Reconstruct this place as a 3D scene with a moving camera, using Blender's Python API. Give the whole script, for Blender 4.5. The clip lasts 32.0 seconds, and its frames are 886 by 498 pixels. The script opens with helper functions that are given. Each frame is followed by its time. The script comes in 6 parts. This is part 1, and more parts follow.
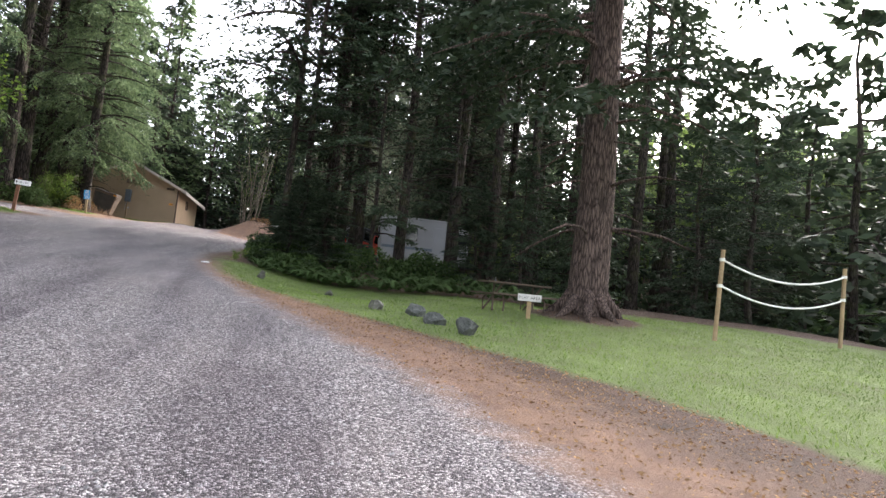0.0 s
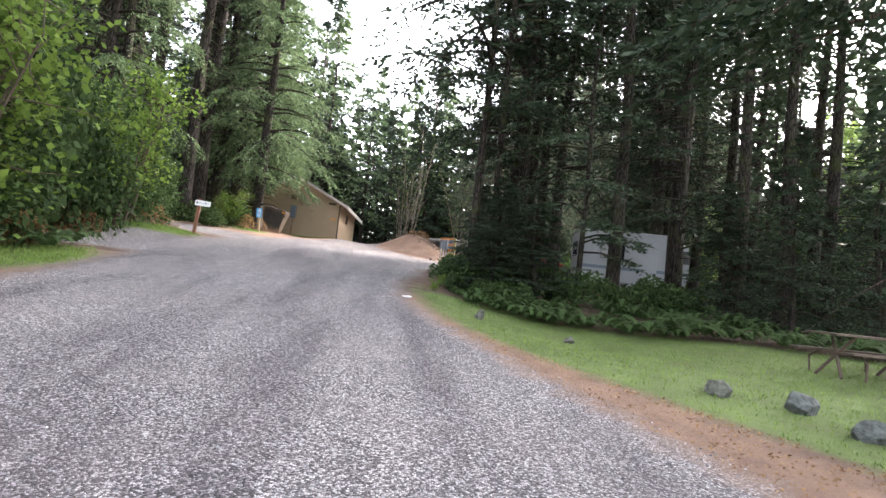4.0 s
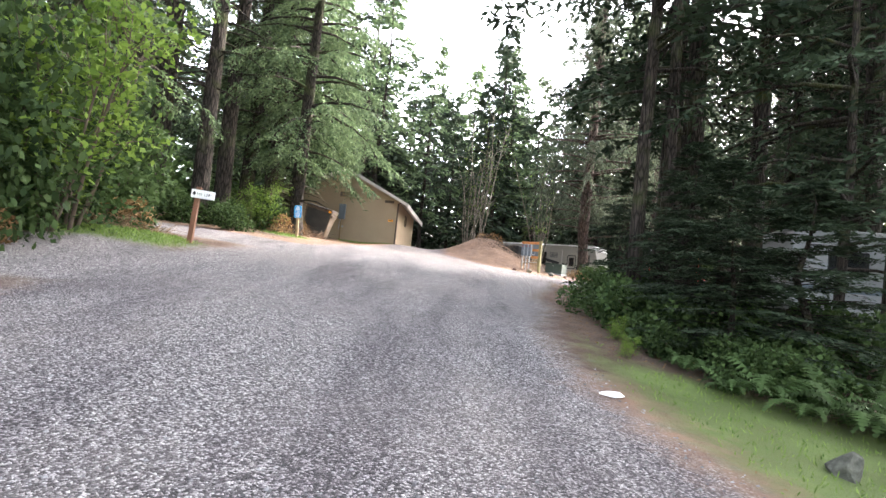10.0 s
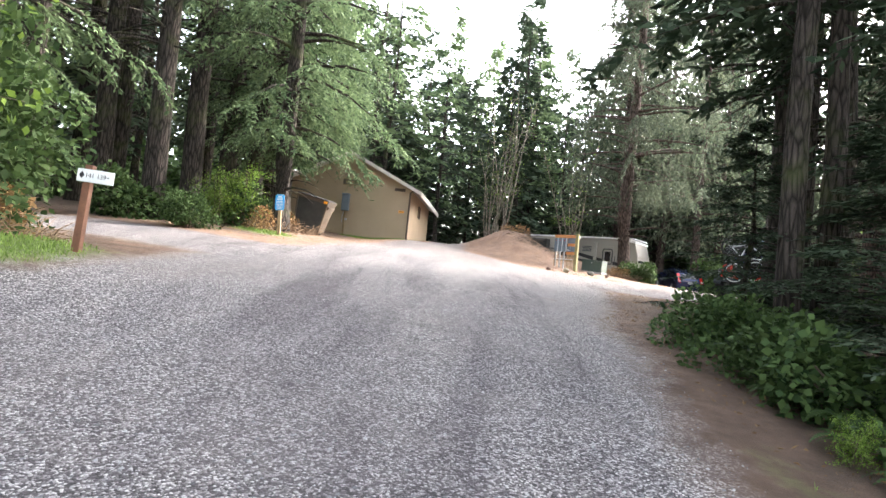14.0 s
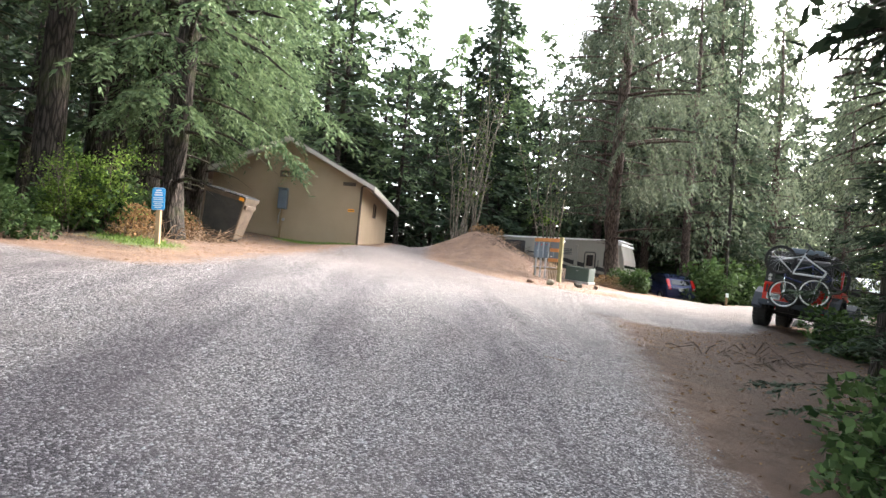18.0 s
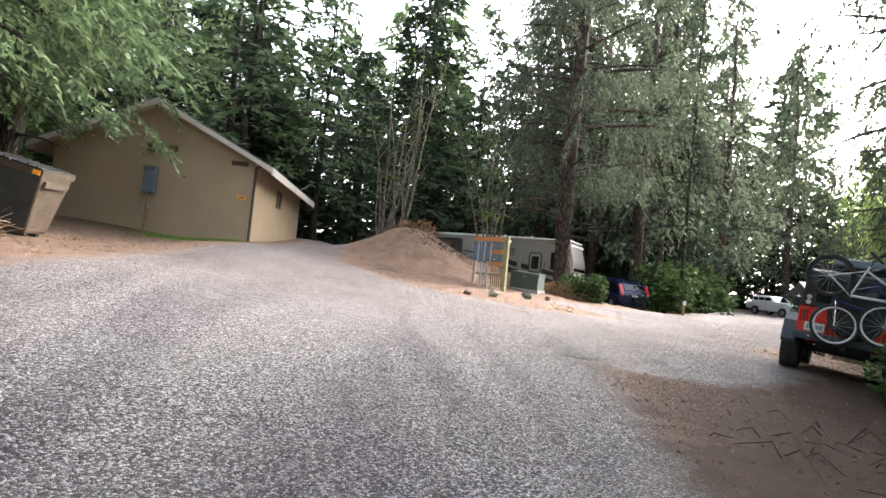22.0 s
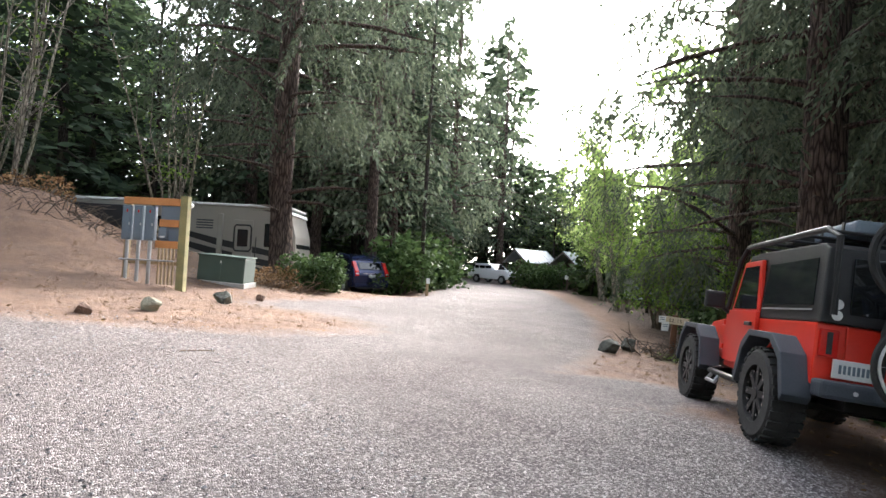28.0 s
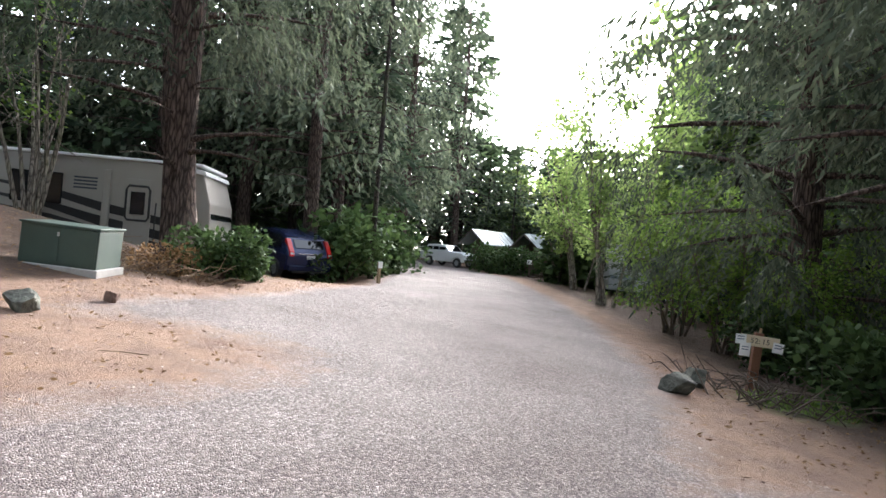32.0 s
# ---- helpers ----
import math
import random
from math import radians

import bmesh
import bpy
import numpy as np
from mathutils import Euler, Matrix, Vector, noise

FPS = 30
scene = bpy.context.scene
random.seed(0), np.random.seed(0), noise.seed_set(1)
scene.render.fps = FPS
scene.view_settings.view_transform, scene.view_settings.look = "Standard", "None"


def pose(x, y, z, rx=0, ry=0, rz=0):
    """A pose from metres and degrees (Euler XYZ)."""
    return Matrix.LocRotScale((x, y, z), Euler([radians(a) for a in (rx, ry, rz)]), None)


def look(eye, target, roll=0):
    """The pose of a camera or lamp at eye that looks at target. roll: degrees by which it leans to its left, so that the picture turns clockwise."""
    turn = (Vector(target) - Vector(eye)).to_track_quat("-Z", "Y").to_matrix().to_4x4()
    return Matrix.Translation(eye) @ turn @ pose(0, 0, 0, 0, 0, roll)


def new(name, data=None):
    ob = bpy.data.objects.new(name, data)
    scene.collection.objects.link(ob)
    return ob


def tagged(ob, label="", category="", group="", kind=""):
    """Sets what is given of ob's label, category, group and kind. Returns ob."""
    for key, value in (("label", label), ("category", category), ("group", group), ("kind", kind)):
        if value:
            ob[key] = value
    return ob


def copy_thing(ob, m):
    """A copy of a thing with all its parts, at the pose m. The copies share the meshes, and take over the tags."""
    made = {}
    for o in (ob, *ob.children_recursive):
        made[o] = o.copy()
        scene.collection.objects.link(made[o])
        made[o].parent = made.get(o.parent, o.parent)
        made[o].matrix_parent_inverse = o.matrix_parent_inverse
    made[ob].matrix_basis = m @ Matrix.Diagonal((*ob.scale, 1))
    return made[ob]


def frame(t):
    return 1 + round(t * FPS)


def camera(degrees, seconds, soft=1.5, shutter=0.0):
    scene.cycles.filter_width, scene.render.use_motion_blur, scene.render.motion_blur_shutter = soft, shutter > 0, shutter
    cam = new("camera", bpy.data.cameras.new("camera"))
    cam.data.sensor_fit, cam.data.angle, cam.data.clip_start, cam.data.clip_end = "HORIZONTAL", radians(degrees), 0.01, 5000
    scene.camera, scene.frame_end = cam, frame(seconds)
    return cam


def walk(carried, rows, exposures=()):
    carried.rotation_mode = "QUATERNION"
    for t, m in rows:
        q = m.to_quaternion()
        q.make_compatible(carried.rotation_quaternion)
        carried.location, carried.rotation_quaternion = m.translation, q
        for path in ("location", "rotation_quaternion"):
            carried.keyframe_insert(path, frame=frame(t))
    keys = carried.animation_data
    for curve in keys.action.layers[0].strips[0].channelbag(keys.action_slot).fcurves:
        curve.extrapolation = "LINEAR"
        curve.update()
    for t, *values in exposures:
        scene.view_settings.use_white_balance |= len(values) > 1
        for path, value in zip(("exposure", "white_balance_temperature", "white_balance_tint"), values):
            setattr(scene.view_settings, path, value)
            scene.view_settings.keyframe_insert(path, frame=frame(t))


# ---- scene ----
cam = camera(74.0, 32.0)
PATH = [
    (0, (3.902, 0.045, 0.259), (4.496, 1.948, 0.415), 5.7),
    (0.5, (3.626, 0.545, 0.371), (4.199, 2.456, 0.516), 5.9),
    (1, (3.327, 1.202, 0.463), (3.826, 3.131, 0.639), 5.4),
    (1.5, (3.06, 1.797, 0.557), (3.522, 3.735, 0.73), 5.6),
    (2, (2.839, 2.4, 0.625), (3.213, 4.358, 0.786), 5.2),
    (2.5, (2.672, 3.018, 0.691), (2.969, 4.992, 0.827), 5.5),
    (3, (2.459, 3.651, 0.734), (2.666, 5.636, 0.865), 5.4),
    (3.5, (2.224, 4.113, 0.77), (2.399, 6.101, 0.903), 5.7),
    (5.5, (1.678, 7.155, 1.002), (1.766, 9.149, 1.135), 6.3),
    (6, (1.529, 7.839, 1.058), (1.591, 9.834, 1.185), 6.2),
    (6.5, (1.384, 8.553, 1.083), (1.446, 10.548, 1.211), 5.8),
    (7, (1.256, 9.195, 1.169), (1.3, 11.19, 1.293), 5.4),
    (7.5, (1.119, 9.853, 1.219), (1.157, 11.849, 1.344), 5.4),
    (8, (0.987, 10.494, 1.265), (1.002, 12.49, 1.396), 5.4),
    (8.5, (0.891, 11.151, 1.286), (0.895, 13.146, 1.423), 5.7),
    (9, (0.749, 11.749, 1.354), (0.734, 13.745, 1.487), 5.7),
    (9.5, (0.633, 12.372, 1.371), (0.629, 14.368, 1.502), 5.9),
    (10, (0.606, 12.995, 1.45), (0.604, 14.991, 1.574), 5.9),
    (10.5, (0.546, 13.541, 1.449), (0.556, 15.537, 1.578), 5.9),
    (11, (0.54, 14.237, 1.551), (0.532, 16.233, 1.669), 6.1),
    (11.5, (0.521, 14.818, 1.594), (0.492, 16.815, 1.708), 5.7),
    (12, (0.504, 15.438, 1.645), (0.452, 17.434, 1.753), 5.4),
    (12.5, (0.533, 15.977, 1.649), (0.478, 17.973, 1.761), 5.3),
    (13, (0.475, 16.669, 1.816), (0.417, 18.666, 1.915), 5.3),
    (13.5, (0.467, 17.232, 1.916), (0.411, 19.229, 2.011), 5.4),
    (14, (0.436, 17.918, 2.027), (0.38, 19.916, 2.111), 5.5),
    (14.5, (0.433, 18.546, 2.132), (0.37, 20.544, 2.216), 5.9),
    (16.5, (0.509, 21.045, 2.543), (0.484, 23.044, 2.618), 6.3),
    (17, (0.549, 21.683, 2.608), (0.554, 23.681, 2.696), 5.6),
    (17.5, (0.533, 22.297, 2.675), (0.559, 24.295, 2.754), 5.2),
    (18, (0.659, 22.947, 2.681), (0.713, 24.944, 2.764), 5.2),
    (18.5, (0.719, 23.584, 2.715), (0.768, 25.581, 2.811), 5.4),
    (19, (0.822, 24.178, 2.738), (0.882, 26.175, 2.841), 5.7),
    (19.5, (0.932, 24.782, 2.771), (0.999, 26.778, 2.879), 5.9),
    (20, (1.009, 25.363, 2.811), (1.105, 27.358, 2.919), 6.1),
    (20.5, (1.116, 25.967, 2.879), (1.228, 27.962, 2.982), 6.1),
    (21, (1.235, 26.596, 2.942), (1.376, 28.588, 3.05), 5.7),
    (21.5, (1.263, 27.21, 3.032), (1.499, 29.193, 3.132), 5.7),
    (22, (1.482, 27.908, 3.099), (1.747, 29.888, 3.188), 5.7),
    (22.5, (1.604, 28.586, 3.169), (1.983, 30.548, 3.262), 5.7),
    (23, (1.768, 29.241, 3.214), (2.238, 31.183, 3.301), 5.1),
    (23.5, (2.042, 29.964, 3.231), (2.599, 31.883, 3.327), 4.9),
    (24, (2.135, 30.472, 3.288), (2.704, 32.388, 3.363), 4.9),
    (24.5, (2.322, 31.002, 3.283), (2.909, 32.913, 3.356), 5.1),
    (25, (2.565, 31.639, 3.314), (3.245, 33.518, 3.413), 4.6),
    (25.5, (2.804, 32.209, 3.329), (3.615, 34.033, 3.451), 4.9),
    (26, (3.029, 32.755, 3.355), (3.952, 34.526, 3.473), 4.3),
    (26.5, (3.243, 33.281, 3.379), (4.235, 35.014, 3.489), 4.1),
    (28.5, (4.043, 35.478, 3.496), (5.217, 37.097, 3.552), 2.9),
    (29, (4.321, 36.019, 3.511), (5.51, 37.626, 3.56), 3.1),
    (29.5, (4.606, 36.517, 3.535), (5.81, 38.113, 3.577), 3.5),
    (30, (4.933, 37.051, 3.539), (6.16, 38.631, 3.58), 4.1),
    (30.5, (5.234, 37.548, 3.548), (6.476, 39.115, 3.582), 4.2),
    (31, (5.52, 38.049, 3.567), (6.785, 39.598, 3.585), 4.4),
    (31.5, (5.807, 38.518, 3.545), (7.088, 40.054, 3.558), 4.5),
    (32, (6.142, 39.008, 3.549), (7.439, 40.53, 3.559), 4.6),
]
walk(cam, [(t, look(eye, target, roll)) for t, eye, target, roll in PATH], [(0, 3.0, 6500, 15), (2, 3.5, 6500, 14), (3, 3.55, 6500, 14), (6, 3.72, 6500, 14), (10, 3.9, 6500, 12), (13, 4.0, 6500, 11), (17, 3.85, 6500, 10), (20, 3.5, 6500, 10), (26, 3.35, 6300, 10), (29, 3.4, 6250, 10), (32, 3.25, 6100, 10)])

# ---- light ----
SUN_AZ, SUN_EL = radians(57), radians(25)
world = bpy.data.worlds.new("overcast_sky")
scene.world = world
world.use_nodes = True
wt = world.node_tree
sky = wt.nodes.new("ShaderNodeTexSky")
sky.sky_type, sky.sun_disc = "NISHITA", False
sky.sun_elevation, sky.sun_rotation = SUN_EL, SUN_AZ
sky.air_density, sky.dust_density, sky.ozone_density = 1.0, 4.0, 1.0
pale = wt.nodes.new("ShaderNodeHueSaturation")
pale.inputs["Saturation"].default_value = 0.38
wt.links.new(sky.outputs[0], pale.inputs["Color"])
wt.links.new(pale.outputs[0], wt.nodes["Background"].inputs["Color"])
wt.nodes["Background"].inputs["Strength"].default_value = 0.15
sun_lamp = bpy.data.lights.new("sun", "SUN")
sun_lamp.energy, sun_lamp.angle, sun_lamp.color = 0.95, radians(10), (1.0, 0.96, 0.92)
new("sun", sun_lamp).matrix_world = look((0, 0, 0), (-math.sin(SUN_AZ) * math.cos(SUN_EL), -math.cos(SUN_AZ) * math.cos(SUN_EL), -math.sin(SUN_EL)))

# ---- materials ----
def node_mat(name, rough=0.8, metal=0.0):
    m = bpy.data.materials.new(name)
    m.use_nodes = True
    nt = m.node_tree
    b = nt.nodes["Principled BSDF"]
    b.inputs["Roughness"].default_value, b.inputs["Metallic"].default_value = rough, metal
    return m, nt, b


def add(nt, kind, **values):
    n = nt.nodes.new(kind)
    for k, v in values.items():
        if k in n.inputs:
            n.inputs[k].default_value = v
    return n


def noise_of(nt, scale, detail=4.0, rough=0.55, vec=None):
    n = add(nt, "ShaderNodeTexNoise", Scale=scale, Detail=detail, Roughness=rough)
    if vec is None:
        vec = add(nt, "ShaderNodeTexCoord").outputs["Object"]
    nt.links.new(vec, n.inputs["Vector"])
    return n.outputs["Fac"]


def ramp(nt, fac, stops):
    r = nt.nodes.new("ShaderNodeValToRGB")
    while len(r.color_ramp.elements) < len(stops):
        r.color_ramp.elements.new(0.5)
    for e, (p, c) in zip(r.color_ramp.elements, stops):
        e.position, e.color = p, (*c, 1) if len(c) == 3 else c
    nt.links.new(fac, r.inputs[0])
    return r.outputs[0]


def mixed(nt, fac, a, b, kind="MIX"):
    n = nt.nodes.new("ShaderNodeMix")
    n.data_type, n.blend_type = "RGBA", kind
    for v, i in ((fac, 0), (a, 6), (b, 7)):
        if isinstance(v, (int, float)):
            n.inputs[i].default_value = v
        elif isinstance(v, tuple):
            n.inputs[i].default_value = (*v, 1)
        else:
            nt.links.new(v, n.inputs[i])
    return n.outputs[2]


def bumped(nt, b, fac, strength, dist):
    n = add(nt, "ShaderNodeBump", Strength=strength, Distance=dist)
    nt.links.new(fac, n.inputs["Height"])
    nt.links.new(n.outputs[0], b.inputs["Normal"])


def mottled(name, dark, light, scale=3.0, fine=40.0, rough=0.8, metal=0.0, bump=0.3, dist=0.01, vary=0.0):
    """A plain surface with broad blotches and fine grain."""
    m, nt, b = node_mat(name, rough, metal)
    broad, grain = noise_of(nt, scale), noise_of(nt, fine, 6)
    col = mixed(nt, 0.45, ramp(nt, broad, [(0.3, dark), (0.7, light)]), ramp(nt, grain, [(0.3, dark), (0.7, light)]))
    if vary:
        info = nt.nodes.new("ShaderNodeObjectInfo")
        hsv = add(nt, "ShaderNodeHueSaturation")
        mr = add(nt, "ShaderNodeMapRange", **{"To Min": 1 - vary, "To Max": 1 + vary})
        nt.links.new(info.outputs["Random"], mr.inputs["Value"])
        nt.links.new(mr.outputs[0], hsv.inputs["Value"])
        nt.links.new(col, hsv.inputs["Color"])
        col = hsv.outputs[0]
    nt.links.new(col, b.inputs["Base Color"])
    if bump:
        bumped(nt, b, grain, bump, dist)
    return m


def foliage(name, dark, light, rough=0.55, thin=0.35):
    """Leaves: each island its own shade, some light let through."""
    m, nt, b = node_mat(name, rough)
    b.inputs["Specular IOR Level"].default_value = 0.1
    b.inputs["Roughness"].default_value = max(rough, 0.7)
    geo = nt.nodes.new("ShaderNodeNewGeometry")
    info = nt.nodes.new("ShaderNodeObjectInfo")
    patch = noise_of(nt, 0.35, 3)
    f = add(nt, "ShaderNodeMath")
    f.operation = "MULTIPLY_ADD"
    nt.links.new(geo.outputs["Random Per Island"], f.inputs[0])
    f.inputs[1].default_value = 0.6
    nt.links.new(patch, f.inputs[2])
    col = ramp(nt, f.outputs[0], [(0.35, dark), (1.1 / 1.2, light)])
    hsv = add(nt, "ShaderNodeHueSaturation")
    mr = add(nt, "ShaderNodeMapRange", **{"To Min": 0.75, "To Max": 1.25})
    nt.links.new(info.outputs["Random"], mr.inputs["Value"])
    nt.links.new(mr.outputs[0], hsv.inputs["Value"])
    nt.links.new(col, hsv.inputs["Color"])
    nt.links.new(hsv.outputs[0], b.inputs["Base Color"])
    tr = nt.nodes.new("ShaderNodeBsdfTranslucent")
    nt.links.new(hsv.outputs[0], tr.inputs["Color"])
    mx = nt.nodes.new("ShaderNodeMixShader")
    mx.inputs[0].default_value = thin
    nt.links.new(b.outputs[0], mx.inputs[1])
    nt.links.new(tr.outputs[0], mx.inputs[2])
    nt.links.new(mx.outputs[0], nt.nodes["Material Output"].inputs["Surface"])
    return m


def bark(name, dark, light, moss=0.0):
    m, nt, b = node_mat(name, 0.95)
    b.inputs["Specular IOR Level"].default_value = 0.15
    tc = add(nt, "ShaderNodeTexCoord")
    mp = add(nt, "ShaderNodeMapping", Scale=(1, 1, 0.18))
    nt.links.new(tc.outputs["Object"], mp.inputs["Vector"])
    plates = add(nt, "ShaderNodeTexVoronoi", Scale=14.0)
    plates.feature = "DISTANCE_TO_EDGE"
    nt.links.new(mp.outputs[0], plates.inputs["Vector"])
    streak = noise_of(nt, 22, 6, 0.65, mp.outputs[0])
    groove = ramp(nt, plates.outputs["Distance"], [(0.0, (0.25, 0.25, 0.25)), (0.22, (1, 1, 1))])
    col = mixed(nt, 1.0, ramp(nt, streak, [(0.3, dark), (0.72, light)]), groove, "MULTIPLY")
    if moss:
        col = mixed(nt, ramp(nt, noise_of(nt, 1.3), [(0.5, (0, 0, 0)), (0.75, (moss, moss, moss))]), col, (0.09, 0.12, 0.03))
    nt.links.new(col, b.inputs["Base Color"])
    h = add(nt, "ShaderNodeMath")
    h.operation = "MULTIPLY"
    nt.links.new(groove, h.inputs[0])
    nt.links.new(streak, h.inputs[1])
    bumped(nt, b, h.outputs[0], 0.9, 0.04)
    return m


M_TAN = mottled("tan_stucco", (0.33, 0.255, 0.165), (0.41, 0.315, 0.21), 1.2, 90, 0.9, 0, 0.35, 0.006)
M_ROOF = mottled("roof_felt", (0.10, 0.095, 0.09), (0.17, 0.16, 0.15), 2, 60, 0.9)
M_FASCIA = mottled("fascia_paint", (0.42, 0.38, 0.33), (0.55, 0.5, 0.44), 2, 50, 0.7)
M_BROWN = mottled("brown_trim", (0.05, 0.035, 0.025), (0.085, 0.06, 0.04), 3, 60, 0.7)
M_STEEL_GREY = mottled("grey_enamel", (0.10, 0.13, 0.16), (0.15, 0.19, 0.23), 3, 80, 0.5, 0.0, 0.1)
M_WOOD = mottled("weathered_post", (0.19, 0.13, 0.07), (0.36, 0.26, 0.14), 5, 50, 0.85)
M_CEDAR = mottled("orange_stained_board", (0.38, 0.15, 0.05), (0.58, 0.26, 0.09), 4, 40, 0.8)
M_REDWOOD = mottled("red_brown_post", (0.10, 0.045, 0.025), (0.20, 0.09, 0.05), 5, 50, 0.85)
M_GALV = mottled("galvanised", (0.32, 0.33, 0.34), (0.5, 0.51, 0.52), 6, 60, 0.45, 0.8, 0.1)
M_WHITE = mottled("white_paint", (0.62, 0.62, 0.6), (0.8, 0.8, 0.78), 2, 60, 0.6, 0, 0.1)
M_SIGN_BLUE = mottled("sign_blue", (0.02, 0.25, 0.55), (0.03, 0.33, 0.66), 2, 60, 0.45, 0, 0.05)
M_ORANGE = mottled("sign_orange", (0.85, 0.3, 0.01), (0.95, 0.4, 0.02), 3, 60, 0.5, 0, 0.05)
M_BLACK = mottled("black_plastic", (0.006, 0.006, 0.007), (0.014, 0.014, 0.015), 4, 80, 0.5)
M_RUBBER = mottled("tyre_rubber", (0.013, 0.013, 0.013), (0.035, 0.034, 0.032), 6, 60, 0.9)
M_RED = mottled("red_car_paint", (0.62, 0.028, 0.014), (0.70, 0.036, 0.018), 0.8, 30, 0.28, 0.0, 0.0)
M_FENDER = mottled("fender_plastic", (0.03, 0.037, 0.048), (0.05, 0.06, 0.074), 3, 90, 0.65)
M_NAVY = mottled("navy_car_paint", (0.012, 0.018, 0.055), (0.018, 0.026, 0.075), 1, 30, 0.25, 0.3, 0)
M_CARWHITE = mottled("white_car_paint", (0.66, 0.67, 0.68), (0.74, 0.75, 0.76), 1, 30, 0.3, 0, 0)
M_CHROME = mottled("chrome", (0.6, 0.6, 0.62), (0.75, 0.75, 0.76), 2, 30, 0.2, 1.0, 0)
M_TAIL = mottled("tail_light_red", (0.45, 0.01, 0.008), (0.6, 0.02, 0.015), 8, 60, 0.2, 0, 0)
M_LENS = mottled("clear_lens", (0.6, 0.6, 0.6), (0.8, 0.8, 0.8), 8, 60, 0.15, 0, 0)
M_TRAFO = mottled("green_enamel", (0.028, 0.05, 0.04), (0.045, 0.072, 0.056), 2, 70, 0.55, 0, 0.1)
M_CONCRETE = mottled("concrete", (0.22, 0.21, 0.2), (0.38, 0.37, 0.35), 3, 50, 0.95)
M_ROCK = mottled("mossy_rock", (0.016, 0.018, 0.014), (0.16, 0.16, 0.13), 6, 19, 0.95, 0, 0.8, 0.04, 0.3)
# cream and white bodies, greyed: the trees' shade is put into both colours
M_RVCREAM_SHADED = mottled("rv_cream_shaded", (0.25, 0.232, 0.2), (0.31, 0.29, 0.255), 1, 40, 0.4, 0, 0)
M_RVWHITE_SHADED = mottled("trailer_white_shaded", (0.26, 0.27, 0.28), (0.34, 0.35, 0.36), 1, 40, 0.4, 0, 0.05)
M_DARKGLASS, _nt, _b = node_mat("dark_glass", 0.06)
_b.inputs["Base Color"].default_value = (0.012, 0.014, 0.016, 1)
M_RUST = mottled("rusty_bin_steel", (0.06, 0.042, 0.03), (0.17, 0.13, 0.09), 3, 30, 0.8, 0.2)
M_BINDARK = mottled("dark_bin", (0.02, 0.022, 0.022), (0.06, 0.058, 0.052), 3, 30, 0.8)
M_ROPE = mottled("white_rope", (0.55, 0.55, 0.5), (0.75, 0.75, 0.7), 20, 200, 0.9)
M_METALROOF = mottled("pale_metal_roof", (0.26, 0.29, 0.3), (0.36, 0.39, 0.4), 2, 20, 0.4, 0.3, 0.05)
M_CABIN = mottled("dark_cabin_wood", (0.045, 0.032, 0.022), (0.10, 0.07, 0.05), 3, 40, 0.85)

BARK_FIR = bark("fir_bark", (0.045, 0.032, 0.026), (0.17, 0.125, 0.105))
BARK_DARK = bark("dark_bark", (0.022, 0.018, 0.015), (0.08, 0.066, 0.056), 0.4)
BARK_PALE = bark("pale_bark", (0.15, 0.125, 0.095), (0.38, 0.33, 0.27), 0.5)
TWIG = mottled("twig", (0.05, 0.036, 0.027), (0.12, 0.09, 0.065), 8, 60, 0.95)
LEAF_FIR = foliage("fir_needles", (0.009, 0.018, 0.011), (0.046, 0.066, 0.038), 0.6, 0.25)
LEAF_CEDAR = foliage("cedar_sprays", (0.028, 0.056, 0.026), (0.13, 0.18, 0.088), 0.55, 0.35)
LEAF_SPRUCE = foliage("spruce_needles", (0.025, 0.038, 0.027), (0.12, 0.142, 0.09), 0.6, 0.35)
LEAF_BRIGHT = foliage("bright_leaves", (0.035, 0.075, 0.014), (0.17, 0.25, 0.048), 0.45, 0.4)
LEAF_PALE = foliage("pale_leaves", (0.07, 0.12, 0.03), (0.24, 0.32, 0.10), 0.5, 0.5)
LEAF_LAUREL = foliage("laurel_leaves", (0.011, 0.026, 0.01), (0.068, 0.108, 0.036), 0.5, 0.25)
LEAF_FERN = foliage("fern_fronds", (0.012, 0.03, 0.01), (0.055, 0.09, 0.03), 0.5, 0.3)
LEAF_DRY = foliage("dry_litter", (0.10, 0.05, 0.025), (0.32, 0.20, 0.10), 0.9, 0.2)
GRASS = foliage("grass_blades", (0.05, 0.1, 0.018), (0.18, 0.26, 0.065), 0.6, 0.35)

# ---- shape helpers ----
def mesh_of(name, bm, mat=None, smooth=False):
    me = bpy.data.meshes.new(name)
    bm.to_mesh(me)
    bm.free()
    if mat:
        me.materials.append(mat)
    if smooth:
        me.polygons.foreach_set("use_smooth", [True] * len(me.polygons))
    return me


def part(name, bm, mat, parent, label="", smooth=False):
    ob = new(name, mesh_of(name, bm, mat, smooth))
    ob.parent = parent
    return tagged(ob, label=label)


def thing(name, m, label, category, group="", kind=""):
    ob = new(name)
    ob.matrix_world = m
    return tagged(ob, label, category, group, kind)


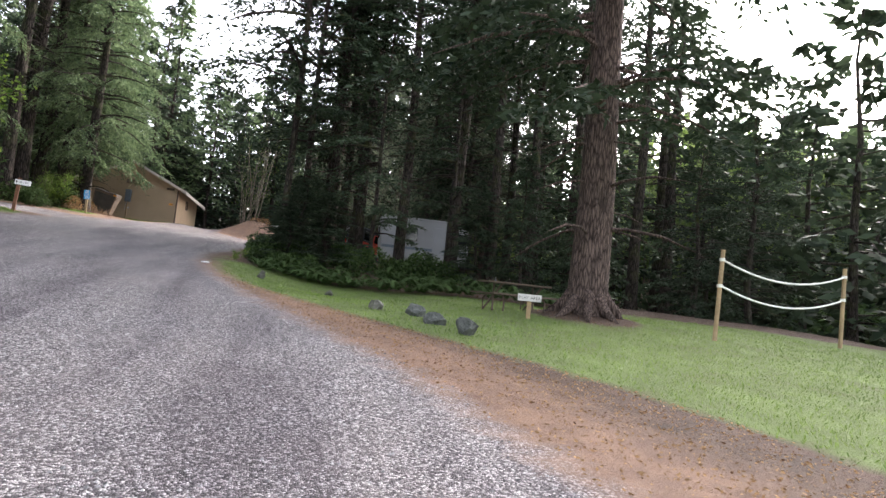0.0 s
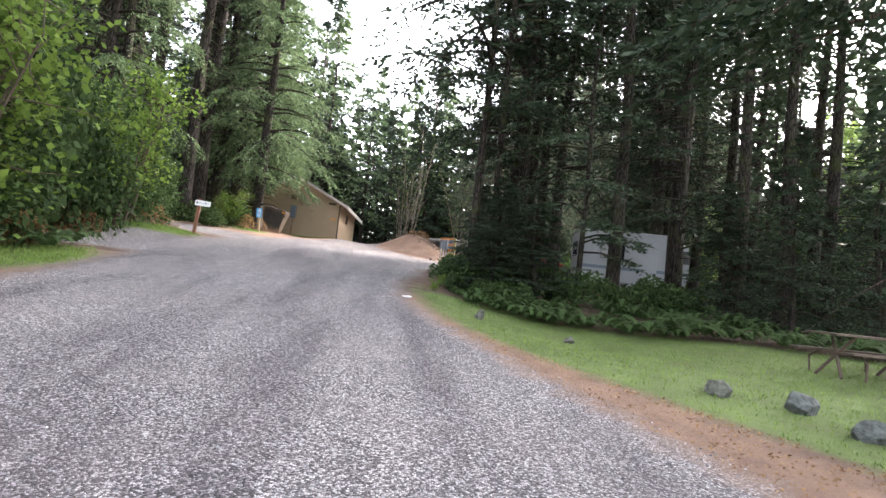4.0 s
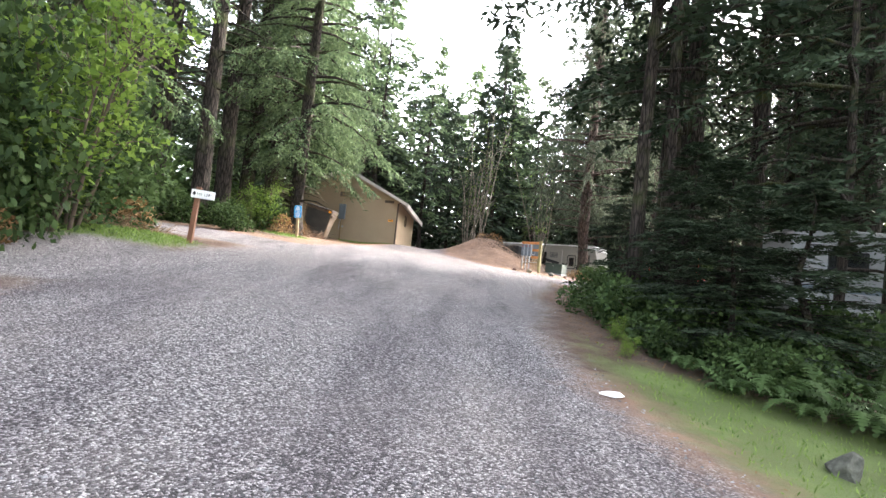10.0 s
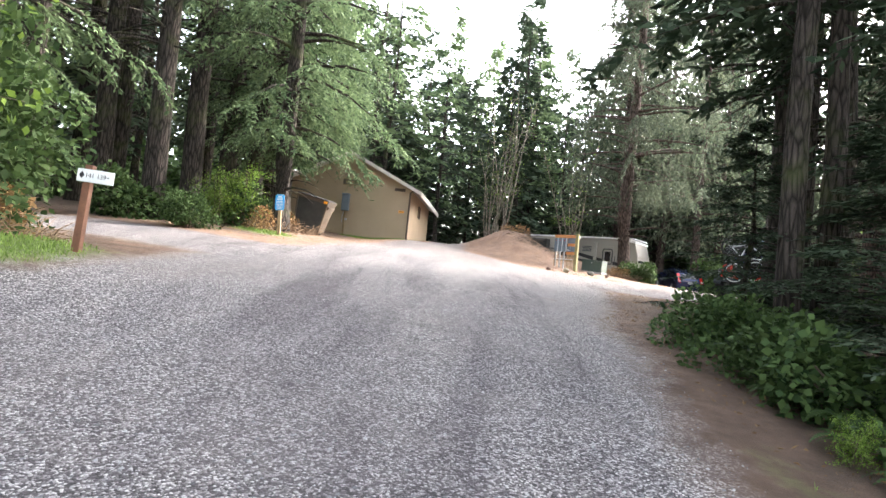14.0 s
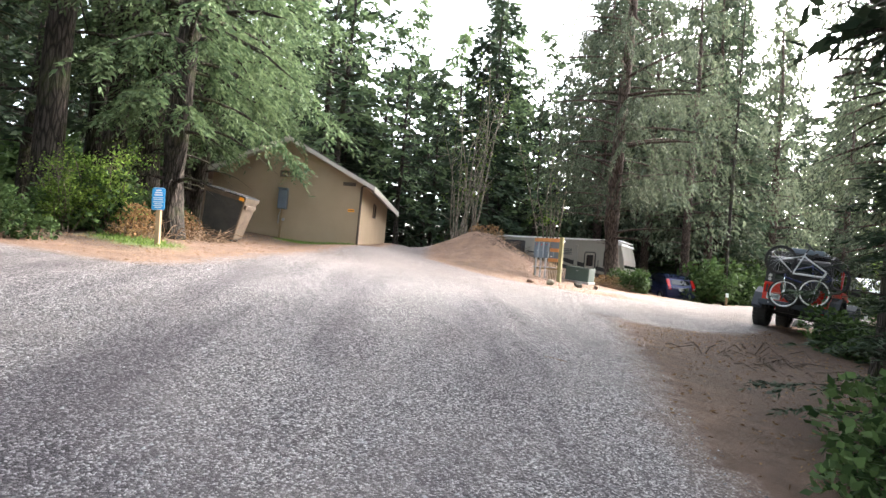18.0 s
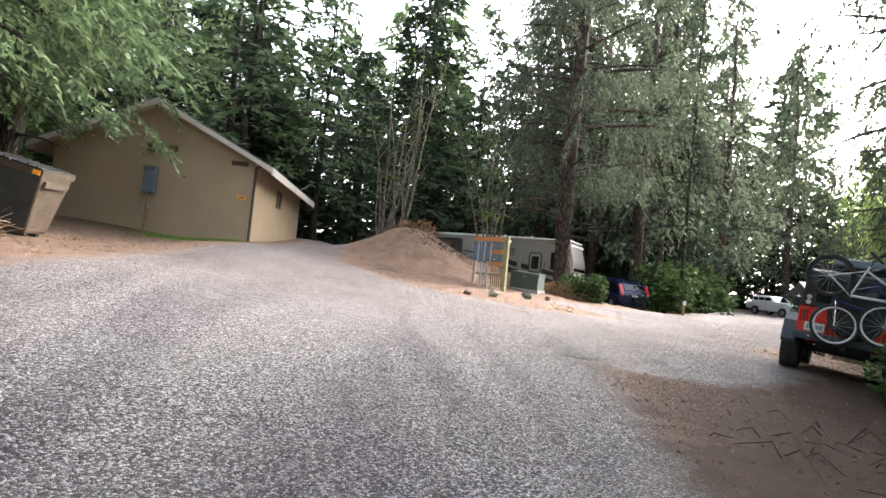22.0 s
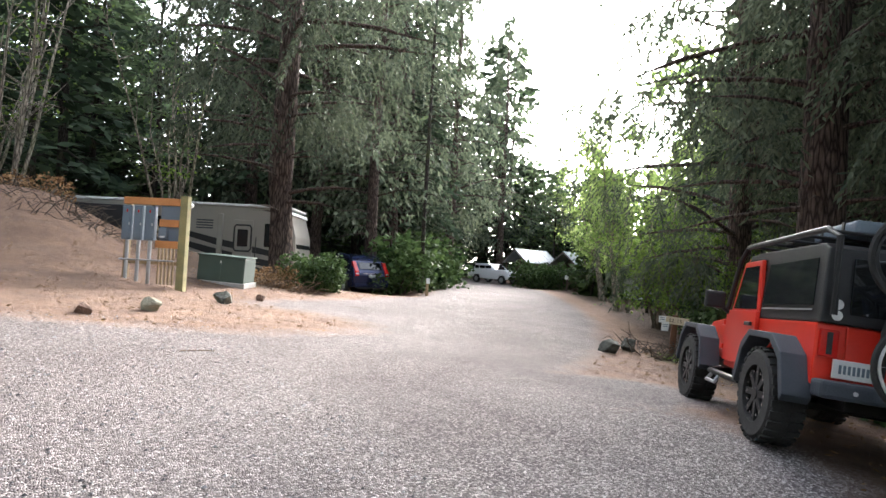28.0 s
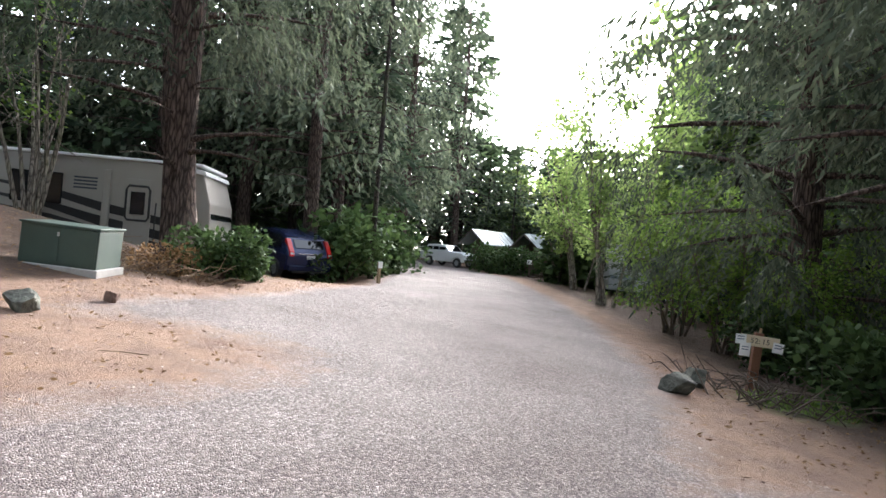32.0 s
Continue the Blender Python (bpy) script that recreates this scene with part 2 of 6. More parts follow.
def box(x0, x1, y0, y1, z0, z1, bevel=0.0, bm=None, m=None):
    bm2 = bmesh.new()
    bmesh.ops.create_cube(bm2, size=1)
    for v in bm2.verts:
        v.co = Vector((x0 + (v.co.x + 0.5) * (x1 - x0), y0 + (v.co.y + 0.5) * (y1 - y0), z0 + (v.co.z + 0.5) * (z1 - z0)))
    if bevel:
        bmesh.ops.bevel(bm2, geom=bm2.edges[:], offset=bevel, segments=2, affect="EDGES", profile=0.6)
    if m is not None:
        bm2.transform(m)
    if bm is None:
        return bm2
    return joined(bm, bm2)


def joined(bm, other):
    me = bpy.data.meshes.new("tmp")
    other.to_mesh(me)
    other.free()
    bm.from_mesh(me)
    bpy.data.meshes.remove(me)
    return bm


def tube(points, radii, sides=8, bm=None, caps=True):
    """A round bar along points, its radius given at each."""
    bm = bm or bmesh.new()
    rings, n = [], len(points)
    pts = [Vector(p) for p in points]
    if isinstance(radii, (int, float)):
        radii = [radii] * n
    up = Vector((0.123, 0.31, 0.94))
    for i, p in enumerate(pts):
        d = (pts[min(i + 1, n - 1)] - pts[max(i - 1, 0)]).normalized()
        a = d.cross(up if abs(d.dot(up)) < 0.95 else Vector((1, 0, 0))).normalized()
        b = d.cross(a)
        rings.append([bm.verts.new(p + radii[i] * (math.cos(k * 2 * math.pi / sides) * a + math.sin(k * 2 * math.pi / sides) * b)) for k in range(sides)])
    for r, s in zip(rings, rings[1:]):
        for k in range(sides):
            bm.faces.new((r[k], r[(k + 1) % sides], s[(k + 1) % sides], s[k]))
    if caps and sides > 2:
        bm.faces.new(rings[0][::-1])
        bm.faces.new(rings[-1])
    return bm


def prism(outline, y0, y1, bevel=0.0):
    """An outline in x and z drawn out from y0 to y1."""
    bm = bmesh.new()
    a = [bm.verts.new((x, y0, z)) for x, z in outline]
    b = [bm.verts.new((x, y1, z)) for x, z in outline]
    bm.faces.new(a)
    bm.faces.new(b[::-1])
    for i in range(len(a)):
        j = (i + 1) % len(a)
        bm.faces.new((a[j], a[i], b[i], b[j]))
    bmesh.ops.recalc_face_normals(bm, faces=bm.faces[:])
    if bevel:
        bmesh.ops.bevel(bm, geom=bm.edges[:], offset=bevel, segments=2, affect="EDGES", profile=0.6)
    return bm


# ---- lie of the land ----
def bump2(x, y, cx, cy, rx, ry, turn=0.0):
    c, s = math.cos(turn), math.sin(turn)
    dx, dy = x - cx, y - cy
    return math.exp(-(((c * dx + s * dy) / rx) ** 2 + ((-s * dx + c * dy) / ry) ** 2))


def smooth01(a, b, v):
    t = min(1.0, max(0.0, (v - a) / (b - a)))
    return t * t * (3 - 2 * t)


SLOPE = (1.374, -0.4729, 1.7757, 0.0282, -0.4143, -0.1394, 0.1936, -0.0026, -0.0805, -0.0366)


def eased(v, lo, hi, soft=6.0):
    """v held between two limits, with rounded ends."""
    if v < lo + soft:
        v = lo + soft * math.exp((v - lo - soft) / soft)
    if v > hi - soft:
        v = hi - soft * math.exp(-(v - hi + soft) / soft)
    return v


def ground_z(x, y):
    u, v = (eased(x, -9, 42, 4.0) - 4) / 10, (eased(y, -12, 78) - 28) / 20
    z = sum(c * b for c, b in zip(SLOPE, (1, u, v, u * u, u * v, v * v, u * u * v, u * v * v, v**3, u**3)))
    z -= 0.55 * smooth01(-1.0, -5.0, x) * smooth01(37, 45, y)
    z -= 0.42 * bump2(x, y, 6.2, 17.5, 2.6, 3.4)
    z += 0.5 * smooth01(9, 20, x) * smooth01(26, 17, y)
    z += 0.2 * bump2(x, y, -3.0, 45.0, 4.0, 4.0) + 0.27 * bump2(x, y, 9.8, 37.2, 2.3, 2.6)
    z += 0.7 * smooth01(15, 32, x) * smooth01(31, 20, y)
    z += 1.45 * bump2(x, y, 3.3, 53.2, 2.1, 3.8, 0.25)
    z += 0.3 * bump2(x, y, -6.5, 25.5, 2.0, 1.8) + 0.22 * bump2(x, y, 12.5, 14.1, 1.5, 1.5)
    z -= 0.45 * smooth01(26, 40, x) * smooth01(58, 72, y)
    z -= 0.45 * bump2(x, y, 15.2, 57.8, 3.2, 3.0)
    z += 0.12 * bump2(x, y, 7.8, 49.6, 2.0, 1.6) + 0.75 * bump2(x, y, 6.8, 54.0, 3.2, 2.2)
    z += 0.22 * bump2(x, y, 3.4, 52.5, 3.0, 4.5) * noise.noise((x * 1.1, y * 1.1, 9))
    z += 0.03 * noise.noise((x * 0.35, y * 0.35, 0)) + 0.012 * noise.noise((x * 1.3, y * 1.3, 5))
    return z


# right edge of the gravel and left edge, by the way up the lane
def road_right(y):
    if y < 22:
        return 6.3 - 4.1 * smooth01(1, 21, y)
    return 2.2 + 0.8 * smooth01(21, 27, y) + 0.25 * max(0, min(y, 40) - 28) + 6.5 * smooth01(36.5, 41.5, y)


def road_left(y):
    return -4.2 - 0.6 * smooth01(14, 24, y) + 1.0 * smooth01(31.5, 34.5, y) + 0.15 * max(0, y - 34)


def lane_out(x, y):
    """How far inside the lane that leaves the yard, in metres."""
    along = [(6, 42), (12, 46), (17, 50.5), (23, 57), (30, 66), (38, 80)]
    best = 99.0
    for (ax, ay), (bx, by) in zip(along, along[1:]):
        t = min(1, max(0, ((x - ax) * (bx - ax) + (y - ay) * (by - ay)) / ((bx - ax) ** 2 + (by - ay) ** 2)))
        best = min(best, math.hypot(x - ax - t * (bx - ax), y - ay - t * (by - ay)))
    return 3.4 - best


def gravel_in(x, y):
    """Metres inside the gravel (positive) or outside it."""
    main = min(road_right(y) - x, x - road_left(y), 44.2 - 0.35 * x - y)
    yard = min(11.5 - x, x - road_left(y), y - 38.5, 46.5 - 0.55 * max(x, 0) - y)
    past_shed = min(x + 1.4, 0.6 + 0.02 * (y - 46) - x, y - 40, 75 - y)
    side = min(24.6 + 0.18 * (x + 6) - y, y - 20.6 - 0.1 * (x + 6), -x - 3)
    by_shed = min(33.5 + 0.1 * x - y, y - 29.6, -x - 3)
    return max(main, yard, lane_out(x, y), past_shed, side, by_shed)


# ---- ground ----
def ground_material():
    m, nt, b = node_mat("ground_gravel_grass", 0.95)
    zone = nt.nodes.new("ShaderNodeAttribute")
    zone.attribute_name = "zone"
    sep = nt.nodes.new("ShaderNodeSeparateColor")
    nt.links.new(zone.outputs["Color"], sep.inputs[0])
    vec = add(nt, "ShaderNodeTexCoord").outputs["Object"]
    stones = add(nt, "ShaderNodeTexVoronoi", Scale=64.0)
    nt.links.new(vec, stones.inputs["Vector"])
    edge = add(nt, "ShaderNodeTexVoronoi", Scale=64.0)
    edge.feature = "DISTANCE_TO_EDGE"
    nt.links.new(vec, edge.inputs["Vector"])
    one = nt.nodes.new("ShaderNodeSeparateColor")
    nt.links.new(stones.outputs["Color"], one.inputs[0])
    stone = ramp(nt, one.outputs[0], [(0.0, (0.025, 0.023, 0.025)), (0.38, (0.13, 0.119, 0.124)), (0.66, (0.32, 0.298, 0.3)), (0.86, (0.56, 0.535, 0.525)), (1.0, (0.78, 0.755, 0.73))])
    gap = ramp(nt, edge.outputs["Distance"], [(0.0, (0.14, 0.13, 0.13)), (0.1, (1, 1, 1))])
    stone = mixed(nt, 1.0, stone, gap, "MULTIPLY")
    broad = noise_of(nt, 0.45, 5, 0.6, vec)
    tracks = noise_of(nt, 2.2, 4, 0.6, vec)
    packed = ramp(nt, tracks, [(0.3, (0.14, 0.122, 0.118)), (0.75, (0.28, 0.248, 0.232))])
    gravel = mixed(nt, ramp(nt, broad, [(0.42, (0.05, 0.05, 0.05)), (0.66, (0.4, 0.4, 0.4))]), stone, packed)
    yard = mixed(nt, 0.55, stone, ramp(nt, noise_of(nt, 70, 6, 0.75, vec), [(0.32, (0.07, 0.058, 0.055)), (0.68, (0.36, 0.31, 0.285))]))
    gravel = mixed(nt, zone.outputs["Alpha"], gravel, yard)
    lie = add(nt, "ShaderNodeMapping")
    nt.links.new(vec, lie.inputs["Vector"])
    lie.inputs["Scale"].default_value = (1.1, 0.13, 1.0)
    worn = noise_of(nt, 1.0, 4, 0.55, lie.outputs[0])
    band = mixed(nt, zone.outputs["Alpha"], ramp(nt, worn, [(0.36, (0.58, 0.55, 0.58)), (0.5, (0.88, 0.86, 0.87)), (0.62, (1.0, 0.98, 0.97))]), ramp(nt, broad, [(0.35, (0.7, 0.62, 0.6)), (0.65, (1.0, 0.95, 0.92))]))
    gravel = mixed(nt, 1.0, gravel, band, "MULTIPLY")
    fines = noise_of(nt, 130, 3, 0.6, vec)
    dirt = mixed(nt, 0.5, ramp(nt, tracks, [(0.3, (0.13, 0.07, 0.045)), (0.7, (0.33, 0.2, 0.128))]), ramp(nt, fines, [(0.3, (0.07, 0.038, 0.026)), (0.7, (0.33, 0.21, 0.14))]))
    grass = mixed(nt, 0.5, ramp(nt, noise_of(nt, 1.1, 6, 0.6, vec), [(0.28, (0.10, 0.08, 0.035)), (0.45, (0.09, 0.12, 0.028)), (0.7, (0.17, 0.24, 0.055))]), ramp(nt, fines, [(0.3, (0.05, 0.09, 0.012)), (0.75, (0.19, 0.27, 0.06))]))
    floor = mixed(nt, 0.5, ramp(nt, noise_of(nt, 3, 6, 0.65, vec), [(0.3, (0.03, 0.02, 0.013)), (0.7, (0.13, 0.075, 0.045))]), ramp(nt, fines, [(0.3, (0.02, 0.013, 0.01)), (0.75, (0.17, 0.1, 0.06))]))
    rag = add(nt, "ShaderNodeMath")
    rag.operation = "MULTIPLY_ADD"
    nt.links.new(noise_of(nt, 2.6, 7, 0.7, vec), rag.inputs[0])
    rag.inputs[1].default_value, rag.inputs[2].default_value = 0.9, -0.45

    def share(channel):
        s = nt.nodes.new("ShaderNodeMath")
        s.operation = "ADD"
        nt.links.new(sep.outputs[channel], s.inputs[0])
        nt.links.new(rag.outputs[0], s.inputs[1])
        return ramp(nt, s.outputs[0], [(0.25, (0, 0, 0)), (0.75, (1, 1, 1))])

    g_share = share(0)
    col = mixed(nt, share(2), floor, dirt)
    col = mixed(nt, share(1), col, grass)
    col = mixed(nt, g_share, col, gravel)
    nt.links.new(col, b.inputs["Base Color"])
    h = mixed(nt, g_share, fines, edge.outputs["Distance"])
    bumped(nt, b, h, 1.0, 0.035)
    return m


def zones(x, y):
    g = gravel_in(x, y)
    gravel = smooth01(-0.9, 0.9, g)
    lawn = smooth01(-1.0, 1.0, min(x - road_right(y) - 0.5 + 0.0, 20.3 - 0.35 * (x - 4) - y, 40 - x, y + 40))
    # red shoulder between gravel and lawn at the foot of the lane
    shoulder = 2.9 * smooth01(16, 3, y) if y < 16 else 0.0
    if shoulder:
        lawn *= smooth01(-0.3, 0.9, x - road_right(y) - shoulder)
    gravel = max(gravel, smooth01(0.25, 0.7, bump2(x, y, 6.8, 37.9, 3.0, 2.2)))
    isle = bump2(x, y, -6.6, 25.5, 1.9, 2.1) + bump2(x, y, -5.6, 17.2, 1.3, 2.4) + 0.8 * bump2(x, y, -5.6, 35.8, 1.0, 0.8) + 0.8 * bump2(x, y, -3.9, 47.0, 1.7, 0.5) + 0.7 * bump2(x, y, 15.4, 41.9, 1.2, 0.8)
    isle += 0.35 * bump2(x, y, 2.9, 21.4, 0.3, 2.5) + 0.6 * bump2(x, y, 14.5, 56.8, 1.0, 0.7) + 0.6 * bump2(x, y, 20.2, 50.4, 1.0, 1.5)
    lawn = max(lawn, min(1.0, 1.3 * isle) * (1 - gravel * 0.6))
    dirt = max(smooth01(-2.8, -0.2, g) * (1 if y > 33 or y < 20 else 0.4), 1.2 * bump2(x, y, 3.4, 51.5, 3.2, 5.2, 0.25), bump2(x, y, 5.2, 45.5, 4.5, 3.2), 1.1 * bump2(x, y, -3.5, 40, 4.5, 5.0), 0.3 * bump2(x, y, 7, 35, 2.6, 3.5))
    dirt *= 1 - 0.75 * bump2(x, y, 6.2, 34.0, 3.5, 3.2)
    lawn *= 1 - smooth01(0.15, 0.6, bump2(x, y, 12.4, 14.0, 1.5, 1.5))
    gravel *= 1 - 0.8 * smooth01(0.25, 0.75, bump2(x, y, 5.4, 45.0, 4.6, 2.3))
    return gravel, lawn, min(1, dirt)


def spaced(lo, hi, fine, far):
    v = list(np.arange(lo, hi + 1e-6, fine))
    step, end = fine, hi
    while end < far:
        step *= 1.35
        end += step
        v.append(end)
    step, end = fine, lo
    while end > -far:
        step *= 1.35
        end -= step
        v.insert(0, end)
    return v


def build_ground():
    xs, ys = spaced(-14, 36, 0.4, 900), spaced(-8, 74, 0.4, 900)
    nx, ny = len(xs), len(ys)
    co = [(x, y, ground_z(x, y)) for y in ys for x in xs]
    zone = [zones(x, y) for x, y, z in co]
    mat = ground_material()
    road_faces, rest = [], []
    for j in range(ny - 1):
        for i in range(nx - 1):
            a = j * nx + i
            f = (a, a + 1, a + 1 + nx, a + nx)
            (road_faces if zone[a][0] > 0.55 else rest).append(f)
    for name, faces, label in (("ground", rest, "grass, red dirt and needle litter sloping beside the gravel lane"), ("road", road_faces, "grey crushed gravel lane with packed wheel tracks")):
        used = sorted({v for f in faces for v in f})
        at = {v: k for k, v in enumerate(used)}
        me = bpy.data.meshes.new(name)
        me.from_pydata([co[v] for v in used], [], [[at[v] for v in f] for f in faces])
        att = me.color_attributes.new("zone", "FLOAT_COLOR", "POINT")
        att.data.foreach_set("color", [c for v in used for c in (*zone[v], smooth01(34, 42, co[v][1]))])
        me.polygons.foreach_set("use_smooth", [True] * len(faces))
        me.materials.append(mat)
        tagged(new(name, me), label, name, kind="structure")


build_ground()


# ---- loose cover on the ground ----
def grass_blades(n, keep, lo, hi, h0, h1, name, mat, label, category, flat=0.0):
    """Many small blades or leaves as one piece of ground cover."""
    pts = []
    while len(pts) < n:
        x, y = RNG.uniform(lo[0], hi[0]), RNG.uniform(lo[1], hi[1])
        if keep(x, y):
            pts.append((x, y, ground_z(x, y) - 0.005))
    p = np.array(pts)
    d = unit(RNG.normal(0, 0.55, (n, 3)) * [1, 1, 0.2 + 0.3 * (1 - flat)] + [0, 0, 1.0 - flat])
    if flat:
        p[:, 2] += 0.012 * RNG.random(n) + 0.006
    s = unit(np.cross(d, RNG.normal(0, 1, (n, 3))))
    ob = new(name, leaf_mesh(name, [slivers(p, d, s, RNG.uniform(h0, h1, n), RNG.uniform(0.25, 0.5, n) * (0.022 if not flat else 0.03))], mat))
    tagged(ob, label, category, kind="stuff")


def on_lawn(x, y):
    g, l, d = zones(x, y)
    return l > 0.35 + 0.4 * RNG.random() and g < 0.5


def on_litter(x, y):
    g, l, d = zones(x, y)
    return g < 0.45 and l < 0.5 and RNG.random() < 0.6 + 0.4 * (d < 0.9)


def pebbles(n):
    """Loose chips lying on the gravel."""
    verts, faces = [], []
    while len(verts) < 6 * n:
        x, y = RNG.uniform(-4.5, 6), RNG.uniform(0.5, 44)
        if gravel_in(x, y) < -0.3:
            continue
        r = 0.006 + 0.013 * RNG.random() ** 2
        z, k = ground_z(x, y) + r * 0.2, len(verts)
        a = RNG.random() * 3
        c, s = math.cos(a) * r, math.sin(a) * r
        f = 0.6 + 0.6 * RNG.random()
        verts += [(x + c, y + s, z), (x - s * f, y + c * f, z), (x - c, y - s, z), (x + s * f, y - c * f, z), (x + r * 0.2, y, z + r * 0.75), (x, y, z - r * 0.6)]
        faces += [(k, k + 1, k + 4), (k + 1, k + 2, k + 4), (k + 2, k + 3, k + 4), (k + 3, k, k + 4)]
    me = bpy.data.meshes.new("gravel_chips")
    me.from_pydata(verts, [], faces)
    m, nt, b = node_mat("gravel_chip", 0.9)
    geo = nt.nodes.new("ShaderNodeNewGeometry")
    nt.links.new(ramp(nt, geo.outputs["Random Per Island"], [(0.0, (0.05, 0.048, 0.05)), (0.6, (0.2, 0.195, 0.2)), (1.0, (0.42, 0.41, 0.4))]), b.inputs["Base Color"])
    me.materials.append(m)
    tagged(new("gravel_chips", me), "loose pale and dark gravel chips on the lane", "gravel", kind="stuff")


# ---- trees ----
def slivers(p, d, s, length, width):
    """Thin pointed leaves: base points, directions, side ways, lengths and widths, as arrays."""
    a, b, tip = p - s * width[:, None] / 2, p + s * width[:, None] / 2, p + d * length[:, None]
    mid1, mid2 = a + d * length[:, None] * 0.45 - s * width[:, None] * 0.35, b + d * length[:, None] * 0.45 + s * width[:, None] * 0.35
    return np.stack([p, mid1, tip, mid2], 1).reshape(-1, 3)


def leaf_mesh(name, chunks, mat):
    co = np.concatenate(chunks)
    me = bpy.data.meshes.new(name)
    n = len(co) // 4
    me.vertices.add(4 * n)
    me.vertices.foreach_set("co", co.astype(np.float32).ravel())
    me.loops.add(4 * n)
    me.loops.foreach_set("vertex_index", np.arange(4 * n, dtype=np.int32))
    me.polygons.add(n)
    me.polygons.foreach_set("loop_start", np.arange(0, 4 * n, 4, dtype=np.int32))
    me.update()
    me.validate()
    me.materials.append(mat)
    return me


def unit(v):
    return v / np.maximum(np.linalg.norm(v, axis=-1, keepdims=True), 1e-9)


def conifer(rng, height, clear, reach, trunk_r, count, droop, hang, leaf, width, per_twig, twigs, bark_mat, leaf_mat, dead=0, label="", name="fir_tree", sides=9, crooked=0.1, plain=False):
    """A tapered trunk with limbs and drooping sprays; clear: height of the bare stem."""
    root = thing(name, Matrix(), label, "tree")
    wood = bmesh.new()
    lean = [rng.normal(0, crooked, 2) for _ in range(7)]
    spine = [Vector((lean[k][0] * (k > 0), lean[k][1] * (k > 0), height * h)) for k, h in enumerate((0, 0.12, 0.3, 0.5, 0.7, 0.88, 1.0))]
    line = [Vector((0, 0, -0.4)), Vector((0, 0, 0)), Vector((0, 0, 0.5))] + spine[1:]
    radii = [trunk_r * 1.7, trunk_r * 1.35, trunk_r * 1.05] + [trunk_r * r for r in (0.92, 0.76, 0.56, 0.35, 0.15, 0.03)]
    tube(line, radii, sides, wood)

    def stem(z):
        k = np.interp(z / height, (0, 0.12, 0.3, 0.5, 0.7, 0.88, 1.0), range(7))
        a, f = int(min(k, 5)), k - int(min(k, 5))
        return np.array(spine[a].lerp(spine[a + 1], f)), trunk_r * float(np.interp(z / height, (0, 0.12, 0.5, 1.0), (1, 0.92, 0.6, 0.05)))

    chunks = []
    for i in range(count + dead):
        if i < count:
            h = clear + (height - clear) * (i + rng.random()) / count
            frac = (h - clear) / (height - clear)
            size = reach * (1 - frac) ** 0.75 * (0.75 + 0.5 * rng.random()) * (0.55 + 0.45 * min(1, frac / 0.12)) + 0.25
        else:
            h, frac = clear * (0.4 + 0.6 * rng.random()), 0.0
            size = reach * (0.25 + 0.45 * rng.random())
        az = rng.random() * 2 * math.pi
        out = np.array([math.cos(az), math.sin(az), 0.0])
        side = np.array([-math.sin(az), math.cos(az), 0.0])
        p0, r0 = stem(h)
        rise = rng.normal(0.18, 0.12) + 0.25 * frac
        bend = rng.normal(0, 0.12)
        ts = np.linspace(0, 1, 5)
        pts = p0 + out * (ts * size)[:, None] + side * (bend * ts**2 * size)[:, None]
        pts[:, 2] += size * (rise * ts - droop * ts**2)
        if plain:
            tube([Vector(q) for q in pts[::2]], [0.02 * size + 0.01, 0.011 * size, 0.003], 3, wood, False)
        else:
            tube([Vector(q) for q in pts], [0.35 * r0 * 0.4 + 0.012 * size] + [0.011 * size + 0.004] * 2 + [0.006, 0.003], 4, wood, False)
        if i >= count:
            continue
        n = max(4, int(twigs * (0.5 + 0.5 * size / reach)))
        t = np.sort(rng.uniform(0.18, 1.0, n))
        base = np.stack([np.interp(t, ts, pts[:, k]) for k in range(3)], 1)
        way = np.where(rng.random(n) < 0.5, -1.0, 1.0)
        fwd = rng.uniform(0.35, 0.9, n)
        td = unit(out * fwd[:, None] + side * (way * (1.05 - 0.5 * fwd))[:, None] + np.array([0, 0, -1.0]) * (hang * rng.uniform(0.4, 1.4, n))[:, None])
        tl = size * rng.uniform(0.22, 0.42, n) * (1.15 - 0.65 * t) + leaf * 0.6
        k = per_twig
        u = (np.arange(k) + 0.5) / k
        q = base[:, None] + td[:, None] * (u[None, :, None] * tl[:, None, None])
        q[..., 2] -= hang * 0.5 * (u[None] ** 2) * tl[:, None]
        q = q.reshape(-1, 3)
        dd = np.repeat(td, k, 0)
        cross = unit(np.cross(dd, np.array([0, 0, 1.0]) + rng.normal(0, 0.35, (len(dd), 3))))
        sgn = np.tile(np.where(np.arange(k) % 2, 1.0, -1.0), n)[:, None]
        ld = unit(dd * 0.75 + cross * sgn * 0.7 + rng.normal(0, 0.22, dd.shape) + np.array([0, 0, -hang * 0.35]))
        sd = unit(np.cross(ld, np.array([0, 0, 1.0]) + rng.normal(0, 0.7, ld.shape)))
        chunks.append(slivers(q, ld, sd, leaf * rng.uniform(0.6, 1.3, len(q)), width * rng.uniform(0.7, 1.3, len(q))))
    part("trunk", wood, bark_mat, root, smooth=True)
    crown = new("crown", leaf_mesh("crown", chunks, leaf_mat))
    crown.parent = root
    return root


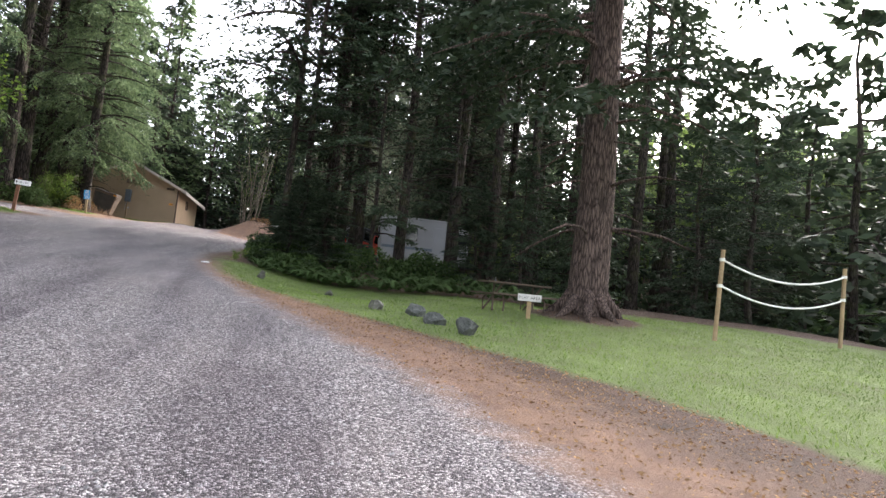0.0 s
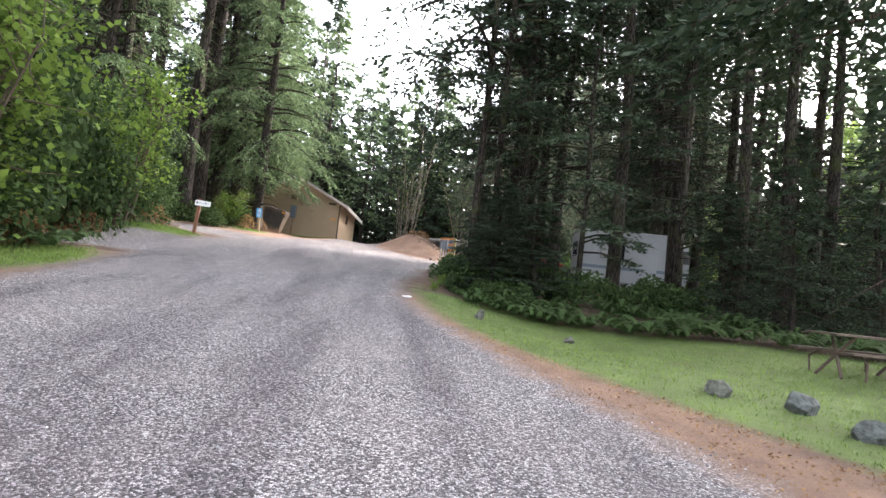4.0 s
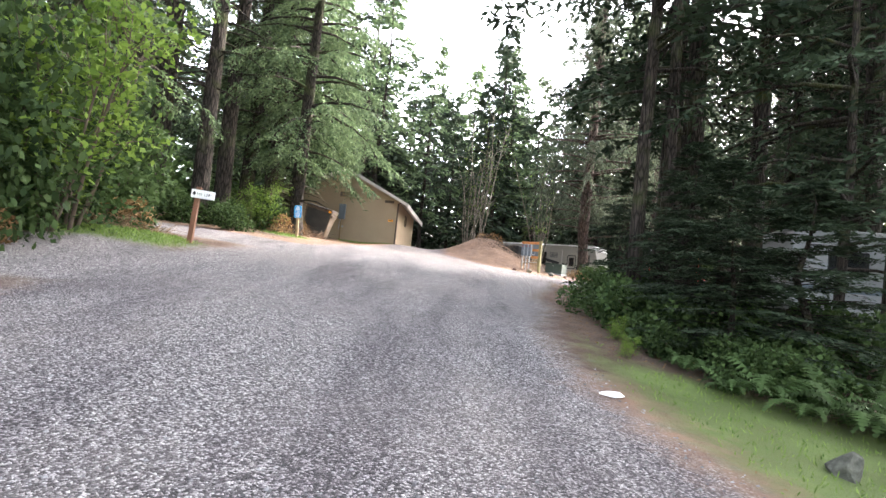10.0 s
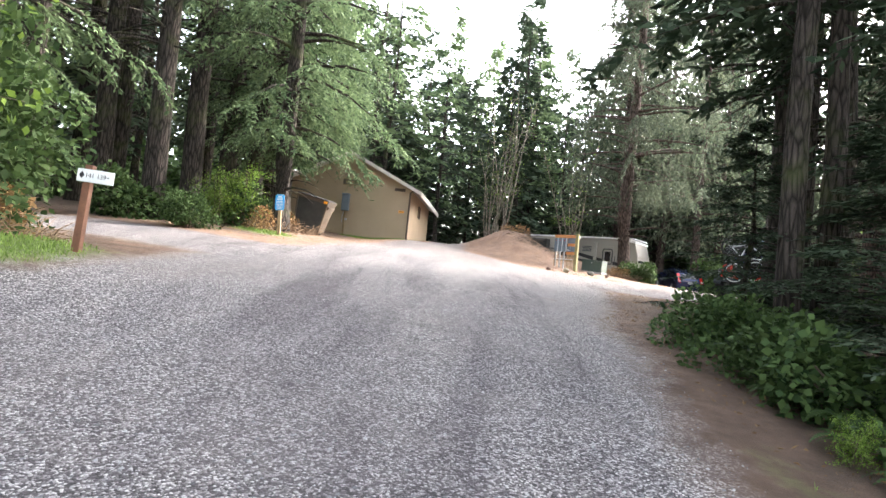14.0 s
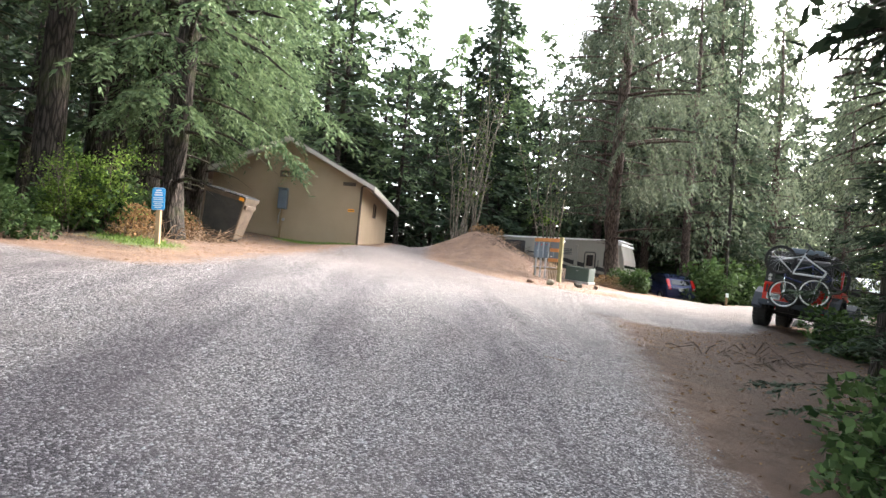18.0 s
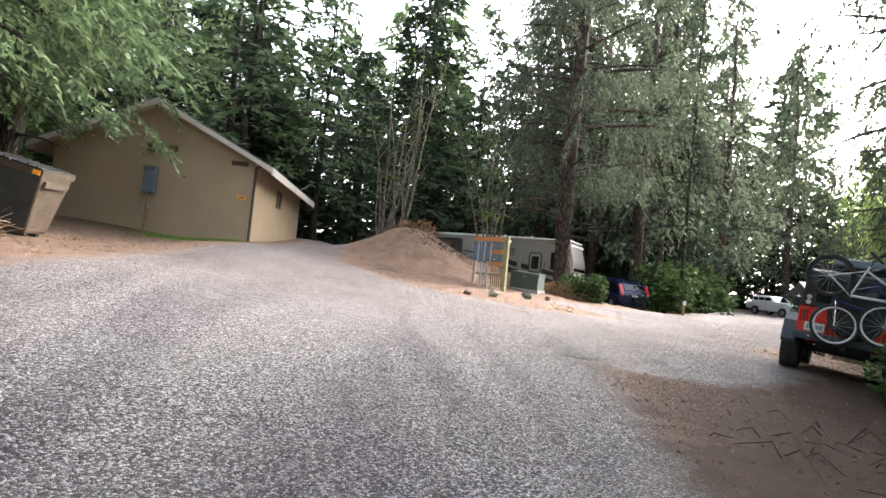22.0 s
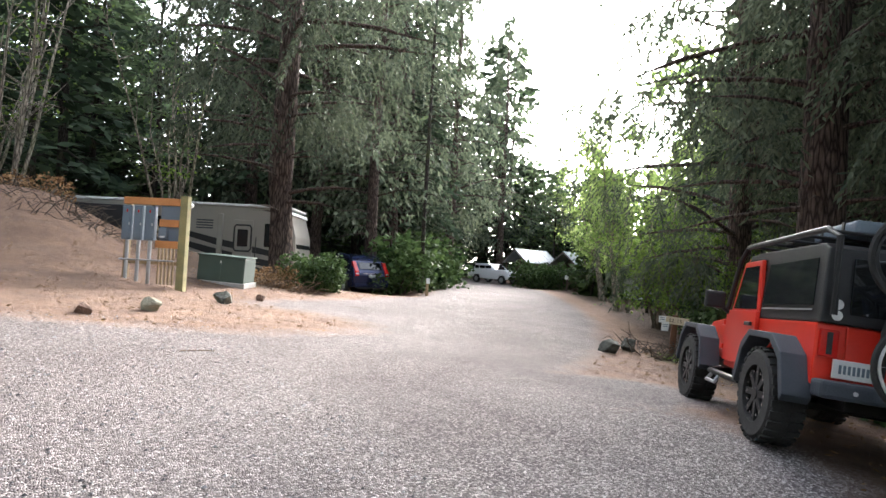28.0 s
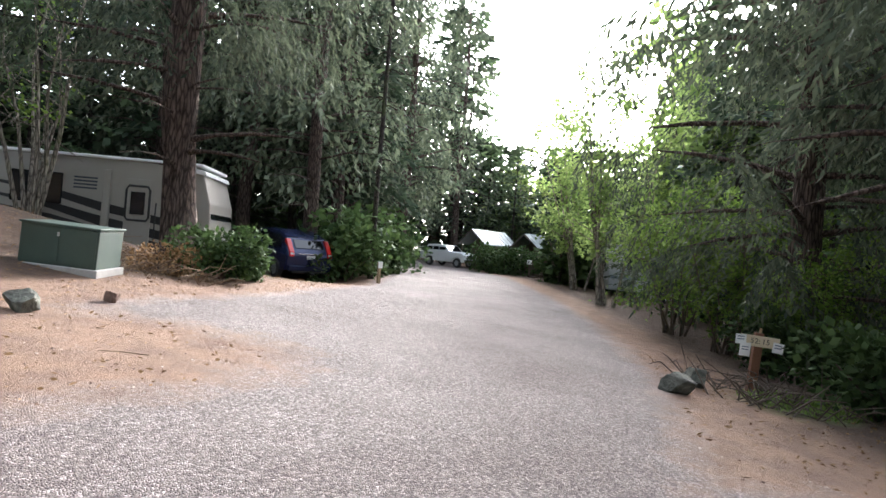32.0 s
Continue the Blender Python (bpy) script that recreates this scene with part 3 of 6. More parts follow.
def broadleaf(rng, height, reach, stems, stem_r, leaves, leaf, width, bark_mat, leaf_mat, label, name, low=0.0, category="tree", lean=0.35, forks=5):
    """Several stems that fork into twigs with leaves in loose clumps."""
    root = thing(name, Matrix(), label, category)
    wood, tips = bmesh.new(), []
    for _ in range(stems):
        az, tilt = rng.random() * 2 * math.pi, lean * (0.3 + 0.7 * rng.random())
        out = np.array([math.cos(az) * tilt, math.sin(az) * tilt, 1.0])
        top = height * (0.6 + 0.4 * rng.random())
        foot = rng.normal(0, 0.06 * reach, 3) * [1, 1, 0]
        bend = rng.normal(0, 0.1 * height, 3) * [1, 1, 0.2]
        pts = [foot + np.array([0, 0, -0.15])] + [foot + out * top * u + bend * u * u + rng.normal(0, 0.02 * height, 3) * u for u in (0.0, 0.25, 0.5, 0.75, 1.0)]
        tube([Vector(p) for p in pts], [stem_r * k for k in (1.3, 1.1, 0.85, 0.62, 0.38, 0.12)], 6, wood, False)
        for _ in range(forks):
            u = rng.uniform(0.25, 0.95)
            k = 1 + u * 4
            a = int(min(k, 4))
            p = np.array(pts[a]) + (k - a) * (np.array(pts[a + 1]) - np.array(pts[a]))
            d = unit(rng.normal(0, 1, 3) + np.array([0, 0, 0.5]) + out * 0.3)
            l = reach * rng.uniform(0.3, 0.75) * (1.15 - 0.5 * u)
            e = p + d * l
            tube([Vector(p), Vector((p + e) / 2 + rng.normal(0, 0.06 * l, 3)), Vector(e)], [stem_r * 0.4, stem_r * 0.25, stem_r * 0.08], 4, wood, False)
            tips += [(p, e)]
    part("stem", wood, bark_mat, root, smooth=True)
    if leaves:
        pick = rng.integers(0, len(tips), leaves)
        f = rng.uniform(0.3, 1.1, leaves)[:, None]
        a, e = np.array([t[0] for t in tips])[pick], np.array([t[1] for t in tips])[pick]
        q = a + (e - a) * f + rng.normal(0, 0.12 * reach, (leaves, 3)) * rng.uniform(0.3, 1.0, (leaves, 1))
        q[:, 2] = np.maximum(q[:, 2], low + rng.random(leaves) * 0.3)
        ld = unit(rng.normal(0, 1, (leaves, 3)) + np.array([0, 0, -0.15]))
        sd = unit(np.cross(ld, rng.normal(0, 0.5, (leaves, 3)) + np.array([0, 0, 1.0])))
        ob = new("crown", leaf_mesh("crown", [slivers(q, ld, sd, leaf * rng.uniform(0.6, 1.3, leaves), width * rng.uniform(0.7, 1.3, leaves))], leaf_mat))
        ob.parent = root
    return root


def bush(rng, rx, ry, h, leaves, leaf, width, leaf_mat, label, name="bush", lumps=9):
    """A dense shrub of overlapping leafy lumps on thin stems."""
    root = thing(name, Matrix(), label, "bush")
    cen = np.stack([rng.uniform(-0.6, 0.6, lumps) * rx, rng.uniform(-0.6, 0.6, lumps) * ry, rng.uniform(0.15, 0.72, lumps) * h], 1)
    rad = rng.uniform(0.28, 0.5, lumps) * min(rx, ry, h) * 1.15
    wood = bmesh.new()
    for c in cen:
        tube([Vector((c[0] * 0.25, c[1] * 0.25, -0.1)), Vector((c[0] * 0.55, c[1] * 0.6, c[2] * 0.55)), Vector(c)], [0.035, 0.025, 0.01], 5, wood, False)
    part("stem", wood, TWIG, root)
    k = rng.integers(0, lumps, leaves)
    d = unit(rng.normal(0, 1, (leaves, 3)))
    q = cen[k] + d * (rad[k] * rng.uniform(0.55, 1.12, leaves) ** 0.6)[:, None]
    q[:, 2] = np.abs(q[:, 2])
    ld = unit(d * 0.6 + rng.normal(0, 0.6, (leaves, 3)) + np.array([0, 0, -0.1]))
    sd = unit(np.cross(ld, rng.normal(0, 0.6, (leaves, 3)) + np.array([0, 0, 1.0])))
    ob = new("crown", leaf_mesh("crown", [slivers(q, ld, sd, leaf * rng.uniform(0.6, 1.3, leaves), width * rng.uniform(0.7, 1.3, leaves))], leaf_mat))
    ob.parent = root
    return root


def fern(rng, fronds=11, length=0.95, label="green sword fern on the shaded forest floor"):
    root = thing("fern", Matrix(), label, "fern", "ferns under the trees")
    for i in range(fronds):
        az = 2 * math.pi * (i + rng.random() * 0.7) / fronds
        out, side = np.array([math.cos(az), math.sin(az), 0]), np.array([-math.sin(az), math.cos(az), 0])
        l, up = length * rng.uniform(0.7, 1.15), rng.uniform(0.85, 1.5)
        t = np.linspace(0.12, 1, 16)
        p = out * (t * l * 0.85)[:, None] + np.array([0, 0, 1.0]) * (l * (up * t - (up * 0.75 + 0.1) * t**2.2))[:, None]
        w = 0.16 * l * np.sin(np.pi * np.clip(t * 0.9 + 0.1, 0, 1)) + 0.01
        n = len(t)
        tips = [p + unit(side * s + out * 0.35 + np.array([0, 0, -0.25])) * w[:, None] for s in (-1, 1)]
        me = bpy.data.meshes.new("frond")
        me.from_pydata(np.concatenate([p] + tips).tolist(), [], [(k, k + 1, k + n) for k in range(n - 1)] + [(k + 1, k, k + 2 * n) for k in range(n - 1)])
        me.materials.append(LEAF_FERN)
        ob = new("frond", me)
        ob.parent = root
    return root


RNG = np.random.default_rng(7)
FIR = [conifer(RNG, 25, 5.0, 3.5, 0.27, 92, 0.42, 0.25, 0.3, 0.065, 8, 16, BARK_DARK, LEAF_FIR, 34, "tall dark green fir with bare lower stem and dead twigs") for _ in range(3)]
BARE = [conifer(RNG, 26, 10.5, 3.0, 0.27, 62, 0.4, 0.25, 0.3, 0.06, 8, 15, BARK_DARK, LEAF_FIR, 60, "tall fir with a long bare stem and dead twigs") for _ in range(2)]
BIGFIR = [conifer(RNG, 27, 5.0, 5.6, 0.52, 110, 0.5, 0.3, 0.32, 0.075, 10, 22, BARK_FIR, LEAF_FIR, 16, "large old fir with deeply furrowed reddish bark", "old_fir_tree", 20, 0.05)]
LOWFIR = [conifer(RNG, 15, 0.4, 3.4, 0.18, 110, 0.3, 0.3, 0.24, 0.055, 9, 20, BARK_DARK, LEAF_FIR, 0, "dark green hemlock with boughs down to the ground", "hemlock_tree") for _ in range(2)]
CEDAR = [conifer(RNG, 21, 3.4, 4.1, 0.33, 100, 0.5, 0.7, 0.2, 0.042, 15, 24, BARK_DARK, LEAF_CEDAR, 10, "cedar with drooping bright green flat sprays", "cedar_tree") for _ in range(2)]
SPRUCE = [conifer(RNG, 26, 4.2, 4.6, 0.38, 120, 0.22, 1.3, 0.19, 0.03, 18, 28, BARK_FIR, LEAF_SPRUCE, 12, "spruce with grey green hanging twigs", "spruce_tree") for _ in range(2)]
WOODSPRUCE = [conifer(RNG, 26, 4.0, 4.4, 0.34, 84, 0.25, 1.2, 0.4, 0.1, 6, 15, BARK_FIR, LEAF_SPRUCE, 10, "tall spruce at the edge of the woods", "spruce_tree", 8, plain=True)]
FARLOW = [conifer(RNG, 20, 0.3, 4.6, 0.25, 52, 0.42, 0.3, 0.85, 0.26, 3, 10, BARK_DARK, LEAF_FIR, 0, "dark conifer closing the woods", "conifer_tree", 5, plain=True)]
FARFIR = [conifer(RNG, 25, 3.5, 3.8, 0.25, 60, 0.42, 0.35, 0.66, 0.15, 4, 10, BARK_DARK, m, 4, "dark conifer in the woods behind", "conifer_tree", 5, plain=True) for m in (LEAF_FIR, LEAF_FIR, LEAF_CEDAR)]
LAUREL = [bush(RNG, 2.2, 2.0, 3.0, 8500, 0.14, 0.06, LEAF_LAUREL, "dense evergreen laurel bush with glossy leaves", "laurel_bush", 16) for _ in range(2)]
UNDER = [bush(RNG, 2.0, 2.0, 2.2, 1300, 0.26, 0.13, LEAF_LAUREL, "dark undergrowth bush under the conifers", "undergrowth_bush", 10) for _ in range(2)]
SALAL = [bush(RNG, 1.2, 1.1, 1.0, 2600, 0.12, 0.055, LEAF_LAUREL, "low dark salal bush at the edge of the trees", "salal_bush", 9) for _ in range(2)]
BRIGHT = [broadleaf(RNG, 4.6, 2.4, 12, 0.035, 3600, 0.13, 0.065, TWIG, LEAF_BRIGHT, "bright green leafy shrub with many thin stems", "green_shrub", 0.3, "bush", 0.5, 7) for _ in range(2)]
ALDER = [broadleaf(RNG, 10.5, 2.2, 7, 0.06, 380, 0.11, 0.06, BARK_PALE, LEAF_BRIGHT, "slender nearly bare alder with pale stems", "alder_tree", 3.0, "tree", 0.3, 10) for _ in range(2)]
LEAFY = [broadleaf(RNG, 11, 3.4, 6, 0.08, 6500, 0.17, 0.09, BARK_PALE, LEAF_PALE, "pale green young alder in leaf behind the lane", "leafy_alder_tree", 2.0, "tree", 0.3, 10) for _ in range(1)]
FARLEAFY = [broadleaf(RNG, 11, 3.4, 5, 0.08, 1700, 0.34, 0.17, BARK_PALE, LEAF_PALE, "pale green young alder in leaf in the woods", "leafy_alder_tree", 2.0, "tree", 0.3, 8)]
FERN = [fern(RNG) for _ in range(2)]
SHADEFIR = [conifer(np.random.default_rng(11), 28, 5.5, 4.9, 0.16, 64, 0.42, 0.25, 0.3, 0.065, 9, 18, BARK_DARK, LEAF_FIR, 0, "tall dark fir with wide boughs over the lane edge")]
FIRST = {}


def plant(kind, x, y, size=1.0, turn=None, sink=0.05, tall=None, group=""):
    """Stands a plant on the ground; the first of each kind is the model itself."""
    turn = RNG.random() * 360 if turn is None else turn
    m = pose(x, y, ground_z(x, y) - sink, 0, 0, turn) @ Matrix.Diagonal((size, size, tall or size, 1))
    if kind.name not in FIRST:
        FIRST[kind.name] = kind
        kind.matrix_basis = m
        return kind
    model = FIRST[kind.name]
    keep = model.matrix_basis.copy()
    model.matrix_basis = Matrix()
    ob = copy_thing(model, m)
    model.matrix_basis = keep
    return ob


# ---- planting ----
STOOD = []


def stand(kinds, spots):
    for k, (x, y, s) in enumerate(spots):
        plant(kinds[k % len(kinds)], x, y, s)
        STOOD.append((x, y))


stand(BIGFIR, [(12.5, 14.1, 1.0)])
# firs between the lane and the lower lawn
stand(BARE, [(9.6, 24.6, 0.9), (14.4, 32.2, 1.25), (7.01, 30.14, 1.2), (8.82, 32.86, 1.05), (7.9, 31.2, 1.0), (12.3, 25.6, 1.15), (13.05, 22.8, 0.85), (15.4, 24.0, 0.95), (8.3, 27.6, 0.9)])
stand(SHADEFIR, [(4.74, 25.67, 1.0), (5.55, 26.3, 0.95)])
stand(FIR, [(13.6, 35.2, 0.85), (6.9, 28.3, 0.95), (15.6, 33.4, 0.8)])
stand(BARE, [(18.45, 25.8, 1.0), (21.35, 30.47, 1.1), (24.75, 27.3, 1.1), (19.65, 22.2, 0.95), (18.33, 35.59, 1.1), (22.65, 23.8, 1.0), (17.16, 30.58, 1.0), (21.07, 34.69, 1.0)])
stand(FARLOW, [(17.66, 28.41, 0.5), (19.85, 24.8, 0.5), (22.86, 28.41, 0.6), (16.45, 25.4, 0.4), (25.25, 24.4, 0.6), (12.93, 32.86, 0.4)])
stand(LOWFIR, [(16.8, 21.6, 0.5), (13.6, 20.9, 0.4), (24.25, 20.32, 0.8), (20.75, 19.57, 0.6)])
stand(FARLOW, [(28.75, 19.11, 0.9), (33.25, 15.5, 1.0), (35.25, 8.5, 0.9), (30.75, 23.3, 0.8), (37.25, 1, 1.0), (31.25, 17.69, 0.7)])
# cedars round the shed and the trees on the upper side
stand(CEDAR, [(-5.7, 37.59, 0.95), (-7.7, 40.6, 1.0), (-7.4, 43.6, 1.0), (-10.8, 29.91, 0.95)])
stand(FARFIR[2:], [(-9.6, 47.5, 1.1)])
stand(BARE, [(-9.1, 40.94, 1.3), (-9.03, 37.93, 1.3), (-8.64, 34.79, 1.2), (-11.4, 36.6, 1.2), (-12.8, 39.6, 1.3), (-10.6, 32.2, 1.1), (-13.2, 33.8, 1.2), (-11.2, 43.6, 1.2), (-14.2, 36.8, 1.2), (-12.0, 29.4, 1.1), (-10.2, 30.2, 0.9), (-15.2, 41.2, 1.3), (-11.8, 24.6, 1.1), (-15.0, 27.0, 1.1)])
stand(FARFIR[:2], [(-17.5, 31.5, 1.1), (-12.2, 18.9, 0.95), (-13, 13.6, 1.0), (-12.2, 8, 1.0), (-16.5, 21.6, 1.0), (-18.5, 37, 1.1), (-18, 43, 1.1)])
stand(SPRUCE, [(10.0, 52.2, 1.05), (15.98, 36.56, 0.95), (19.2, 39.3, 1.0)])
plant(SPRUCE[0], 19.4, 43.5, 0.95, sink=2.6)
STOOD.append((18.6, 43.8))
stand(FARFIR, [(14.6, 67.7, 1.1), (17.6, 70.1, 1.15), (20, 67.3, 1.0), (22.4, 71.1, 1.15), (15.4, 73.1, 1.2), (19.2, 75.1, 1.2), (25.2, 73.3, 1.1), (21.4, 64.9, 0.9)])
for x, y, s, t in ((-8.3, 19.5, 1.3, 2.2), (-8.7, 15.73, 1.35, 2.4), (-8.9, 12.3, 1.4, 2.4), (-8.6, 23.3, 1.15, 1.8), (-9.2, 27.7, 1.2, 1.9)):
    plant(LAUREL[int(y) % 2], x, y, s, tall=t)
    STOOD.append((x, y))
stand(WOODSPRUCE, [(17.2, 60.1, 0.9), (20.2, 63.3, 0.95), (23.8, 68.1, 1.0), (13.2, 66.2, 1.0), (27.1, 67.5, 0.95), (23.4, 41.3, 1.0), (40.8, 78.2, 1.0), (31.8, 75.7, 1.0), (16.4, 65.1, 1.0)])
stand(FARFIR[2:] + FARLOW, [(8.54, 66.9, 0.75), (3.66, 63.9, 0.8), (-1.6, 64, 0.75), (0.8, 69, 0.7), (6.07, 68.7, 0.8)])
stand(ALDER, [(3.1, 57.27, 1.15), (7.77, 58.15, 1.05), (2.3, 57.9, 0.95)])
stand(LAUREL, [(-7.9, 27.2, 1.15), (-8.6, 24.3, 1.1), (-6.9, 17.19, 1.0), (-7.3, 14.29, 1.3), (-8, 10.98, 1.3), (-8.2, 7, 1.2), (-10.4, 20.8, 1.1), (-8.4, 2.5, 1.2), (-9.8, 17.84, 1.3)])
for x, y, s, t in ((12.2, 22.2, 0.4, 0.3), (5.3, 22.9, 0.5, 0.22), (5.6, 24.9, 0.5, 0.26), (6.2, 22.0, 0.5, 0.2), (5.3, 28.0, 0.4, 0.26), (4.9, 21.6, 0.36, 0.15)):
    plant(LOWFIR[0], x, y, s, tall=t)
stand(SALAL, [(4.15, 22.4, 0.6), (4.25, 25.1, 0.8), (5.25, 21.3, 0.7), (4.25, 27, 0.8), (7.8, 30.1, 1.0), (10.3, 51.0, 0.95), (11.0, 51.5, 0.7), (17.6, 58.3, 1.5), (20, 61.1, 1.6), (22.4, 63.5, 1.6), (-7.3, 36.54, 1.2), (-6.7, 38.9, 1.0), (-8.6, 34.33, 1.2), (-6.9, 33.54, 0.8),
              (14, 37.7, 1.1), (16.2, 40.9, 1.2), (17.8, 42.6, 1.2), (13.12, 35.36, 1.0), (9.27, 34.69, 0.9), (25, 65.9, 1.6)])
stand(UNDER, [(36.9, 69.6, 0.95), (37.7, 68.7, 1.0), (38.5, 67.9, 0.9), (40, 66.1, 0.95), (41, 64.9, 1.0), (42.2, 64.3, 1.1), (28.4, 71.8, 1.2), (27.2, 70.7, 1.3), (26.2, 69.1, 1.1), (24.6, 66.9, 1.1), (18.4, 59.7, 1.2), (20.8, 62.3, 1.3), (23.2, 64.3, 1.3)])
stand(BRIGHT, [(-6.7, 16.6, 1.45), (-6.9, 12.2, 1.5), (-7.2, 24.6, 1.2), (-6.6, 36.2, 0.45), (3.5, 22.4, 0.1), (3.2, 20.9, 0.09), (21.4, 47.1, 0.95), (19.7, 44.9, 0.75), (25.4, 48.7, 0.9), (21.6, 43.9, 0.9), (18.7, 42.9, 0.55), (-6.9, 35.45, 0.36), (-8.9, 26.9, 0.75), (-7.6, 15.73, 0.9), (-7.9, 12.48, 1.15), (-8.4, 9, 1.1)])
stand(LEAFY, [(26.3, 52.7, 0.95), (31.8, 58.2, 1.0), (37.8, 57.7, 1.1)])
for k in range(30):
    plant(FERN[k % 2], 4.6 + 11 * RNG.random(), 19.2 + 2.2 * RNG.random() + 0.4 * (k % 3), 0.7 + 0.4 * RNG.random(), sink=0.0)
for k in range(28):
    x = 4.4 + 10 * (k + RNG.random()) / 28
    plant(FERN[k % 2], x, 20.1 - 0.3 * (x - 4) + RNG.uniform(-0.35, 0.35), 0.85 + 0.35 * RNG.random(), sink=0.0)
for x, y in ((-5.9, 19.9), (-6.3, 19.2), (-5.7, 18.6)):
    plant(FERN[0], x, y, 1.0, sink=0.0)

# the woods all round, thinned where the sky shows
CLEAR = ((10.0, 23.0, 4.2), (20, 28, 7.5), (22, 21, 4.0), (-12, 36, 6.0), (-12.5, 29, 4.0), (9.5, 61.5, 6.5), (13.3, 30.2, 4.8), (34.5, 54.5, 5.0), (14.8, 57.5, 3.5), (-5, 50, 6.0), (33.5, 70, 3.5), (39, 69, 5.0), (41, 74, 4.0), (36, 73.7, 3.0), (14.9, 57.8, 3.0), (9.5, 56.0, 4.6), (13.0, 59.5, 3.5), (40.5, 71.0, 5.0), (9.5, 38.5, 4.5), (4, 49, 5.0), (10.3, 17, 3.0))


def wooded(x, y):
    if gravel_in(x, y) > -2.2 or any(math.hypot(x - a, y - b) < r for a, b, r in CLEAR):
        return False
    if x > 2 and y < 21.5 - 0.1 * (x - 4) and x < 29 and y > -14:
        return False
    if y < -6 and abs(x) < 9:
        return False
    return all(math.hypot(x - a, y - b) > 2.3 for a, b in STOOD)


def tallest(x, y):
    """The height to which the trees may rise here, where the sky shows over them."""
    az = math.degrees(math.atan2(x - 0.5, y - 17))
    if -9 < az < 13 and y > 50:
        return (0.5 if az < -1 else 0.46) * math.hypot(x - 0.5, y - 17)
    if x > 26 and y < 46:
        return 0.32 * math.hypot(x - 2, y - 8)
    az = math.degrees(math.atan2(x - 6, y - 40))
    if 43 < az < 64:
        return 0.19 * math.hypot(x - 6, y - 40) + 1
    return 30.0


for gx in range(-34, 72, 5):
    for gy in range(-30, 102, 5):
        x, y = gx + RNG.uniform(-2.2, 2.2), gy + RNG.uniform(-2.2, 2.2)
        far = math.hypot(max(0, abs(x - 4) - 12), max(0, abs(y - 30) - 34))
        pick, lot = RNG.random(), RNG.random()
        if not wooded(x, y) or x > 58 or x < -28 or (y < 2 and pick > 0.15) or pick > ((0.72 if x < 10 or y > 45 else 0.6) if far < 14 else 0.4 if far < 26 else 0.2):
            continue
        h = min(tallest(x, y), 20 + 9 * lot)
        plant(FARFIR[int(lot * 2.99)], x, y, h / 25 * 1.12, tall=h / 25)
        STOOD.append((x, y))
for gx in range(24, 66, 4):
    for gy in range(40, 96, 4):
        x, y, lot = gx + RNG.uniform(-1.8, 1.8), gy + RNG.uniform(-1.8, 1.8), RNG.random()
        if not wooded(x, y) or x - 6 < 0.8 * (y - 40):
            continue
        h = min(tallest(x, y), 22)
        if lot < 0.4:
            plant(FARLEAFY[0], x, y, h / 11 * 0.9, tall=h / 11)
        else:
            plant(FARFIR[int(lot * 2.99)], x, y, h / 25 * 1.3, tall=h / 25)
        STOOD.append((x, y))
for k in range(100):
    a = 2 * math.pi * (k + 0.4 * RNG.random()) / 100
    r = 1 + 0.12 * (k % 3) + 0.05 * RNG.random()
    x, y = 8 + 42 * r * math.sin(a), 32 + 52 * r * math.cos(a)
    if y > -2 and gravel_in(x, y) < -3 and not any(math.hypot(x - p, y - q) < 5 for p, q, _ in CLEAR):
        h = min(tallest(x, y) * 0.85, 17 + 4 * RNG.random())
        plant(FARLOW[0], x, y, max(h / 20, 0.75), tall=h / 20)
for k in range(24):
    x, y = RNG.uniform(-8, 26), RNG.uniform(66, 76)
    if wooded(x, y):
        plant(FARLOW[0], x, y, 0.8 + 0.2 * RNG.random(), tall=0.45)
for k in range(56):
    a = radians(16 + 68 * (k + RNG.random()) / 56)
    r = 50 + 9 * (k % 3) + 3 * RNG.random()
    x, y = 6 + r * math.sin(a), 40 + r * math.cos(a)
    if wooded(x, y):
        h = min(tallest(x, y), 20)
        plant(FARLOW[0], x, y, 0.85 + 0.2 * RNG.random(), tall=h / 20)
for k in range(84):
    a = 2 * math.pi * (k + 0.5 * RNG.random()) / 84
    x, y = 8 + (60 + 5 * (k % 3)) * math.sin(a), 32 + (68 + 5 * (k % 3)) * math.cos(a)
    if y > -10:
        h = min(tallest(x, y), 24 + 4 * RNG.random())
        plant(FARLOW[0], x, y, max(h / 20 * 1.25, 1.2), tall=h / 20)
for k in range(64):
    a = 2 * math.pi * (k + 0.5 * RNG.random()) / 64
    x, y = 8 + 37 * math.sin(a), 32 + 44 * math.cos(a)
    if y > 0 and wooded(x, y):
        plant(UNDER[k % 2], x, y, 2.1, tall=1.9)
for k in range(170):
    x, y = RNG.uniform(-22, 52), RNG.uniform(-6, 84)
    if wooded(x, y) and gravel_in(x, y) > -16:
        plant(UNDER[k % 2], x, y, 0.8 + 0.7 * RNG.random())


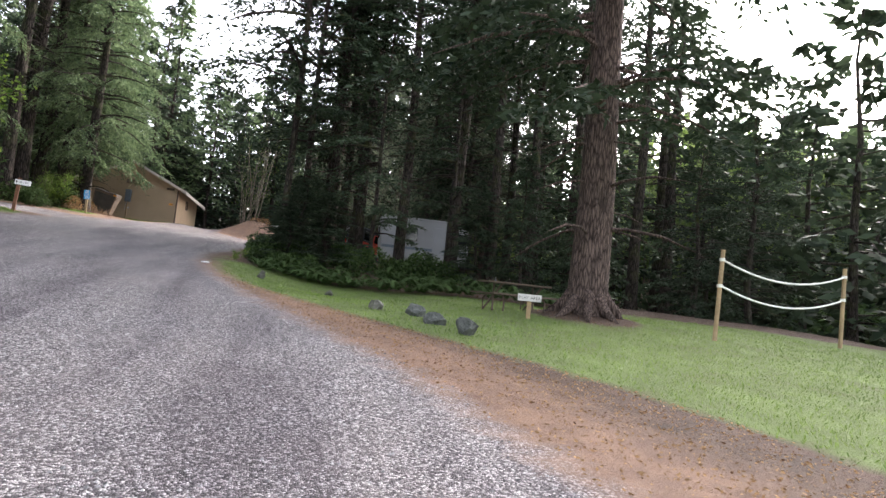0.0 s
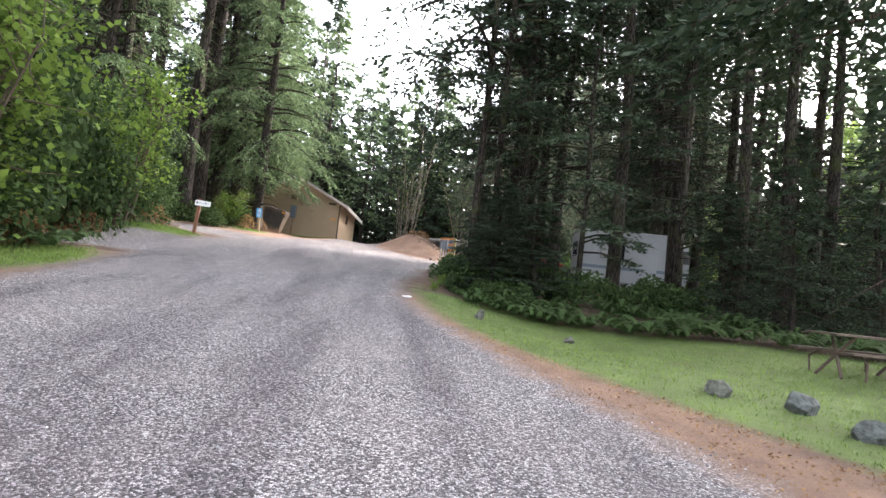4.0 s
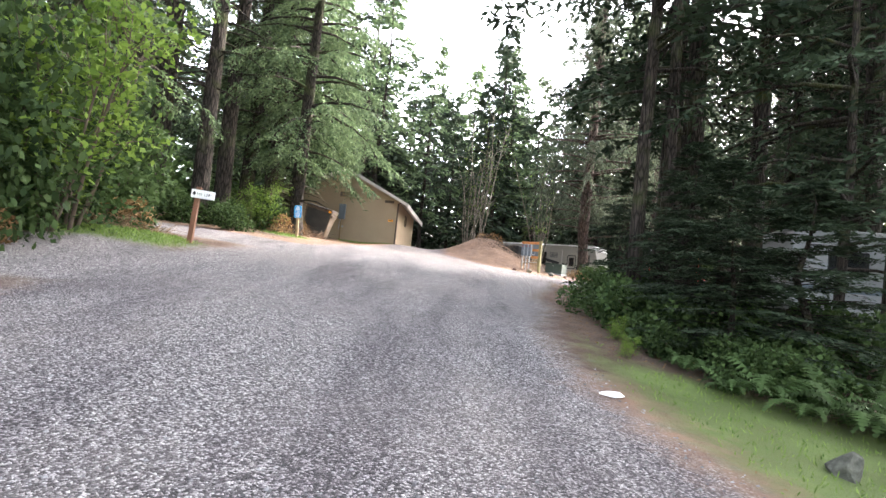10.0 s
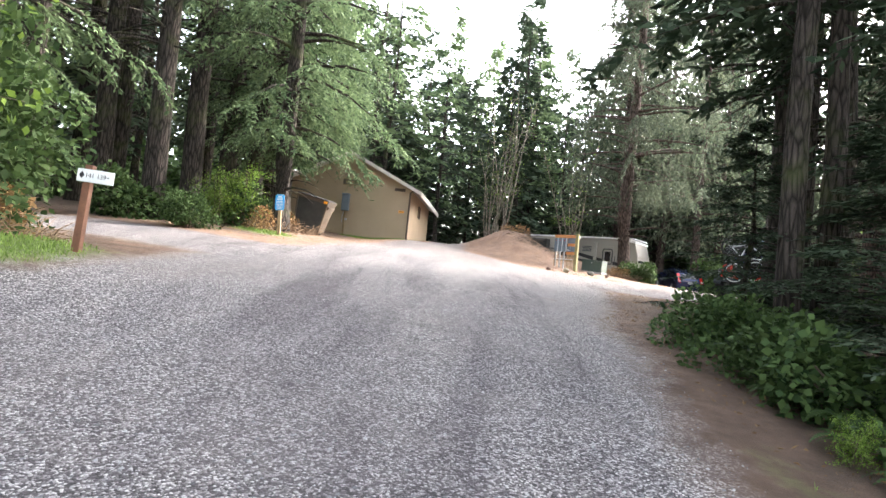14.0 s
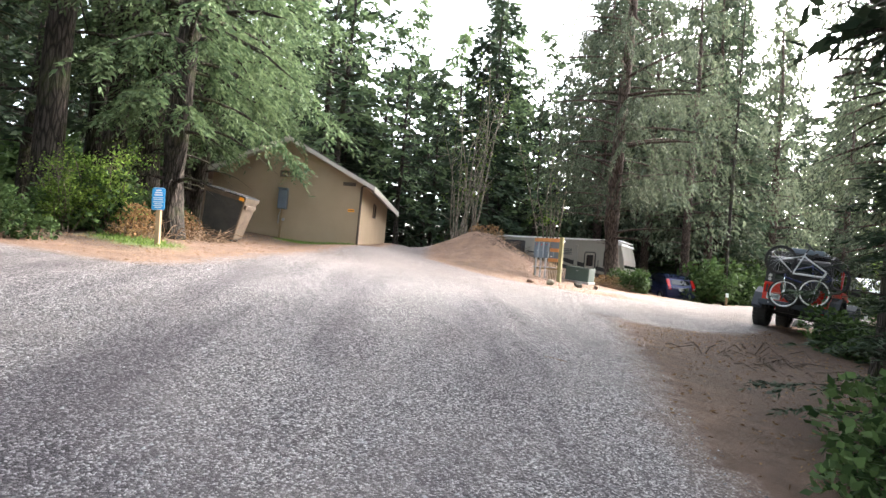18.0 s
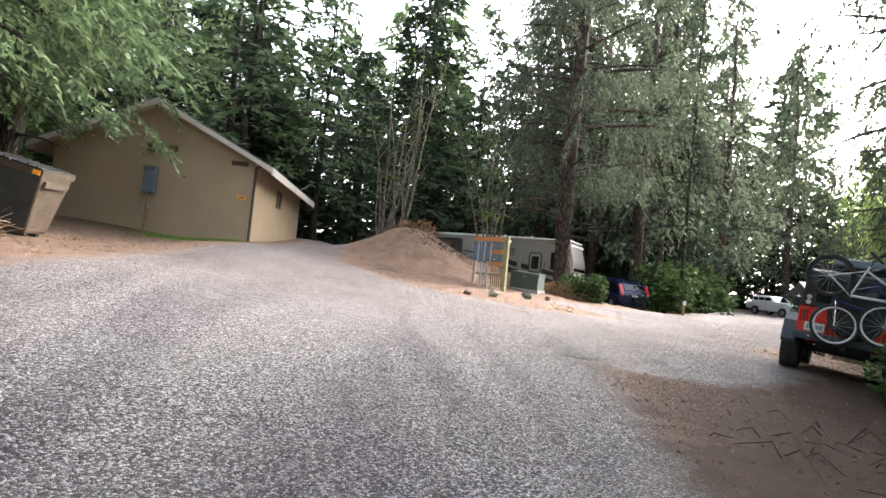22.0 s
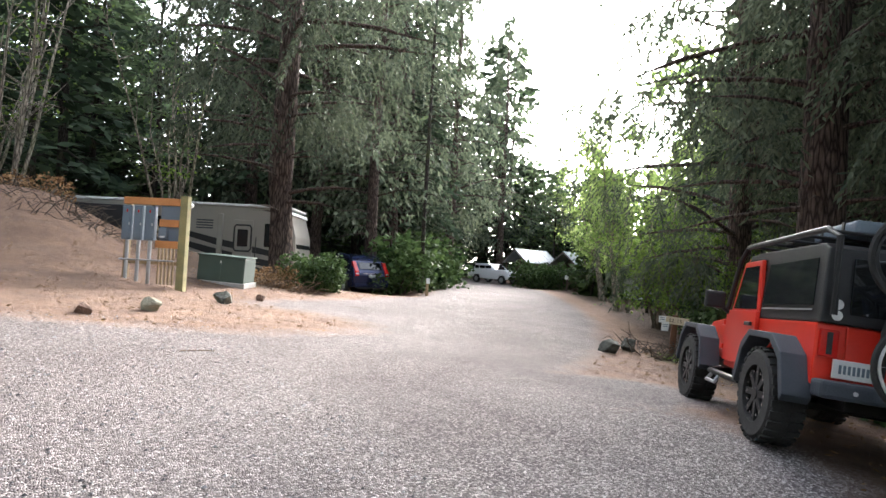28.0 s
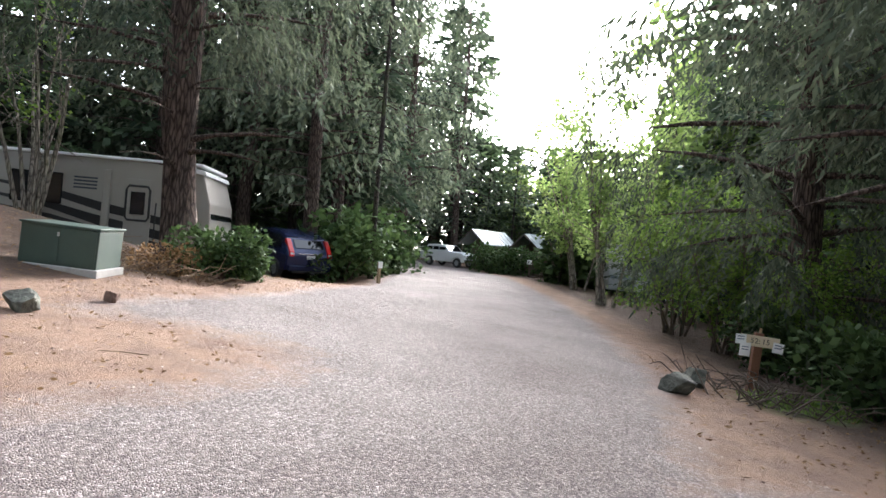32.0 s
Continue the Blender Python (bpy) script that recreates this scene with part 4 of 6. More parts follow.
grass_blades(28000, on_lawn, (2.0, -1.0), (19, 22), 0.03, 0.085, "lawn_grass", GRASS, "short bright green lawn grass with bare patches", "grass")
grass_blades(9000, on_lawn, (-9, 15), (-3.5, 37), 0.04, 0.12, "verge_grass", GRASS, "yellow green grass on the verge", "grass")
grass_blades(3500, on_lawn, (-6.5, 46.0), (-0.8, 48.2), 0.04, 0.14, "wall_grass", GRASS, "tufts of grass along the wall foot", "grass")
grass_blades(2500, on_lawn, (12, 41), (23, 58), 0.04, 0.13, "edge_grass", GRASS, "grass tufts at the lane edge", "grass")
grass_blades(12000, on_litter, (-8, 33), (16, 57), 0.025, 0.08, "leaf_litter", LEAF_DRY, "fallen brown needles and leaves on the dirt", "leaf litter", 0.93)
grass_blades(6000, on_litter, (3, -1), (14, 33), 0.025, 0.08, "needle_litter", LEAF_DRY, "fallen brown needles at the forest edge", "leaf litter", 0.93)
grass_blades(5000, on_litter, (2.5, 0), (9, 15), 0.015, 0.05, "twig_litter", LEAF_DRY, "small twigs and needles on the red shoulder", "leaf litter", 0.95)
pebbles(30000)


def clods(n):
    """Small lumps of earth and stone on the bare dirt."""
    verts, faces = [], []
    while len(verts) < 5 * n:
        x, y = RNG.uniform(-5, 12), RNG.uniform(40, 58)
        g, l, d = zones(x, y)
        if g > 0.5 or d < 0.55 or l > 0.4:
            continue
        r = 0.005 + 0.02 * RNG.random() ** 4
        z, k, a = ground_z(x, y), len(verts), RNG.random() * 3
        c, s = math.cos(a) * r, math.sin(a) * r
        f = 0.6 + 0.7 * RNG.random()
        verts += [(x + c, y + s, z - r * 0.2), (x - s * f, y + c * f, z - r * 0.2), (x - c, y - s, z - r * 0.2), (x + s * f, y - c * f, z - r * 0.2), (x + r * 0.2, y, z + r * 0.5)]
        faces += [(k, k + 1, k + 4), (k + 1, k + 2, k + 4), (k + 2, k + 3, k + 4), (k + 3, k, k + 4)]
    me = bpy.data.meshes.new("dirt_clods")
    me.from_pydata(verts, [], faces)
    m, nt, b = node_mat("dirt_clod", 0.95)
    geo = nt.nodes.new("ShaderNodeNewGeometry")
    nt.links.new(ramp(nt, geo.outputs["Random Per Island"], [(0.0, (0.07, 0.04, 0.028)), (0.7, (0.26, 0.165, 0.115)), (1.0, (0.45, 0.38, 0.32))]), b.inputs["Base Color"])
    me.materials.append(m)
    tagged(new("dirt_clods", me), "small brown clods and stones on the bare dirt mound", "dirt", kind="stuff")


clods(9000)


# ---- shed ----
def lettered(text, size, m, parent, mat, name="lettering"):
    """Raised characters, centred, in the x-z plane facing -y."""
    cu = bpy.data.curves.new("letters", "FONT")
    cu.body, cu.size, cu.align_x, cu.align_y, cu.extrude, cu.resolution_u = text, size, "CENTER", "CENTER", 0.002, 2
    tmp = bpy.data.objects.new("letters", cu)
    scene.collection.objects.link(tmp)
    me = bpy.data.meshes.new_from_object(tmp.evaluated_get(bpy.context.evaluated_depsgraph_get()))
    bpy.data.objects.remove(tmp)
    bpy.data.curves.remove(cu)
    me.transform(m @ pose(0, 0, 0, 90))
    me.materials.clear()
    me.materials.append(mat)
    ob = new(name, me)
    ob.parent = parent
    return ob


SHED_TURN, SHED_W, SHED_L, EAVE, RIDGE = 3.0, 5.9, 8.4, 2.42, 3.85
SHED = pose(-2.38, 48.4, 3.56, 0, 0, -SHED_TURN) @ Matrix.Scale(1.11, 4)


def build_shed():
    root = thing("shed", SHED, "tan stucco utility shed with a low gable roof", "shed")
    w, length, eave, ridge, th = SHED_W, SHED_L, EAVE, RIDGE, 0.16
    part("wall", prism([(0, -0.8), (0, eave), (-w / 2, ridge), (-w, eave), (-w, -0.8)], 0, th), M_TAN, root)
    part("wall", prism([(0, -0.8), (0, eave), (-w / 2, ridge), (-w, eave), (-w, -0.8)], length - th, length), M_TAN, root)
    # right wall with a small window opening
    side = box(-th, 0, th, 3.4, -0.8, eave)
    box(-th, 0, 4.1, length - th, -0.8, eave, 0, side)
    box(-th, 0, 3.4, 4.1, -0.8, 1.45, 0, side)
    box(-th, 0, 3.4, 4.1, 2.0, eave, 0, side)
    part("wall", side, M_TAN, root)
    part("wall", box(-w, -w + th, th, length - th, -0.8, eave), M_TAN, root)
    win = part("window", box(-0.12, -0.10, 3.42, 4.08, 1.47, 1.98), M_DARKGLASS, root)
    for y0, y1, z0, z1 in ((3.36, 3.44, 1.41, 2.04), (4.06, 4.14, 1.41, 2.04), (3.44, 4.06, 1.41, 1.48), (3.44, 4.06, 1.97, 2.04)):
        part("window_frame", box(-0.02, 0.03, y0, y1, z0, z1, 0.006), M_BROWN, win)
    slope = (ridge - eave) / (w / 2)
    over = 0.55
    for sgn, x0 in ((1, 0.0), (-1, -w)):
        a, b = (-w / 2, ridge + 0.02), (x0 + sgn * over, eave - over * slope + 0.02)
        o = [a, b, (b[0], b[1] + 0.1), (a[0], a[1] + 0.1)]
        roof = part("roof", prism(o, -0.4, length + 0.5), M_FASCIA, root)
        # courses of felt shingle
        n = 9
        for k in range(n):
            f0, f1 = k / n, (k + 1) / n
            p, q = (a[0] + (b[0] - a[0]) * f0, a[1] + (b[1] - a[1]) * f0 + 0.105), (a[0] + (b[0] - a[0]) * f1, a[1] + (b[1] - a[1]) * f1 + 0.105)
            part("shingle_course", prism([(p[0], p[1]), (q[0], q[1]), (q[0] + sgn * 0.01, q[1] + 0.035), (p[0], p[1] + 0.012)], -0.43, length + 0.53), M_ROOF, roof)
        part("barge_board", prism([(a[0], a[1] - 0.06), (b[0], b[1] - 0.06), (b[0], b[1] + 0.1), (a[0], a[1] + 0.1)], -0.44, -0.403), M_FASCIA, root)
        part("eave_board", box(b[0] - 0.02, b[0] + 0.02, -0.4, length + 0.5, b[1] - 0.12, b[1] + 0.11), M_FASCIA, root)
    part("downpipe", tube([(0.0, -0.05, -0.02), (0.0, -0.05, eave - 0.15), (0.25, -0.1, eave - 0.05)], 0.045, 8), M_BROWN, root)
    plaque = part("sign_board", box(-3.25, -2.35, -0.05, -0.003, 2.38, 2.68, 0.01), M_BROWN, root, "brown wooden name board")
    for k in range(7):
        part("letter_bar", box(-3.12 + k * 0.1, -3.06 + k * 0.1, -0.056, -0.05, 2.47, 2.59), M_WOOD, plaque)
    for x0, x1, z0, z1 in ((-3.25, -2.35, 2.65, 2.7), (-3.25, -2.35, 2.36, 2.41)):
        part("sign_rim", box(x0, x1, -0.075, -0.052, z0, z1), M_WOOD, plaque)
    vent = part("vent", box(-0.75, -0.25, -0.04, -0.003, 2.28, 2.42, 0.008), M_BROWN, root, "brown louvred vent")
    for k in range(4):
        part("slat", box(-0.73, -0.27, -0.055, -0.04, 2.295 + k * 0.03, 2.31 + k * 0.03), M_BROWN, vent)
    notice = part("notice", box(-0.48, -0.22, -0.012, -0.003, 1.27, 1.38), M_ORANGE, root, "small orange notice plate")
    part("print_bar", box(-0.45, -0.25, -0.014, -0.012, 1.31, 1.34), M_BROWN, notice)


build_shed()


def build_electric_box():
    m = SHED @ pose(-3.0, -0.18, 0.12)
    root = thing("meter_cabinet", m, "blue grey electric cabinet on a steel pipe against the tan wall", "electric cabinet")
    part("body", box(-0.17, 0.17, -0.12, 0.1, 1.02, 1.78, 0.02), M_STEEL_GREY, root)
    part("door", box(-0.15, 0.15, -0.14, -0.122, 1.05, 1.72, 0.008), M_STEEL_GREY, root)
    part("hood", prism([(-0.19, 1.785), (0.19, 1.785), (0.17, 1.83), (-0.17, 1.83)], -0.17, 0.11), M_STEEL_GREY, root)
    part("pipe", tube([(0, 0, -0.3), (0, 0, 1.02)], 0.04, 10), M_WOOD, root)
    part("pipe", tube([(-0.12, 0.04, 0.45), (-0.12, 0.03, 0.75), (-0.05, 0.0, 0.95), (-0.05, 0, 1.02)], 0.018, 8), M_GALV, root)
    part("meter", tube([(0.08, 0.03, 0.62), (0.08, -0.04, 0.62)], 0.055, 12), M_GALV, root)


build_electric_box()


def build_dumpster():
    x, y = -5.5, 40.6
    root = thing("dumpster", pose(x, y, ground_z(x, y) + 0.12, 3, 13, -4), "tilted steel rubbish bin with rusty sides and a black lid", "dumpster")

    def corners(z, out=0.0):
        f = z / 1.3
        fx, y0, y1 = 0.5 + 0.11 * f + out, -0.3 - 0.24 * f - out, 0.36 + 0.1 * f + out
        return [(-fx, y0, z), (fx, y0, z), (fx, y1, z), (-fx, y1, z)]

    shell = bmesh.new()
    rings = [[shell.verts.new(v) for v in corners(z, o)] for z, o in ((0.0, -0.04), (0.06, 0.0), (1.2, 0.0), (1.2, 0.03), (1.3, 0.03), (1.3, -0.02), (1.1, -0.03))]
    for r, q in zip(rings, rings[1:]):
        for k in range(4):
            shell.faces.new((r[k], r[(k + 1) % 4], q[(k + 1) % 4], q[k]))
    shell.faces.new(rings[0][::-1])
    shell.faces.new(rings[-1])
    part("body", shell, M_RUST, root, "rusty tan steel body")
    front = bmesh.new()
    lo, hi = corners(0.1, 0.006), corners(1.18, 0.006)
    a = [front.verts.new((px * 0.95, py, pz)) for px, py, pz in (lo[0], lo[1], hi[1], hi[0])]
    b = [front.verts.new((px * 0.95, py + 0.02, pz)) for px, py, pz in (lo[0], lo[1], hi[1], hi[0])]
    front.faces.new(a)
    front.faces.new(b[::-1])
    for k in range(4):
        front.faces.new((a[(k + 1) % 4], a[k], b[k], b[(k + 1) % 4]))
    part("front_panel", front, M_BINDARK, root, "dark front panel")
    for sgn in (-1, 1):
        part("lift_pocket", box(sgn * 0.62 - 0.04, sgn * 0.62 + 0.04, -0.4, 0.34, 0.98, 1.1, 0.01), M_RUST, root)
        part("corner_post", tube([corners(0.02, 0.005)[(sgn + 1) // 2], corners(1.2, 0.005)[(sgn + 1) // 2]], 0.03, 6), M_RUST, root)
        lid = part("lid", prism([(sgn * 0.32 - 0.31, 1.3), (sgn * 0.32 + 0.31, 1.3), (sgn * 0.32 + 0.3, 1.34), (sgn * 0.32 - 0.3, 1.34)], -0.6, 0.5, 0.01), M_BLACK, root)
        for k in range(3):
            part("lid_rib", box(sgn * 0.32 - 0.2 + k * 0.18, sgn * 0.32 - 0.17 + k * 0.18, -0.57, 0.47, 1.34, 1.365), M_BLACK, lid)
    part("sticker", box(0.46, 0.6, -0.6, -0.585, 1.2, 1.29), M_ORANGE, root)
    part("foot", box(-0.46, 0.46, -0.22, -0.12, -0.3, 0.0, 0.01), M_BINDARK, root)
    part("foot", box(-0.46, 0.46, 0.15, 0.25, -0.3, 0.0, 0.01), M_BINDARK, root)


build_dumpster()


# ---- signs ----
def build_blue_sign():
    x, y = -5.1, 35.7
    root = thing("notice_post", pose(x, y, ground_z(x, y), 0, -3, -4), "bright blue notice sign on a pale timber post", "sign")
    part("post", box(-0.045, 0.045, -0.045, 0.045, -0.35, 1.05, 0.006), M_WOOD, root)
    plate = part("plate", prism([(-0.14, 0.78), (-0.11, 0.75), (0.11, 0.75), (0.14, 0.78), (0.14, 1.19), (0.1, 1.23), (-0.1, 1.23), (-0.14, 1.19)], -0.062, -0.048), M_SIGN_BLUE, root, "blue metal plate with white print")
    for a, b, c, d in ((-0.11, 0.11, 0.757, 0.762), (-0.1, 0.1, 1.218, 1.223)):
        part("edge_line", box(a, b, -0.066, -0.062, c, d), M_WHITE, plate)
    for k, (wd, z) in enumerate(((0.06, 1.17), (0.08, 1.12), (0.09, 1.07), (0.11, 1.01), (0.1, 0.97), (0.11, 0.92), (0.08, 0.88), (0.1, 0.84), (0.07, 0.8))):
        part("print_bar", box(-wd, wd, -0.066, -0.062, z - 0.008 - 0.006 * (k < 3), z + 0.008 + 0.006 * (k < 3)), M_WHITE, plate)


def build_number_sign():
    x, y = -5.22, 26.5
    root = thing("site_sign", pose(x, y, ground_z(x, y) - 0.02, 0, 3, 4), "white board with site numbers on a red brown post", "sign")
    part("post", box(-0.055, 0.055, -0.055, 0.055, -0.4, 1.32, 0.008), M_REDWOOD, root)
    board = part("board", box(-0.13, 0.4, -0.095, -0.058, 1.06, 1.25, 0.005), M_WHITE, root, "white routed number board")
    for text, dx in (("\u2666", -0.06), ("141", 0.01), ("139", 0.18), ("\u25b8", 0.33)):
        for k, ch in enumerate(text):
            lettered(ch, 0.1, Matrix.Translation((dx + 0.046 * k, -0.097, 1.155)), board, M_BLACK, "character")


def build_play_sign():
    x, y = 10.4, 13.3
    root = thing("play_area_sign", pose(x, y, ground_z(x, y), 0, 0, -25), "low white play area sign on a short timber post", "sign")
    part("post", box(-0.055, 0.055, -0.04, 0.05, -0.3, 0.56, 0.008), M_WOOD, root)
    board = part("board", box(-0.29, 0.29, -0.075, -0.042, 0.42, 0.59, 0.005), mottled("aged_white_board", (0.38, 0.37, 0.33), (0.58, 0.57, 0.53), 4, 40), root)
    for k, ch in enumerate("PLAY AREA"):
        if ch != " ":
            lettered(ch, 0.1, Matrix.Translation((-0.235 + 0.059 * k, -0.077, 0.505)), board, M_BLACK, "character")


def build_site_board():
    x, y = 15.4, 42.6
    root = thing("site_board", pose(x, y, ground_z(x, y), 0, 4, -48), "tan number board with white papers on a brown post", "sign")
    part("post", box(-0.06, 0.06, -0.05, 0.05, -0.3, 0.88, 0.008), M_REDWOOD, root)
    part("peg", tube([(0.02, 0, 0.88), (0.02, 0, 0.95)], 0.02, 8), M_WOOD, root)
    board = part("board", box(-0.27, 0.27, -0.085, -0.052, 0.68, 0.84, 0.005), mottled("tan_board", (0.5, 0.4, 0.26), (0.62, 0.52, 0.36), 4, 60), root)
    for text, dx in (("52", -0.1), (":", 0.0), ("15", 0.06)):
        for k, ch in enumerate(text):
            lettered(ch, 0.11, Matrix.Translation((dx + 0.06 * k - 0.01, -0.088, 0.76)), board, M_BLACK, "character")
    for k, (px, pz, h) in enumerate(((-0.22, 0.78, 0.14), (-0.2, 0.62, 0.2), (0.2, 0.72, 0.15))):
        paper = part("paper", box(px - 0.075, px + 0.075, -0.096 - 0.004 * k, -0.093 - 0.004 * k, pz - h / 2, pz + h / 2, 0, None, pose(0, 0, 0, 0, 4 * (k - 1))), M_WHITE, root, "white paper notice")
        for j in range(2):
            part("print_bar", box(px - 0.05, px + 0.045, -0.1 - 0.004 * k, -0.097 - 0.004 * k, pz - 0.01 + 0.04 * j, pz + 0.005 + 0.04 * j, 0, None, pose(0, 0, 0, 0, 4 * (k - 1))), M_STEEL_GREY, paper)


for make in (build_blue_sign, build_number_sign, build_play_sign, build_site_board):
    make()


# ---- meter board ----
def build_meter_board():
    root = thing("meter_board", pose(5.3, 48.1, 3.17, 0, 0, -38) @ Matrix.Diagonal((1.0, 1.0, 0.84, 1.0)), "timber rack with four blue grey power meters on pipes", "power rack")
    z0 = -0.35
    part("post", box(0.0, 0.09, 0.0, 0.09, z0, 1.66, 0.006), M_WOOD, root)
    part("post", box(1.12, 1.27, -0.05, 0.1, z0 - 0.3, 1.74, 0.008), mottled("green_timber", (0.16, 0.15, 0.07), (0.3, 0.26, 0.12), 5, 40, 0.9), root, "greenish treated corner post")
    for z, x0, x1 in ((1.5, -0.03, 1.11), (1.0, 0.72, 1.11), (0.5, 0.66, 1.11)):
        part("rail", box(x0, x1, -0.05, -0.005, z, z + 0.17, 0.006), M_CEDAR, root, "orange stained rail")
    part("back_board", box(0.72, 1.1, 0.0, 0.03, 0.55, 1.5), M_STEEL_GREY, root)
    part("low_rail", box(0.09, 1.12, 0.02, 0.07, 0.1, 0.18, 0.005), M_WOOD, root)
    for k in range(3):
        x = 0.02 + 0.23 * k
        cab = part("meter", box(x, x + 0.19, -0.15, -0.03, 0.66, 1.46, 0.012), M_STEEL_GREY, root, "blue grey meter cabinet")
        part("cover", box(x + 0.015, x + 0.175, -0.165, -0.15, 0.7, 1.42, 0.006), M_STEEL_GREY, cab)
        part("label", box(x + 0.09, x + 0.12, -0.169, -0.165, 1.3, 1.36), M_TAIL, cab)
        part("latch", box(x + 0.15, x + 0.17, -0.18, -0.165, 1.0, 1.06), M_GALV, cab)
        part("conduit", tube([(x + 0.1, -0.09, z0), (x + 0.1, -0.09, 0.66)], 0.036, 10), M_GALV, root, "galvanised conduit")
    cab = part("meter", box(0.74, 0.9, -0.1, -0.01, 0.72, 0.98, 0.01), M_STEEL_GREY, root)
    part("label", box(0.77, 0.87, -0.104, -0.1, 0.74, 0.78), M_WHITE, cab)
    for k in range(5):
        part("conduit", tube([(0.74 + 0.075 * k, -0.03, z0), (0.74 + 0.075 * k, -0.03, 0.5)], 0.02, 8), M_WOOD, root)
    part("strut", tube([(0.0, -0.13, 0.2), (1.1, -0.13, 0.2)], 0.02, 6), M_GALV, root)
    part("cap", tube([(1.2, 0.12, 1.55), (1.2, 0.22, 1.55)], 0.07, 10), M_WHITE, root)


build_meter_board()


def build_transformer():
    x, y = 7.65, 49.4
    root = thing("transformer_box", pose(x, y, ground_z(x, y) - 0.06, 2, 3, -36) @ Matrix.Scale(0.74, 4), "dark green transformer cabinet on a concrete pad", "transformer")
    part("pad", box(-0.8, 0.8, -0.57, 0.57, -0.3, 0.14, 0.02), M_CONCRETE, root)
    part("body", prism([(-0.74, 0.14), (0.74, 0.14), (0.74, 0.9), (-0.74, 0.93)], -0.5, 0.5, 0.02), M_TRAFO, root)
    part("lid", box(-0.77, 0.77, -0.54, 0.54, 0.915, 0.96, 0.01), M_TRAFO, root)
    part("door", box(-0.7, -0.01, -0.515, -0.502, 0.2, 0.88, 0.004), M_TRAFO, root)
    part("door", box(0.01, 0.7, -0.515, -0.502, 0.2, 0.88, 0.004), M_TRAFO, root)
    part("hasp", box(-0.04, 0.0, -0.535, -0.516, 0.72, 0.8, 0.004), M_GALV, root)


build_transformer()


# ---- rocks ----
def boulder(rng, sx, sy, sz, seed):
    bm = bmesh.new()
    bmesh.ops.create_icosphere(bm, subdivisions=4, radius=1)
    cuts = [(unit(rng.normal(0, 1, 3)), rng.uniform(0.45, 0.8)) for _ in range(14)]
    for v in bm.verts:
        p = np.array(v.co)
        for nrm, d in cuts:
            h = p @ nrm - d
            if h > 0:
                p = p - nrm * h
        p *= 1 + 0.05 * noise.noise(Vector(p) * 2.3 + Vector((seed, 0, 0))) + 0.035 * noise.noise(Vector(p) * 8 + Vector((seed, 3, 0))) + 0.02 * noise.noise(Vector(p) * 19)
        v.co = Vector((p[0] * sx, p[1] * sy, p[2] * sz))
    return bm


def rock_at(x, y, sx, sy, sz, turn, mat, label, sink=0.3):
    ob = new("rock", mesh_of("rock", boulder(RNG, sx * 0.66, sy * 0.66, sz * 0.78, x * 3 + y), mat))
    ob.matrix_world = pose(x, y, ground_z(x, y) + sz * (1 - sink) * 0.45, 0, 0, turn)
    return tagged(ob, label, "rock", "rocks edging the lane")


M_ROCK_DARK = mottled("dark_rock", (0.01, 0.012, 0.011), (0.13, 0.14, 0.125), 5, 17, 0.9, 0, 0.9, 0.05)
M_ROCK_RED = mottled("red_rock", (0.09, 0.05, 0.035), (0.25, 0.16, 0.12), 4, 22, 0.9, 0, 0.9, 0.05)
M_ROCK_PALE = mottled("lichen_rock", (0.13, 0.13, 0.09), (0.42, 0.4, 0.3), 5, 25, 0.95, 0, 0.8, 0.04)
for x, y, sx, sy, sz, mat, label in ((4.05, 17.9, 0.27, 0.22, 0.22, M_ROCK, "mossy grey boulder on the grass"), (6.0, 17.3, 0.24, 0.2, 0.17, M_ROCK, "small mossy grey boulder on the grass"),
                                     (6.3, 12.0, 0.32, 0.26, 0.25, M_ROCK, "lichened grey boulder on the grass"), (7.0, 11.4, 0.33, 0.28, 0.27, M_ROCK_DARK, "dark angular boulder on the grass"),
                                     (7.15, 10.45, 0.36, 0.28, 0.26, M_ROCK_DARK, "grey split boulder on the grass"), (7.42, 9.55, 0.38, 0.3, 0.3, M_ROCK_DARK, "large dark angular boulder on the grass"),
                                     (4.42, 44.0, 0.26, 0.2, 0.16, M_ROCK_RED, "red brown rock on the dirt edge"), (5.35, 44.7, 0.27, 0.24, 0.22, M_ROCK_PALE, "pale lichened rock on the dirt edge"),
                                     (6.82, 46.3, 0.36, 0.26, 0.25, M_ROCK, "grey and white boulder below the cabinet"), (7.8, 47.2, 0.17, 0.16, 0.18, M_ROCK_RED, "small reddish rock below the cabinet"),
                                     (13.6, 42.8, 0.42, 0.34, 0.28, M_ROCK, "grey boulder beside the number board"), (14.4, 43.0, 0.36, 0.3, 0.34, M_ROCK, "grey boulder beside the number board"),
                                     (8.35, 50.0, 0.22, 0.2, 0.16, M_ROCK, "grey rock behind the cabinet"), (7.95, 49.9, 0.26, 0.2, 0.14, M_ROCK, "flat grey rock behind the cabinet")):
    rock_at(x, y, sx, sy, sz, RNG.random() * 360, mat, label)
flat = new("stone", mesh_of("stone", boulder(RNG, 0.14, 0.1, 0.04, 3), M_WHITE))
flat.matrix_world = pose(2.42, 18.95, ground_z(2.42, 18.95) + 0.02)
tagged(flat, "flat white stone at the gravel edge", "stone")


